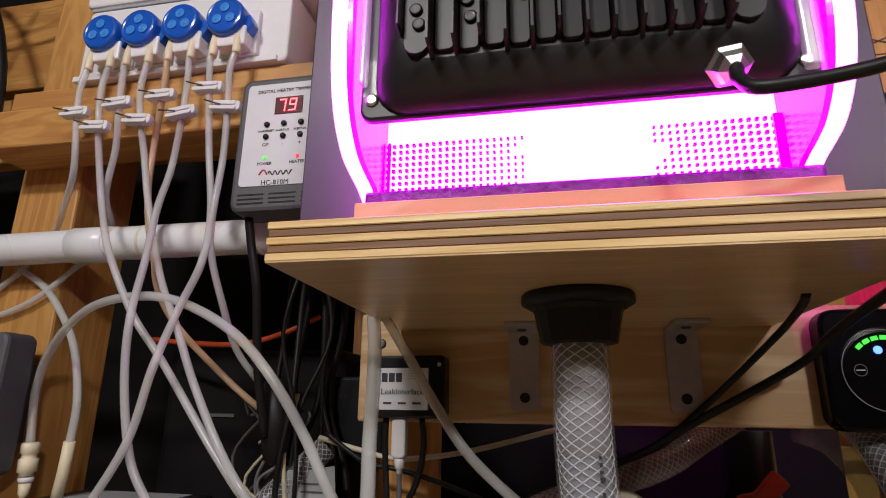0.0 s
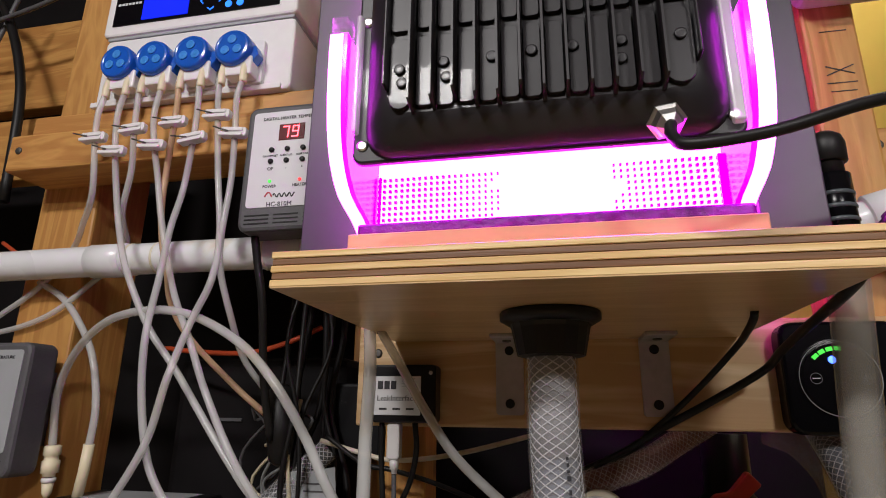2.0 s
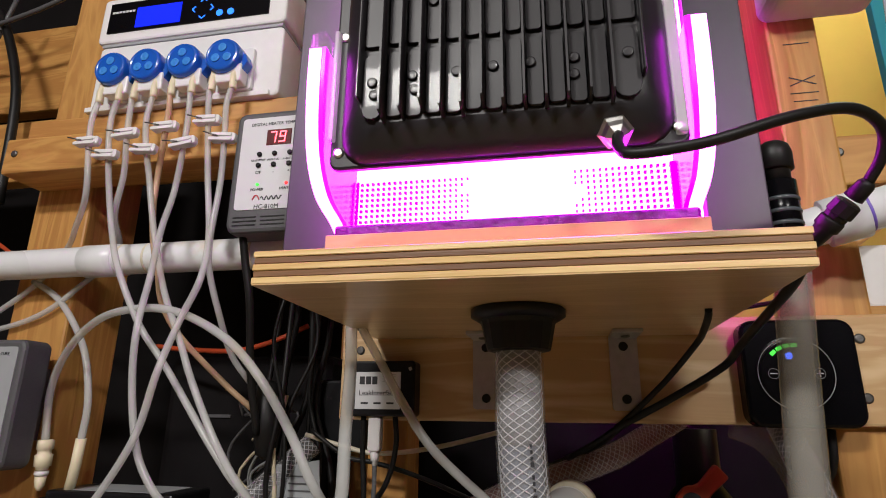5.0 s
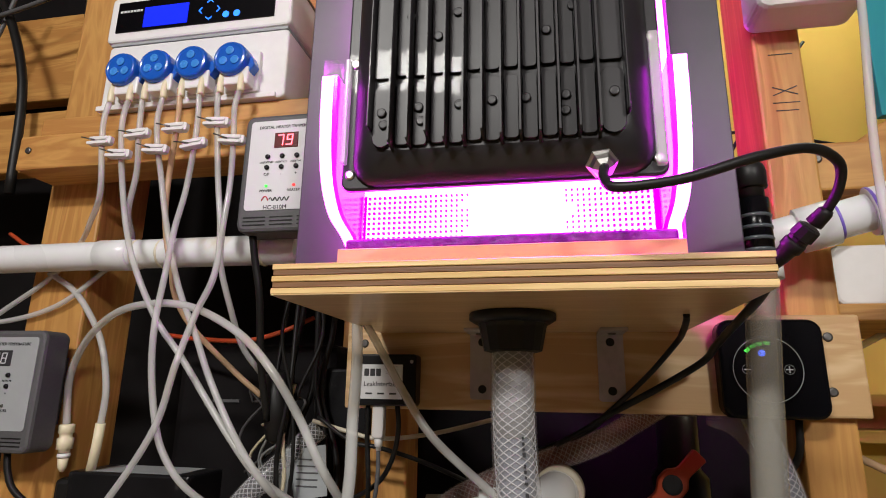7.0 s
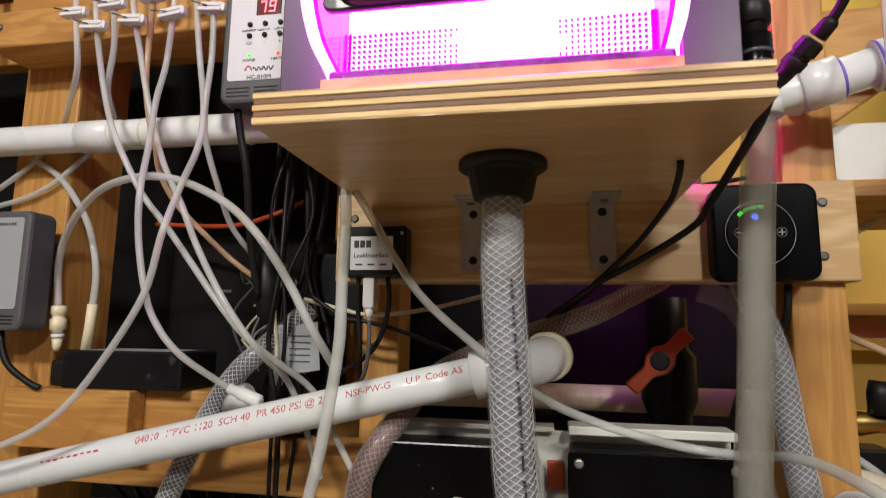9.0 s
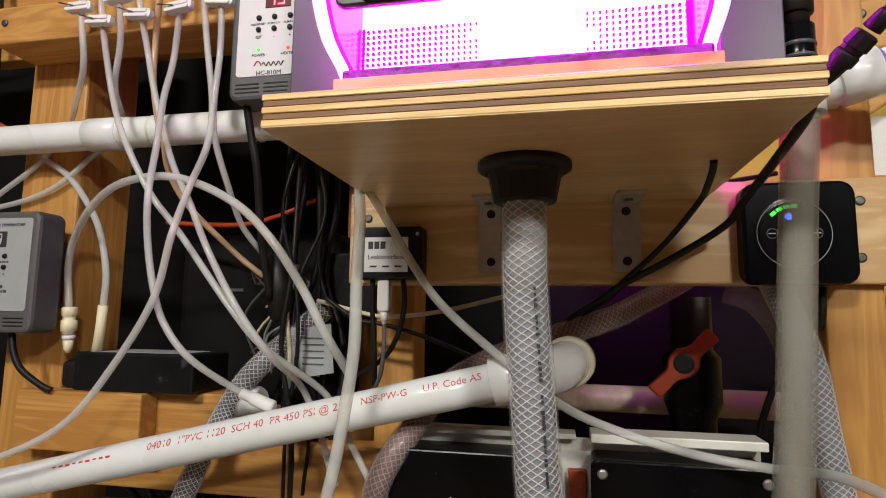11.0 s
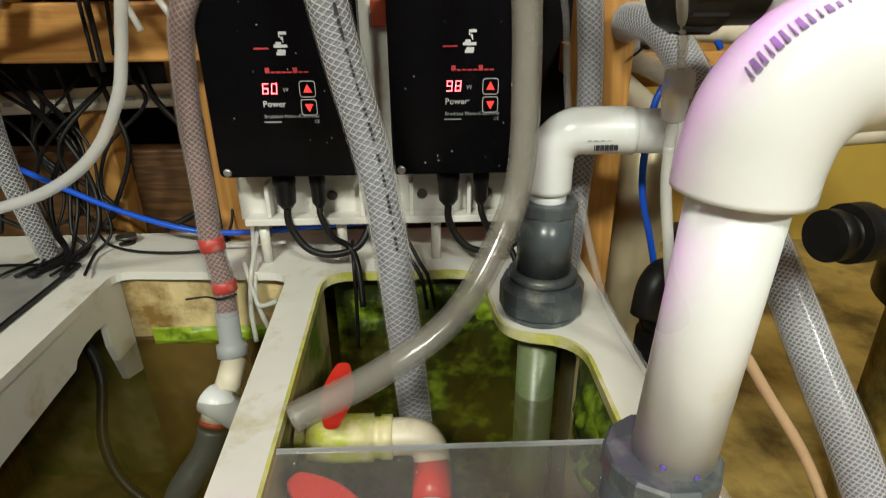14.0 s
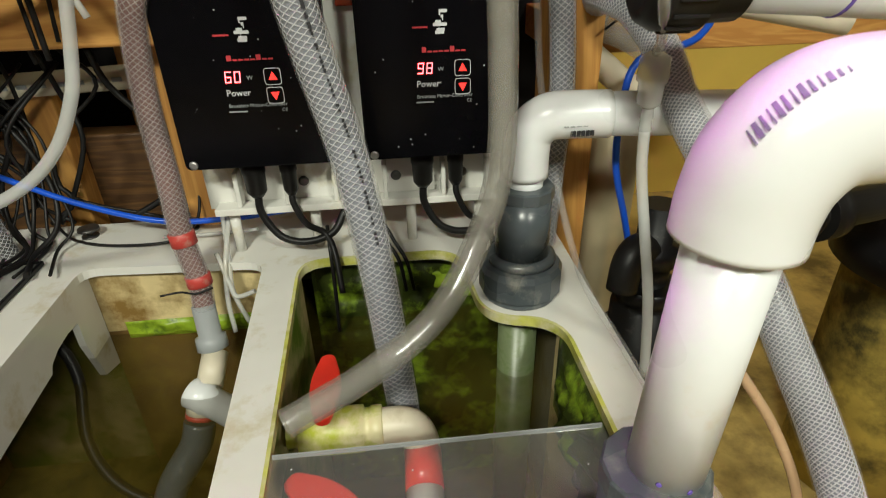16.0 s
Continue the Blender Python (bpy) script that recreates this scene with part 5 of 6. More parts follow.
def union(x, y, z, label, k=1.0, top=0.059):
    u = thing("pipe_union", label, "fitting", "pipe unions", (x, y, z))
    stick("collar", lathe((x, y, z), (0, 0, 1), [(0, 0.036), (0.002, 0.0365), (0.006, 0.0365), (0.007, 0.035)], 30), GREY_PVC, u)
    stick("nut", lathe((x, y, z + 0.007), (0, 0, 1), [(0, 0.038), (0.002, 0.041), (0.024, 0.041), (0.030, 0.038), (0.031, 0.031)], flat=14), GREY_PVC, u)
    stick("lip", lathe((x, y, z + 0.038), (0, 0, 1), [(0, 0.031), (0.001, 0.033), (0.007, 0.033), (0.009, 0.028)], 30), GREY_PVC, u)
    stick("socket", lathe((x, y, z + 0.047), (0, 0, 1), [(0, 0.0262 * k), (top, 0.0258 * k), (top, 0.0200)], 30), GREY_PVC, u)
    stick("rim", lathe((x, y, z + 0.047 + top - 0.001), (0, 0, 1), [(0, 0.0262 * k), (0.001, 0.0276 * k), (0.0105, 0.0276 * k), (0.012, 0.0262 * k), (0.012, 0.0165)], flat=12), GREY_PVC, u)
    return u


union(0.231, 0.384, TOP + 0.0002, "dark grey plastic pipe union at the back of the sump")
union(0.2165, 0.070, TOP + 0.0048, "dark grey plastic pipe union holding a white pipe", 0.88, 0.055)
solo("white_flange", lathe((0.2150, 0.070, TOP + 0.0047), (0, 0, 1), [(0, 0.0485), (0.001, 0.0495), (0.005, 0.0495), (0.006, 0.0480), (0.006, 0.0420)], 36), PVC, "white flange ring under the pipe union", "flange")
solo("sunken_pipe", lathe((0.231, 0.384, 0.10), (0, 0, 1), [(0, 0.0205), (0.10, 0.0205), (0.101, 0.0225), (0.13, 0.0225), (0.131, 0.0205), (0.326, 0.0205)], 26), mat("slimy_pipe", (0.16, 0.20, 0.10), 0.35, var=0.4, scale=40, stain=(0.07, 0.11, 0.02), stain_amount=0.5, stain_scale=40), "green slimy pipe standing in the water", "pipe")

ret = thing("return_elbow", "white plastic elbow with a barcode on the union", "pipe", "", (0.24, 0.384, 0.55))
stick("riser", lathe((0.231, 0.384, 0.5385), (0, 0, 1), [(0, 0.0167), (0.02, 0.0167)], 26), PVC, ret)
stick("elbow", sweep(smooth([(0.231, 0.384, 0.556), (0.231, 0.384, 0.580), (0.234, 0.384, 0.597), (0.247, 0.382, 0.609), (0.268, 0.380, 0.611), (0.300, 0.377, 0.611)], 6), 0.0205, 26), PVC, ret)
stick("pipe", sweep([Vector((0.295, 0.3775, 0.611)), Vector((0.36, 0.372, 0.610)), Vector((0.46, 0.363, 0.609))], 0.0190, 26), PVC, ret)
for i in range(16):
    w = 0.0003 + 0.0004 * ((i * 7) % 3)
    a = 0.262 + i * 0.0013
    stick("barcode_bar", box(a, a + w, 0.3586, 0.3604, 0.5985, 0.6030), DARK_INK, ret)
for i in range(5):
    stick("print_bar", box(0.256 + i * 0.0055, 0.2595 + i * 0.0055, 0.3592, 0.3602, 0.6065, 0.6072), PANEL_DIM, ret)

big = thing("overflow_pipe", "white drain pipe with a wide elbow and purple barcode", "pipe", "", (0.2205, 0.070, 0.545))
BX, BY = 0.2205, 0.070
stick("riser", lathe((BX, BY, 0.545), (0.045, 0.0, 1), [(0, 0.0167), (0.125, 0.0167)], 30), PVC, big)
ex, ey = BX + 0.0050, BY
stick("elbow", sweep(smooth([(ex, ey, 0.6610), (ex + 0.0008, ey, 0.674), (ex + 0.004, ey - 0.001, 0.688), (ex + 0.014, ey - 0.002, 0.700), (ex + 0.029, ey - 0.004, 0.7045), (ex + 0.060, ey - 0.006, 0.7045)], 7), 0.0226, 36), PVC, big, "white elbow")
stick("pipe", sweep([Vector((ex + 0.055, ey - 0.0057, 0.7045)), Vector((ex + 0.3, ey - 0.02, 0.7045))], 0.0167, 26), PVC, big)
for i in range(13):
    a = radians(31 + i * 3.0)
    w = 0.0002 + 0.0002 * ((i * 5) % 3)
    c = Vector((ex + 0.029, ey - 0.003, 0.6765))
    r = 0.0476
    bm = box(-w * 1.3, w * 1.3, -0.0030, 0.0030, -0.0004, 0.0004)
    stick("barcode_bar", moved(bm, Matrix.Translation(c + Vector((-r * math.cos(a), -0.0095, r * math.sin(a)))) @ pose(0, 0, 0, 20, 0, 0) @ pose(0, 0, 0, 0, -(90 - math.degrees(a)), 0)), GREY_INK, big)
for a, h in ((-2.2, 0.552), (-1.4, 0.549)):
    stick("primer_spot", lathe((BX + 0.0167 * math.cos(a), BY + 0.0167 * math.sin(a), h), (math.cos(a), math.sin(a), 0), [(0, 0.0014), (0.0004, 0.0010)], 9), BLUE_INK, big)

# valves and pipes standing in the sump
bv = thing("ball_valve", "algae-stained white ball valve with a red handle", "valve", "", (0.06, 0.275, 0.36))
stick("body", lathe((0.004, 0.275, 0.372), (1, 0, 0), [(0, 0.012), (0.010, 0.012), (0.011, 0.019), (0.040, 0.0205), (0.066, 0.0205), (0.067, 0.0175), (0.072, 0.0175), (0.073, 0.0190), (0.082, 0.0190), (0.083, 0.016)], 28), mat("algae_pvc", (0.66, 0.60, 0.36), 0.35, var=0.12, scale=50, stain=(0.42, 0.45, 0.05), stain_amount=0.55, stain_scale=30), bv)
stick("elbow", sweep(smooth([(0.085, 0.275, 0.372), (0.102, 0.275, 0.372), (0.113, 0.273, 0.368), (0.119, 0.270, 0.357), (0.120, 0.268, 0.345)], 6), 0.0160, 24), PVC_OLD, bv)
stick("handle", plate(curve_corner([(-0.006, -0.042), (0.006, -0.042), (0.0135, -0.012), (0.0135, 0.012), (0.006, 0.042), (-0.006, 0.042), (-0.0135, 0.012), (-0.0135, -0.012)], 0.014), "z", 0.3985, 0.406, 0.002), RED, bv, "red paddle handle").location += Vector((0.0385, 0.297, 0))
stick("stem", lathe((0.0385, 0.28, 0.385), (0, 0, 1), [(0, 0.007), (0.014, 0.007)], 16), RED, bv)
stick("red_ring", lathe((0.120, 0.264, 0.348), (-0.03, -1, -0.25), [(0, 0.0165), (0.036, 0.0165)], 24), RED, bv)
stick("tail_pipe", sweep([Vector((0.119, 0.229, 0.339)), Vector((0.116, 0.16, 0.322)), Vector((0.113, 0.09, 0.305))], 0.0160, 22), PVC, bv)
bv2 = thing("ball_valve", "white ball valve with a red handle under the lid", "valve", "", (0.05, 0.18, 0.36))
stick("body", lathe((0.015, 0.172, 0.358), (1, -0.25, 0), [(0, 0.012), (0.025, 0.012), (0.026, 0.0165), (0.06, 0.0165), (0.061, 0.012), (0.085, 0.012)], 26), PVC_OLD, bv2)
stick("handle", moved(plate(curve_corner([(-0.007, -0.037), (0.007, -0.037), (0.0155, -0.012), (0.0155, 0.012), (0.007, 0.037), (-0.007, 0.037), (-0.0155, 0.012), (-0.0155, -0.012)], 0.016), "z", -0.0035, 0.0035, 0.002), pose(0.047, 0.182, 0.400, 0, 0, 53)), RED, bv2, "red paddle handle")
stick("stem", lathe((0.047, 0.18, 0.38), (0, 0, 1), [(0, 0.007), (0.018, 0.007)], 16), RED, bv2)

el1 = thing("sump_elbow", "stained white elbow fitting standing in the sump", "fitting", "", (-0.105, 0.38, 0.3))
stick("barb", lathe((-0.1050, 0.4480, 0.4000), (0.10, -0.35, -1), [(0, 0.0125), (0.034, 0.0125), (0.036, 0.0165), (0.050, 0.0170), (0.052, 0.013)], 22), PANEL_DIM, el1)
stick("neck", sweep([Vector((-0.099, 0.430, 0.348)), Vector((-0.102, 0.398, 0.327))], 0.0140, 22), PVC_OLD, el1)
stick("elbow", lathe((-0.121, 0.394, 0.3262), (0.86, -0.42, -0.28), [(0, 0.0150), (0.002, 0.0172), (0.024, 0.0172), (0.0245, 0.0160), (0.065, 0.0160)], 26), PVC, el1, "white tee with a blanked end")
stick("socket", lathe((-0.110, 0.388, 0.314), (-0.25, -0.45, -1), [(0, 0.0155), (0.012, 0.0155)], 22), PVC_OLD, el1)
stick("ring", lathe((-0.1125, 0.3835, 0.304), (-0.25, -0.45, -1), [(0, 0.0158), (0.005, 0.0158)], 22), RED_BAND, el1)
stick("hose_tail", sweep(smooth([(-0.113, 0.377, 0.298), (-0.120, 0.365, 0.275), (-0.145, 0.34, 0.24), (-0.155, 0.32, 0.19), (-0.13, 0.30, 0.14)], 6), 0.0165, 20), GREY_PVC, el1, "dark grey rubber hose")
solo("hose_clamp", lathe((-0.1116, 0.4590, 0.4850), (0.12, -0.14, -1), [(0, 0.0128), (0.0005, 0.0134), (0.014, 0.0134), (0.0145, 0.0128)], 24), RED_BAND, "red band round the braided hose", "clamp", "hose clamps")
solo("hose_clamp", lathe((-0.1044, 0.4530, 0.4360), (0.12, -0.16, -1), [(0, 0.0128), (0.0005, 0.0134), (0.012, 0.0134), (0.0125, 0.0128)], 24), RED_BAND, "red band with a cable tie round the hose", "clamp", "hose clamps")
solo("cable_tie", sweep(smooth([(-0.0870, 0.440, 0.4260), (-0.1040, 0.434, 0.4240), (-0.1200, 0.437, 0.4250), (-0.1400, 0.434, 0.4240)], 5), 0.0012, 6), RUBBER, "black cable tie round the hose", "cable tie")
solo("pump_cable", sweep(smooth([(-0.31, 0.44, 0.36), (-0.285, 0.44, 0.372), (-0.262, 0.44, 0.362), (-0.245, 0.42, 0.33), (-0.235, 0.38, 0.28), (-0.20, 0.35, 0.24), (-0.14, 0.34, 0.2)]), 0.0058, 10), RUBBER, "black pump cord running through the baffle", "cable")
for pts in ([(-0.098, 0.545, 0.565), (-0.088, 0.53, 0.49), (-0.080, 0.49, 0.435), (-0.077, 0.47, 0.40), (-0.0655, 0.465, 0.36)], [(-0.079, 0.535, 0.56), (-0.078, 0.52, 0.48), (-0.082, 0.48, 0.43), (-0.084, 0.466, 0.39), (-0.082, 0.46, 0.352)], [(-0.092, 0.49, 0.44), (-0.079, 0.47, 0.41), (-0.072, 0.463, 0.398), (-0.05, 0.46, 0.405)]):
    tube(pts, 0.0028, SILICONE, "thin milky tube end dipping into the sump", "dosing ends")
solo("rod", sweep(smooth([(-0.17, 0.555, 0.432), (-0.12, 0.545, 0.437), (-0.08, 0.535, 0.443), (-0.052, 0.530, 0.447)], 5), 0.0022, 8), SILICONE, "thin clear rod lying across the rim", "rod")

# ---- pump controllers ----
hang = thing("controller_rack", "white acrylic rack carrying the pump controllers", "rack", "", (0.07, 0.53, TOP))
stick("back_plate", box(-0.095, 0.235, 0.517, 0.523, 0.482, 0.742, 0.001), ACRYL_WHITE, hang)
stick("ledge", box(-0.085, 0.235, 0.495, 0.5168, 0.482, 0.490, 0.001), ACRYL_WHITE, hang)
for x in (-0.060, -0.008, 0.045, 0.10, 0.165, 0.215):
    stick("rib", box(x, x + 0.005, 0.498, 0.5168, 0.4902, 0.530, 0.0008, 1), ACRYL_WHITE, hang)
for x in (-0.07, 0.02, 0.13, 0.21):
    stick("leg", lathe((x, 0.513, TOP), (0, 0, 1), [(0, 0.006), (0.052, 0.006)], 12), ACRYL_WHITE, hang)
for x in (0.012, 0.115, 0.19):
    screw((x, 0.5166, 0.510), (0, -1, 0), 0.006, hang)

for x0, x1, num in ((-0.0925, 0.0585, "60"), (0.0860, 0.2330, "98")):
    c = thing("pump_controller", "dusty black pump controller box with lit red figures", "controller", "pump controllers", ((x0 + x1) / 2, 0.49, 0.545))
    stick("case", plate(rounded(x0 + 0.003, x1 - 0.003, 0.547, 0.733, 0.004), "y", 0.4720, 0.5168, 0.002), BLACK, c)
    fr_ = stick("front", plate(rounded(x0, x1, 0.548, 0.735, 0.006), "y", 0.4655, 0.4718, 0.0018), BLACK_GLOSS, c, "glossy black front")
    sx = x0 + 0.0645
    f = 0.4648
    digits(num, facing(sx - 0.0015, f - 0.0004, 0.6375), 0.0060, 0.0105, LED_WHITE_RED, fr_)
    letters("unit", "W", 0.0055, facing(sx + 0.0135, f, 0.636), PANEL_DIM, fr_)
    letters("caption", "Power", 0.0085, facing(sx + 0.001, f, 0.6225), PANEL_GREY, fr_)
    letters("caption", "Brushless Motor-Controller", 0.0048, facing(sx + 0.017, f, 0.6105), PANEL_DIM, fr_)
    letters("caption", "CE", 0.0045, facing(sx + 0.041, f, 0.6050), PANEL_DIM, fr_)
    stick("print_bar", box(sx - 0.011, sx + 0.006, f - 0.0002, f + 0.0004, 0.6045, 0.6056), PANEL_DIM, fr_)
    for zz, s in ((0.6365, 1), (0.6190, -1)):
        o = curve_corner([(sx + 0.027, zz - 0.0075), (sx + 0.042, zz - 0.0075), (sx + 0.042, zz + 0.0075), (sx + 0.027, zz + 0.0075)], 0.003, 3)
        k = stick("key_frame", sweep([Vector((a, f, b)) for a, b in o + o[:1]], 0.0004, 5, False), PANEL_GREY, fr_)
        cx = sx + 0.0345
        stick("key_arrow", plate([(cx - 0.004, zz - s * 0.003), (cx + 0.004, zz - s * 0.003), (cx, zz + s * 0.0045)], "y", f - 0.0003, f + 0.0004), LED_RED, fr_)
    rnd = random.Random(3)
    for k in range(9):
        stick("emblem", box(sx + 0.012 + rnd.uniform(-0.005, 0.004), sx + 0.0155 + rnd.uniform(-0.003, 0.006), f - 0.0003, f + 0.0004, 0.668 + k * 0.0023, 0.6707 + k * 0.0023), PANEL_GREY, fr_)
    for k in range(8):
        stick("script_bar", box(sx - 0.004 + k * 0.0053, sx + 0.0002 + k * 0.0053, f - 0.0002, f + 0.0004, 0.6518, 0.6532 + 0.0035 * (k in (0, 5))), RED_INK, fr_)
    stick("script_bar", box(sx - 0.012, sx + 0.002, f - 0.0002, f + 0.0004, 0.6735, 0.6750), RED_INK, fr_)
    for xx, zz in ((x0 + 0.0095, 0.7235), (x1 - 0.0095, 0.7235), (x0 + 0.0085, 0.5535)):
        screw((xx, 0.4656, zz), (0, -1, 0), 0.0045, c, STEEL)
    rnd = random.Random(int(num))
    for k in range(15):
        a, b, s = rnd.uniform(x0 + 0.008, x1 - 0.01), rnd.uniform(0.555, 0.725), rnd.uniform(0.0003, 0.0009)
        stick("salt_spot", lathe((a, f + 0.0006, b), (0, -1, 0), [(0, s), (0.0002, s * 0.7)], 6), PANEL_GREY, fr_)
    for gx, gr in ((x0 + 0.058, 0.0125), (x0 + 0.094, 0.009)):
        g = stick("cable_gland", lathe((gx, 0.492, 0.5452), (0, 0, -1), [(0, gr), (0.012, gr), (0.013, gr * 0.92), (0.034, gr * 0.85), (0.040, gr * 0.5)], 20), RUBBER, c)
    a, b = x0 + 0.058, x0 + 0.094
    stick("lead", sweep(smooth([(a, 0.492, 0.508), (a + 0.001, 0.49, 0.485), (a + 0.018, 0.486, 0.458), (a + 0.045, 0.484, 0.450), (a + 0.075, 0.487, 0.458), (a + 0.09, 0.50, 0.48)]), 0.0042, 10), RUBBER, c, "black lead")
    stick("lead", sweep(smooth([(b, 0.492, 0.508), (b + 0.001, 0.488, 0.495), (b + 0.012, 0.484, 0.472), (b + 0.03, 0.486, 0.458), (b + 0.04, 0.47, 0.44), (b + 0.045, 0.45, 0.40)]), 0.0036, 10), RUBBER, c, "black lead")
solo("rack_top", box(-0.09, 0.075, 0.505, 0.53, 0.7425, 0.7475, 0.001), ACRYL_WHITE, "white acrylic strip on top of a controller", "strip", "rack strips")
solo("rack_top", box(0.088, 0.235, 0.495, 0.53, 0.7425, 0.7505, 0.001), ACRYL_WHITE, "white acrylic strip on top of a controller", "strip", "rack strips")
solo("orange_tab", box(0.068, 0.084, 0.508, 0.5168, 0.690, 0.715, 0.001), ORANGE, "orange plastic tab between the controllers", "tab")
for pts in ([(0.033, 0.50, 0.46), (0.036, 0.475, 0.44), (0.037, 0.465, 0.40), (0.036, 0.46, 0.34)], [(0.085, 0.50, 0.475), (0.10, 0.48, 0.445), (0.112, 0.468, 0.425), (0.118, 0.46, 0.39)], [(0.09, 0.50, 0.475), (0.108, 0.48, 0.445), (0.120, 0.468, 0.425), (0.127, 0.46, 0.39)]):
    solo("thin_cable", sweep(smooth(pts), 0.0022, 8), RUBBER, "thin black cord dropping into the sump", "cable", "controller cables")

# ---- fittings at the right, behind the white drain ----
vu = thing("side_union", "black pipe union with white tee and orange handle", "fitting", "", (0.31, 0.25, 0.70))
stick("nut", lathe((0.252, 0.252, 0.724), (1, -0.02, -0.03), [(0, 0.020), (0.004, 0.027), (0.012, 0.031), (0.036, 0.031), (0.039, 0.027), (0.058, 0.026), (0.060, 0.022)], 30), RUBBER, vu)
for k in range(18):
    a = 2 * math.pi * k / 18
    stick("grip_rib", box(0.265, 0.286, -0.0012, 0.0012, -0.0012, 0.0012, 0.0004, 1), RUBBER, vu).location += Vector((0, 0.2515 + 0.031 * math.cos(a), 0.7233 + 0.031 * math.sin(a)))
stick("tee", sweep([Vector((0.305, 0.251, 0.7225)), Vector((0.60, 0.245, 0.700))], 0.0205, 26), PVC, vu)
stick("branch", sweep([Vector((0.343, 0.250, 0.722)), Vector((0.343, 0.250, 0.80))], 0.0205, 26), PVC, vu)
stick("branch_nut", lathe((0.343, 0.250, 0.790), (0, 0, 1), [(0, 0.022), (0.002, 0.026), (0.03, 0.026), (0.032, 0.02)], flat=14), RUBBER, vu)
stick("primer_ring", lathe((0.372, 0.2492, 0.7172), (1, -0.02, -0.075), [(0, 0.0204), (0.0004, 0.0210), (0.0018, 0.0210), (0.0022, 0.0204)], 26), BLUE_INK, vu)
stick("hose_barb", lathe((0.2515, 0.262, 0.7265), (0.02, -1, -0.1), [(0, 0.005), (0.010, 0.0085), (0.011, 0.012)], 16), CREAM, vu)
stick("handle", moved(plate(curve_corner([(-0.034, -0.009), (-0.014, -0.008), (-0.004, -0.014), (0.010, -0.014), (0.020, -0.009), (0.044, -0.010), (0.046, 0.009), (0.020, 0.008), (0.010, 0.013), (-0.004, 0.013), (-0.014, 0.008), (-0.034, 0.009)], 0.005), "z", -0.006, 0.006, 0.002), pose(0.324, 0.275, 0.777, 20, 0, 10)), ORANGE, vu, "orange valve handle")
stick("stem", lathe((0.305, 0.262, 0.745), (0.1, 0.2, 1), [(0, 0.008), (0.028, 0.008)], 16), RUBBER, vu)
vu.location += Vector((0.004, 0.0, 0.006))

rv = thing("shutoff_valve", "black ball valve with an orange handle in the dark", "valve", "", (0.21, 0.66, 0.7))
stick("body", lathe((0.212, 0.672, 0.62), (0, 0, 1), [(0, 0.030), (0.03, 0.032), (0.06, 0.025), (0.12, 0.025), (0.14, 0.032), (0.19, 0.032), (0.20, 0.024), (0.26, 0.024)], 24), BLACK, rv)
stick("handle", moved(plate(curve_corner([(-0.046, -0.009), (-0.018, -0.008), (-0.006, -0.016), (0.008, -0.016), (0.018, -0.008), (0.046, -0.010), (0.047, 0.008), (0.018, 0.007), (0.008, 0.015), (-0.006, 0.015), (-0.018, 0.007), (-0.046, 0.009)], 0.004), "y", -0.006, 0.006, 0.002), pose(0.1955, 0.636, 0.806, 0, -46, 0)), ORANGE, rv, "worn orange valve handle")
stick("hub", lathe((0.1955, 0.645, 0.806), (0, -1, 0), [(0, 0.012), (0.016, 0.011), (0.0165, 0.008)], 20), RUBBER, rv)
solo("dark_pipe", sweep([Vector((-0.106, 0.72, 0.752)), Vector((0.10, 0.735, 0.752)), Vector((0.34, 0.72, 0.752))], 0.017, 18), PVC_OLD, "aged pipe crossing behind the controllers", "pipe")
solo("loop_hose", sweep(smooth([(0.235, 0.60, 0.884), (0.262, 0.60, 0.872), (0.285, 0.60, 0.84), (0.30, 0.615, 0.79), (0.30, 0.63, 0.72)]), 0.012, 16), SMOKE_HOSE, "yellowish clear hose behind the post", "hose")
solo("valve_cable", sweep(smooth([(0.288, 0.505, 0.884), (0.285, 0.51, 0.85), (0.270, 0.54, 0.815), (0.258, 0.56, 0.78), (0.24, 0.58, 0.70)]), 0.0035, 8), RUBBER, "black cord running down beside the post", "cable")

ledb = thing("relay_box", "small black box with a red light", "relay", "", (0.45, 0.72, 0.62))
stick("case", box(0.405, 0.47, 0.71, 0.76, 0.645, 0.705, 0.003), BLACK, ledb)
stick("light", lathe((0.441, 0.7105, 0.677), (0, -1, 0), [(0, 0.004), (0.002, 0.003)], 12), LED_RED, ledb)
solo("wall_shelf", box(0.34, 0.9, 0.68, 0.9, 0.60, 0.645, 0.002), PINE_X, "pine shelf board behind the post", "shelf")
brs = thing("brass_manifold", "brass valve manifold with a black hose end", "valve", "", (0.42, 0.7, 0.73))
stick("barrel", lathe((0.385, 0.72, 0.735), (1, 0, 0), [(0, 0.010), (0.02, 0.014), (0.03, 0.010), (0.05, 0.016), (0.07, 0.012), (0.10, 0.012)], 18), BRASS, brs)
stick("hose_end", lathe((0.405, 0.71, 0.745), (0.1, 0, 1), [(0, 0.013), (0.03, 0.013), (0.032, 0.016), (0.05, 0.016)], 16), RUBBER, brs)
stick("hose_end", lathe((0.455, 0.71, 0.745), (0.1, 0, 1), [(0, 0.012), (0.025, 0.014), (0.04, 0.012)], 16), RUBBER, brs)
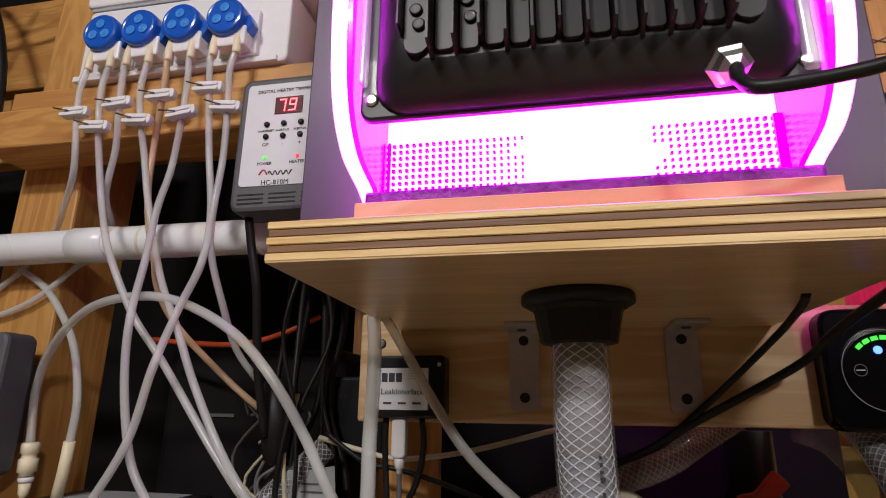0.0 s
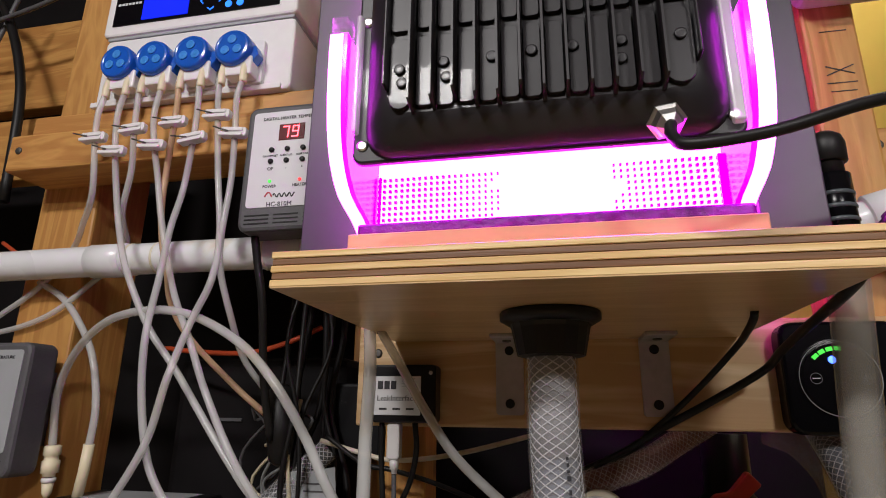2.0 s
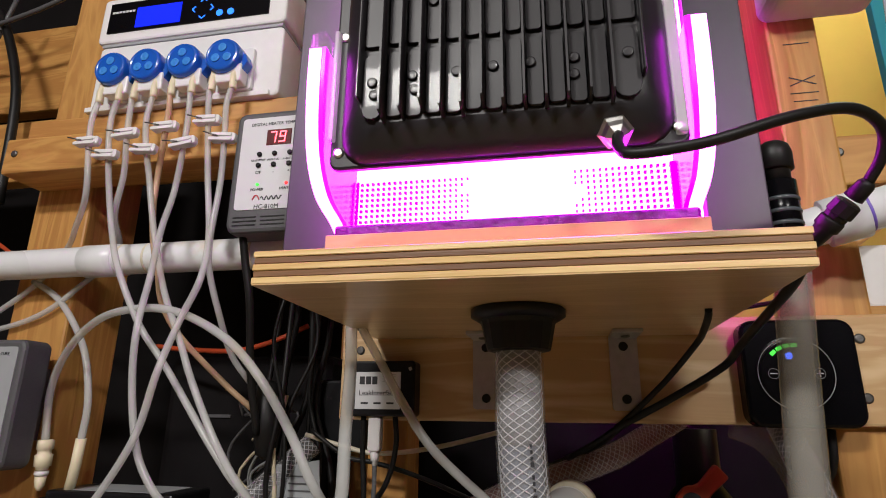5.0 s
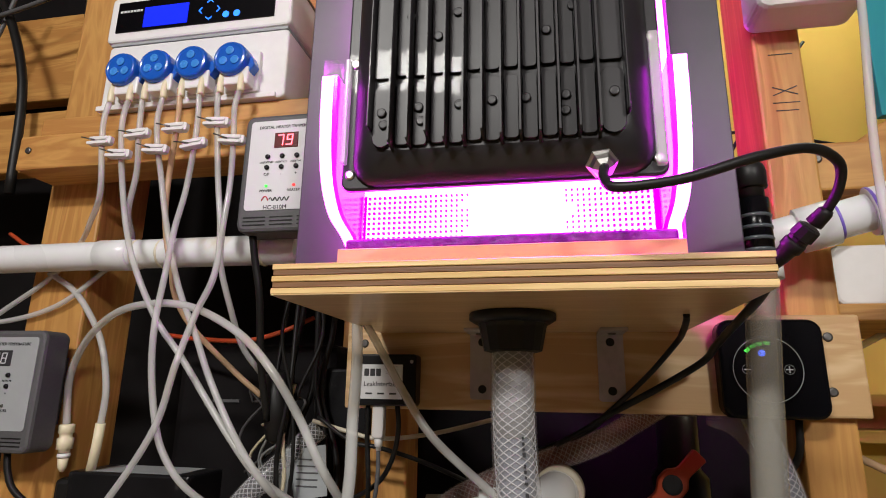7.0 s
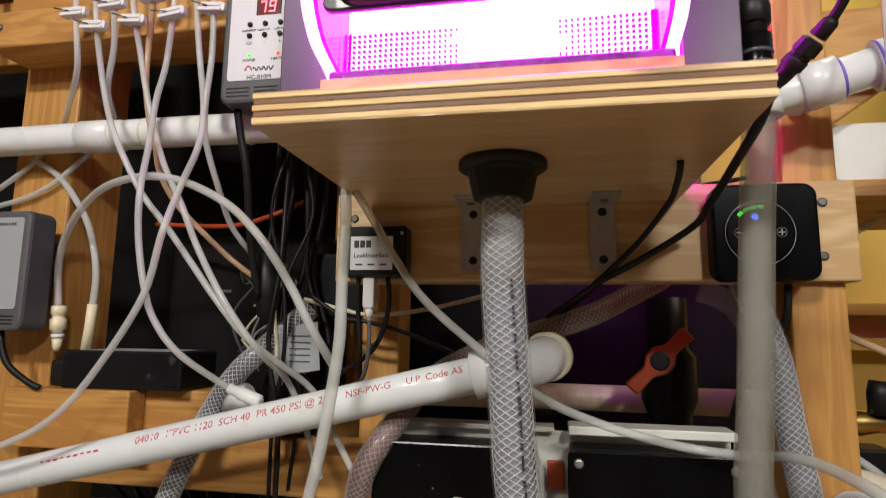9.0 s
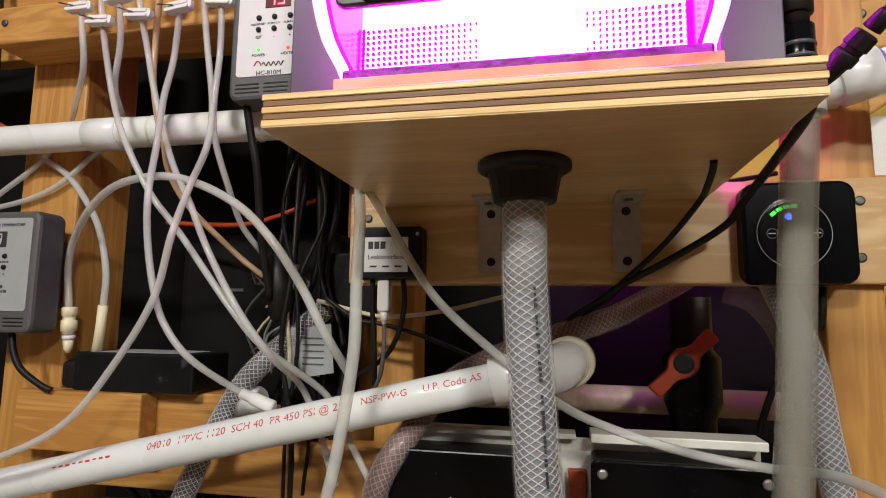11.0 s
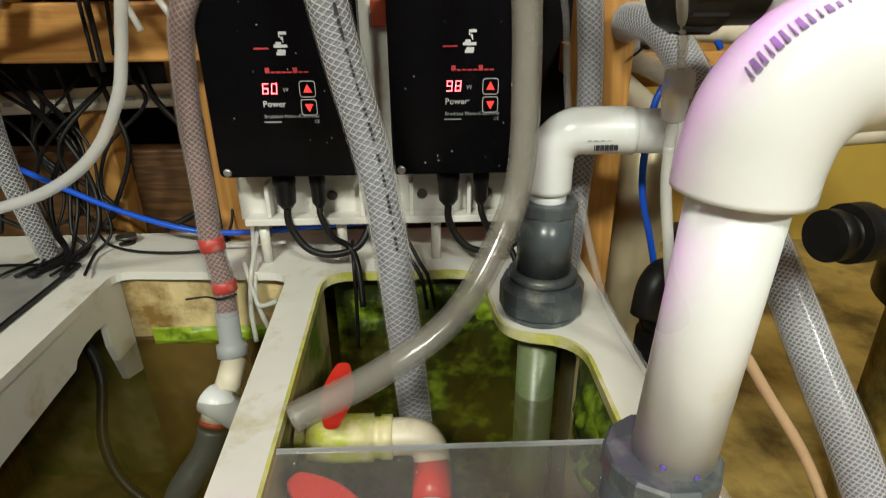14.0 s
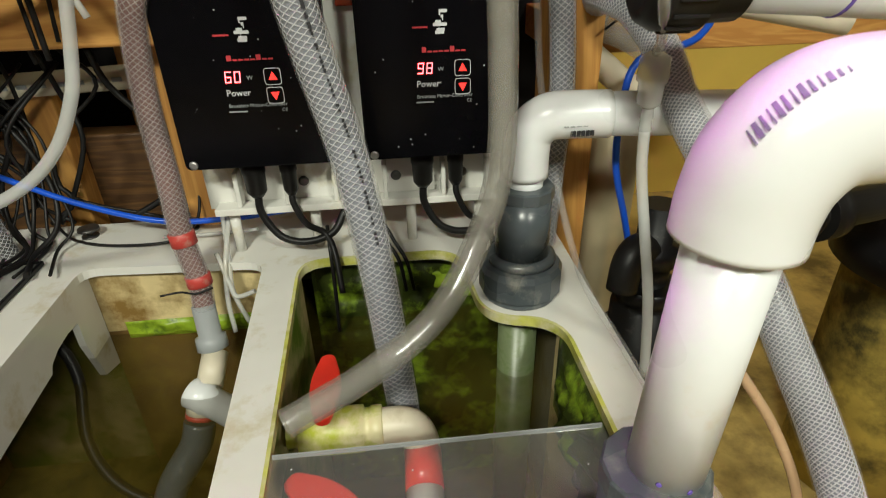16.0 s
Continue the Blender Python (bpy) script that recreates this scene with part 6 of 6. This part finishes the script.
for pts, r, m, lab in (([(0.342, 0.57, 0.70), (0.40, 0.57, 0.685), (0.48, 0.55, 0.68), (0.6, 0.5, 0.66)], 0.017, PVC_OLD, "aged white pipe sloping away from the post"),
                       ([(0.345, 0.56, 0.655), (0.40, 0.56, 0.63), (0.46, 0.55, 0.58), (0.50, 0.53, 0.50), (0.50, 0.5, 0.40)], 0.013, SMOKE_HOSE, "smoky hose drooping behind the sump"),
                       ([(0.35, 0.58, 0.62), (0.42, 0.58, 0.57), (0.50, 0.58, 0.55), (0.7, 0.58, 0.56)], 0.016, PVC_OLD, "aged white pipe low behind the sump")):
    solo("rear_pipe", sweep(smooth(pts), r, 20), m, lab, "pipe", "rear pipes")
for pts in ([(0.36, 0.66, 0.86), (0.42, 0.66, 0.83), (0.52, 0.64, 0.78)], [(0.34, 0.64, 0.74), (0.40, 0.62, 0.70), (0.46, 0.60, 0.64)], [(0.38, 0.75, 0.93), (0.46, 0.74, 0.97), (0.56, 0.72, 1.03)]):
    tube(pts, 0.0045, SILICONE_TAN if pts[0][0] == 0.36 else SILICONE, "cream tube behind the post", "rear tubes")
solo("steel_column", lathe((0.400, 0.60, 0.0), (0, 0, 1), [(0, 0.036), (0.56, 0.036), (0.565, 0.030)], 30), mat("brushed_column", (0.46, 0.40, 0.26), 0.35, 0.4, var=0.2, scale=20), "tall beige cylinder standing behind the sump", "canister")
bp = thing("canister_pump", "black canister pump with ribbed sides behind the sump", "pump", "", (0.38, 0.43, 0.0))
stick("body", lathe((0.385, 0.42, 0.0), (0, 0, 1), [(0, 0.045), (0.30, 0.045), (0.31, 0.052), (0.33, 0.052), (0.34, 0.036), (0.375, 0.036), (0.377, 0.030), (0.385, 0.030), (0.387, 0.034), (0.405, 0.034), (0.407, 0.022), (0.43, 0.022), (0.432, 0.027), (0.452, 0.027), (0.455, 0.019), (0.50, 0.019)], 26), BLACK, bp)
stick("outlet", sweep(smooth([(0.385, 0.42, 0.44), (0.36, 0.40, 0.46), (0.345, 0.39, 0.45), (0.34, 0.385, 0.42)], 5), 0.016, 16), RUBBER, bp)
sk = thing("skimmer_base", "large black round pump housing beside the sump", "pump", "", (0.66, 0.35, 0.0))
stick("stand", lathe((0.80, 0.46, 0.0), (0, 0, 1), [(0, 0.100), (0.30, 0.104), (0.355, 0.104), (0.358, 0.09)], 34), MUD, sk, "brown bucket under the housing")
stick("body", lathe((0.80, 0.46, 0.3585), (0, 0, 1), [(0, 0.11), (0.01, 0.128), (0.05, 0.128), (0.055, 0.12), (0.13, 0.115), (0.15, 0.09)], 34), BLACK, sk)
stick("union", lathe((0.424, 0.285, 0.548), (1, 0.25, -0.03), [(0, 0.014), (0.001, 0.0205), (0.012, 0.0205), (0.013, 0.017), (0.020, 0.017), (0.021, 0.024), (0.024, 0.0225), (0.027, 0.024), (0.030, 0.0225), (0.033, 0.024), (0.040, 0.024), (0.042, 0.017), (0.10, 0.017), (0.42, 0.017)], 28), RUBBER, sk)
solo("white_jug", lathe((0.47, 0.20, 0.0), (0, 0, 1), [(0, 0.05), (0.16, 0.055), (0.20, 0.05), (0.235, 0.03), (0.24, 0.028), (0.27, 0.028)], 28), SILICONE, "cloudy plastic jug standing on the floor", "jug")
for pts in ([(0.335, 0.50, 0.66), (0.35, 0.49, 0.672), (0.375, 0.47, 0.668), (0.39, 0.46, 0.655)], [(0.46, 0.40, 0.60), (0.50, 0.40, 0.63), (0.55, 0.42, 0.64)]):
    solo("thin_wire", sweep(smooth(pts), 0.0014, 6), RUBBER, "thin black wire behind the sump", "wire", "wires")

# ---- right background ----
wbx = thing("junction_box", "white rounded plastic box on the post", "box", "", (0.335, 0.48, 1.288))
stick("case", plate(rounded(0.284, 0.388, 1.288, 1.42, 0.012), "y", 0.46, 0.5118, 0.006), ABS_WHITE, wbx)
stick("cover", plate(rounded(0.290, 0.382, 1.296, 1.414, 0.010), "y", 0.457, 0.4598, 0.001), ABS_WHITE, wbx)
screw((0.336, 0.4568, 1.305), (0, -1, 0), 0.003, wbx)

solo("diagonal_brace", moved(box(-0.30, 0.30, -0.019, 0.019, -0.04, 0.04, 0.003), pose(0.60, 0.62, 1.27, 0, -35, 0)), PINE_X, "pine brace rising across the rack", "brace", LUMBER)
solo("teal_board", box(0.665, 1.2, 0.98, 1.0, 1.40, 2.4, 0.002), TEAL, "teal painted board hanging behind the rack", "board")
for z, h in ((1.005, 0.028), (0.925, 0.028)):
    solo("wall_batten", box(0.36, 1.6, 1.40, 1.499, z - 0.12, z - 0.12 + h, 0.002), YELLOW_WALL, "yellow painted wall ledge", "ledge", "wall ledges")
solo("white_bucket", plate(rounded(0.385, 0.60, 1.005, 1.075, 0.012), "y", 0.62, 0.80, 0.004), ABS_WHITE, "white plastic box on the rail", "box")
solo("box_shelf", box(0.36, 0.66, 0.60, 0.82, 0.985, 1.0045, 0.002), PINE_X, "pine board under the white box", "shelf")
for pts in ([(0.19, 0.7, 1.25), (0.28, 0.75, 1.28), (0.40, 0.8, 1.30), (0.55, 0.85, 1.29), (0.8, 0.9, 1.30)], [(0.22, 0.7, 1.08), (0.27, 0.7, 1.15), (0.36, 0.7, 1.30), (0.45, 0.75, 1.42)], [(0.18, 0.62, 0.99), (0.23, 0.6, 1.0), (0.29, 0.6, 1.01)]):
    solo("wall_wire", sweep(smooth(pts), 0.0026, 6), RUBBER, "dark wire strung behind the rack", "wire", "wires")
solo("green_strip", box(0.226, 0.238, 0.585, 0.589, 0.965, 1.05, 0.0005), mat("green_plastic", (0.10, 0.45, 0.03), 0.4, var=0.1), "bright green plastic strip behind the shelf", "strip")
for i, (x, z, w) in enumerate(((0.318, 1.262, 0.024), (0.318, 1.205, 0.026), (0.318, 1.196, 0.022))):
    solo("pencil_mark", box(x - w / 2, x + w / 2, 0.5113, 0.5119, z, z + 0.0008), DARK_INK, "pencil line on the post", "mark", "pencil marks")
for s in (-1, 1):
    solo("pencil_mark", moved(box(-0.013, 0.013, -0.0003, 0.0003, -0.0005, 0.0005), pose(0.318, 0.5116, 1.219, 0, s * 22, 0)), DARK_INK, "pencil cross on the post", "mark", "pencil marks")

# ---- left background ----
block = thing("support_block", "short pine block carrying the black adapter", "block", "", (-0.46, 0.55, 0.70))
stick("upper", box(-0.549, -0.386, 0.507, 0.5345, 0.700, 0.7655, 0.002), PINE_X, block)
stick("lower", box(-0.516, -0.30, 0.5348, 0.60, 0.7155, 0.7655, 0.002), PINE_X, block)
solo("shelf_board", box(-0.385, -0.20, 0.545, 0.63, 0.722, 0.742, 0.002), PINE_X, "pine board beside the adapter", "board", LUMBER)
ada = thing("power_adapter", "black power adapter brick lying on a pine block", "adapter", "", (-0.405, 0.54, 0.766))
stick("case", box(-0.484, -0.330, 0.515, 0.585, 0.7657, 0.809, 0.003), BLACK, ada)
stick("label", box(-0.462, -0.350, 0.522, 0.578, 0.8088, 0.8094), PANEL_DIM, ada, "grey label")
stick("plug", box(-0.515, -0.486, 0.53, 0.565, 0.7657, 0.798, 0.006), RUBBER, ada)
for x0, x1, y, z0, z1, m, lab in ((-1.3, -0.62, 0.66, 1.25, 1.36, PINE_X, "pine board behind the rack"), (-1.3, -0.60, 0.72, 1.42, 1.60, PINE_X, "pine board high behind the rack"), (-1.3, -0.10, 0.74, 1.48, 1.60, PINE_X, "long pine board behind the dosing computer")):
    solo("rear_board", box(x0, x1, y, y + 0.03, z0, z1, 0.003), m, lab, "board", LUMBER)
solo("rear_stud", box(-0.245, -0.20, 0.74, 0.80, 0.0, 1.48, 0.003), PINE_Z, "pine stud in the dark behind the tubes", "post", LUMBER)
solo("rear_stud", box(-0.70, -0.62, 0.60, 0.64, 0.0, 0.62, 0.003), PINE_Z, "pine stud low behind the sump", "post", LUMBER)
solo("rear_stud", box(-0.34, -0.30, 0.66, 0.70, 0.0, 0.60, 0.003), PINE_Z, "pine stud low behind the sump", "post", LUMBER)
solo("rear_stud", box(-0.145, -0.085, 0.585, 0.60, 0.40, 0.655, 0.003), PINE_Z, "pine stud low behind the sump", "post", LUMBER)
solo("floor_board", box(-1.2, 0.25, 0.70, 0.74, 0.36, 0.52, 0.003), DARK_PINE, "dark pine board low behind the sump", "board", LUMBER)
lp = thing("low_pipe", "dusty white pipe with faded printing behind the sump", "pipe", "", (-0.3, 0.66, 0.57))
stick("tube", sweep([Vector((-1.2, 0.655, 0.565)), Vector((-0.10, 0.655, 0.607))], 0.0145, 22), PVC_OLD, lp)
for k in range(16):
    stick("print_bar", box(-0.50 + k * 0.022, -0.488 + k * 0.022, 0.6398, 0.6408, 0.590 + k * 0.00084, 0.595 + k * 0.00084), PANEL_DIM, lp)
vessel = thing("black_tank", "black plastic vessel in the dark behind the tubes", "tank", "", (-0.37, 0.72, 0.66))
# Darker than the other black plastic: the shade here is in its colour.
stick("body", box(-0.46, -0.22, 0.66, 0.85, 0.742, 0.965, 0.012), SHADE_BLACK, vessel)
stick("vent_slot", box(-0.40, -0.36, 0.6575, 0.66, 0.885, 0.889), CASE_GREY, vessel)
solo("black_box", box(-0.215, -0.155, 0.60, 0.70, 0.85, 0.93, 0.004), BLACK, "black box under the pipe", "box")
rnd = random.Random(11)
for k in range(9):
    x, y = -0.232 + rnd.uniform(-0.03, 0.035), 0.545 + rnd.uniform(-0.02, 0.05)
    z0, z1 = 1.06 + rnd.uniform(-0.02, 0.02), rnd.uniform(0.62, 0.75)
    pts = [(x, y, z0)] + [(x + rnd.uniform(-0.014, 0.014), y + rnd.uniform(-0.01, 0.01), z0 + (z1 - z0) * j / 5) for j in range(1, 6)]
    solo("bundled_cable", sweep(smooth(pts, 5), rnd.choice((0.0022, 0.003, 0.0038)), 8), RUBBER, "black cable in a hanging bundle", "cable", "cable bundle")
conn = thing("inline_connector", "black cable connector in the hanging bundle", "connector", "", (-0.245, 0.53, 0.86))
stick("body", lathe((-0.243, 0.53, 0.925), (0.05, 0.05, -1), [(0, 0.005), (0.005, 0.013), (0.05, 0.015), (0.075, 0.012), (0.08, 0.005)], 16), RUBBER, conn)
for pts in ([(-0.44, 0.60, 0.972), (-0.38, 0.58, 0.965), (-0.31, 0.57, 0.962), (-0.26, 0.565, 0.972), (-0.22, 0.57, 0.99)], [(-0.75, 0.62, 1.13), (-0.68, 0.60, 1.10), (-0.60, 0.605, 1.09)]):
    solo("extension_cable", sweep(smooth(pts), 0.0030, 8), ORANGE, "orange extension cord behind the tubes", "cable", "extension cables")
for k in range(7):
    x, z = -0.27 + rnd.uniform(-0.02, 0.03), 0.90 + rnd.uniform(-0.04, 0.02)
    pts = [(x, 0.56, z), (x + rnd.uniform(0.0, 0.03), 0.55, z + rnd.uniform(-0.03, 0.02)), (x + rnd.uniform(-0.02, 0.04), 0.56, z - 0.04), (x + rnd.uniform(-0.01, 0.05), 0.57, z - rnd.uniform(0.06, 0.1))]
    solo("tangled_wire", sweep(smooth(pts, 5), 0.0017, 6), (CASE_GREY, PANEL_DIM, CREAM)[k % 3], "thin grey wire in a tangle", "wire", "tangled wires")
for pts, m in (([(-0.19, 0.53, 0.875), (-0.15, 0.53, 0.85), (-0.12, 0.53, 0.845), (-0.07, 0.54, 0.83), (0.0, 0.56, 0.80)], RUBBER), ([(-0.20, 0.54, 0.87), (-0.16, 0.54, 0.86), (-0.12, 0.54, 0.853), (-0.06, 0.55, 0.86), (0.02, 0.56, 0.88)], PVC_OLD), ([(-0.225, 0.54, 0.91), (-0.23, 0.53, 0.86), (-0.225, 0.53, 0.81), (-0.23, 0.53, 0.78)], CREAM)):
    solo("loose_wire", sweep(smooth(pts), 0.0024, 8), m, "loose wire strung behind the beam", "wire", "wires")
tag = thing("warning_tag", "white printed tag wrapped round a cord", "tag", "", (-0.21, 0.54, 0.80))
stick("sheet", plate([(-0.226, 0.838), (-0.183, 0.845), (-0.178, 0.792), (-0.222, 0.785)], "y", 0.540, 0.5406), PANEL_DIM, tag)
for k in range(5):
    stick("print_bar", box(-0.215, -0.190, 0.5393, 0.5399, 0.828 - k * 0.007, 0.8295 - k * 0.007), CASE_GREY, tag)
solo("grey_rod", lathe((-0.228, 0.538, 0.775), (0.05, 0, 1), [(0, 0.0075), (0.065, 0.0075)], 16), PANEL_DIM, "grey plastic rod hanging behind the pipe", "rod")
solo("pipe_plug", lathe((-0.285, 0.53, 0.757), (0.9, -0.1, 0.2), [(0, 0.006), (0.003, 0.014), (0.03, 0.014), (0.034, 0.011)], 20), PVC, "white pipe cap behind the hose", "cap")
solo("tube_joiner", lathe((-0.243, 0.468, 0.777), (0.9, -0.05, -0.3), [(0, 0.0052), (0.012, 0.0052), (0.013, 0.0065), (0.036, 0.0065), (0.038, 0.004)], 16), ABS_WHITE, "white tube joiner resting on the pipe", "joiner")
for k in range(12):
    x = -0.52 + k * 0.035 + rnd.uniform(-0.01, 0.01)
    pts = [(x, 0.60, 0.648), (x + rnd.uniform(-0.02, 0.02), 0.628, 0.60), (x + rnd.uniform(-0.05, 0.05), 0.622, 0.54), (x + rnd.uniform(-0.06, 0.06), 0.615, 0.47), (x + rnd.uniform(-0.06, 0.06), 0.605, 0.436)]
    solo("hanging_cable", sweep(smooth(pts, 5), rnd.choice((0.0024, 0.0032, 0.004)), 8), RUBBER, "black cord hanging over the low pipe", "cable", "hanging cables")
for k in range(9):
    x = -0.36 + k * 0.008 + rnd.uniform(-0.012, 0.012)
    u = rnd.uniform(-0.02, 0.02)
    pts = [(x + rnd.uniform(-0.09, 0.09), 0.62, 0.63), (x + u, 0.60 + rnd.uniform(-0.02, 0.01), 0.56), (x + rnd.uniform(-0.02, 0.02), 0.58, 0.50), (x + 0.01 + rnd.uniform(-0.015, 0.015), 0.555, 0.455), (x + 0.012 + u, 0.53 + rnd.uniform(-0.02, 0.02), 0.4365), (x + 0.02 - u, 0.47, 0.4385)]
    solo("rim_cable", sweep(smooth(pts, 6), rnd.choice((0.0018, 0.0024, 0.0032)), 8), RUBBER, "black cable lying over the sump rim", "cable", "rim cables")
solo("rim_cable", sweep(smooth([(-0.33, 0.60, 0.50), (-0.30, 0.58, 0.44), (-0.26, 0.55, 0.434), (-0.20, 0.535, 0.434), (-0.15, 0.54, 0.436), (-0.13, 0.57, 0.45), (-0.13, 0.60, 0.49)]), 0.0018, 8), RUBBER, "thin black cord lying on the sump rim", "cable", "rim cables")
solo("foil_bag", moved(box(-0.012, 0.012, -0.004, 0.004, -0.03, 0.03, 0.003), pose(-0.385, 0.53, 0.60, 10, 28, 20)), mat("clear_film", (0.6, 0.6, 0.58), 0.15, var=0.3, scale=90, bump=0.9, alpha=0.8), "crumpled clear plastic packet", "packet")
for pts in ([(-0.70, 0.63, 1.62), (-0.68, 0.62, 1.50), (-0.675, 0.62, 1.36), (-0.66, 0.62, 1.27), (-0.66, 0.62, 1.10)], [(-0.69, 0.63, 1.62), (-0.67, 0.62, 1.48), (-0.655, 0.62, 1.30), (-0.65, 0.62, 1.05)], [(-0.95, 0.65, 1.62), (-0.88, 0.64, 1.56), (-0.80, 0.63, 1.40), (-0.78, 0.63, 1.2)]):
    solo("upper_cable", sweep(smooth(pts), 0.0075, 10), RUBBER, "black cord hanging behind the post", "cable", "upper cables")
for pts in ([(-1.1, 0.64, 1.55), (-0.95, 0.63, 1.53), (-0.80, 0.62, 1.545), (-0.70, 0.62, 1.58)], [(-1.1, 0.65, 1.42), (-0.98, 0.645, 1.40), (-0.9, 0.64, 1.47), (-0.86, 0.64, 1.6)]):
    solo("upper_cable", sweep(smooth(pts), 0.004, 8), CASE_GREY, "grey cord looped behind the rack", "cable", "upper cables")
solo("ledge_knob", lathe((-0.190, 0.50, 1.262), (0, -1, 0), [(0, 0.020), (0.012, 0.020), (0.016, 0.015), (0.017, 0.005)], 24), BLACK_GLOSS, "black round fitting standing on the ledge", "fitting")
solo("bracket_box", box(-0.44, -0.26, 0.52, 0.60, 1.4025, 1.45, 0.004), BLACK, "black power strip lying on the dosing computer", "power strip")
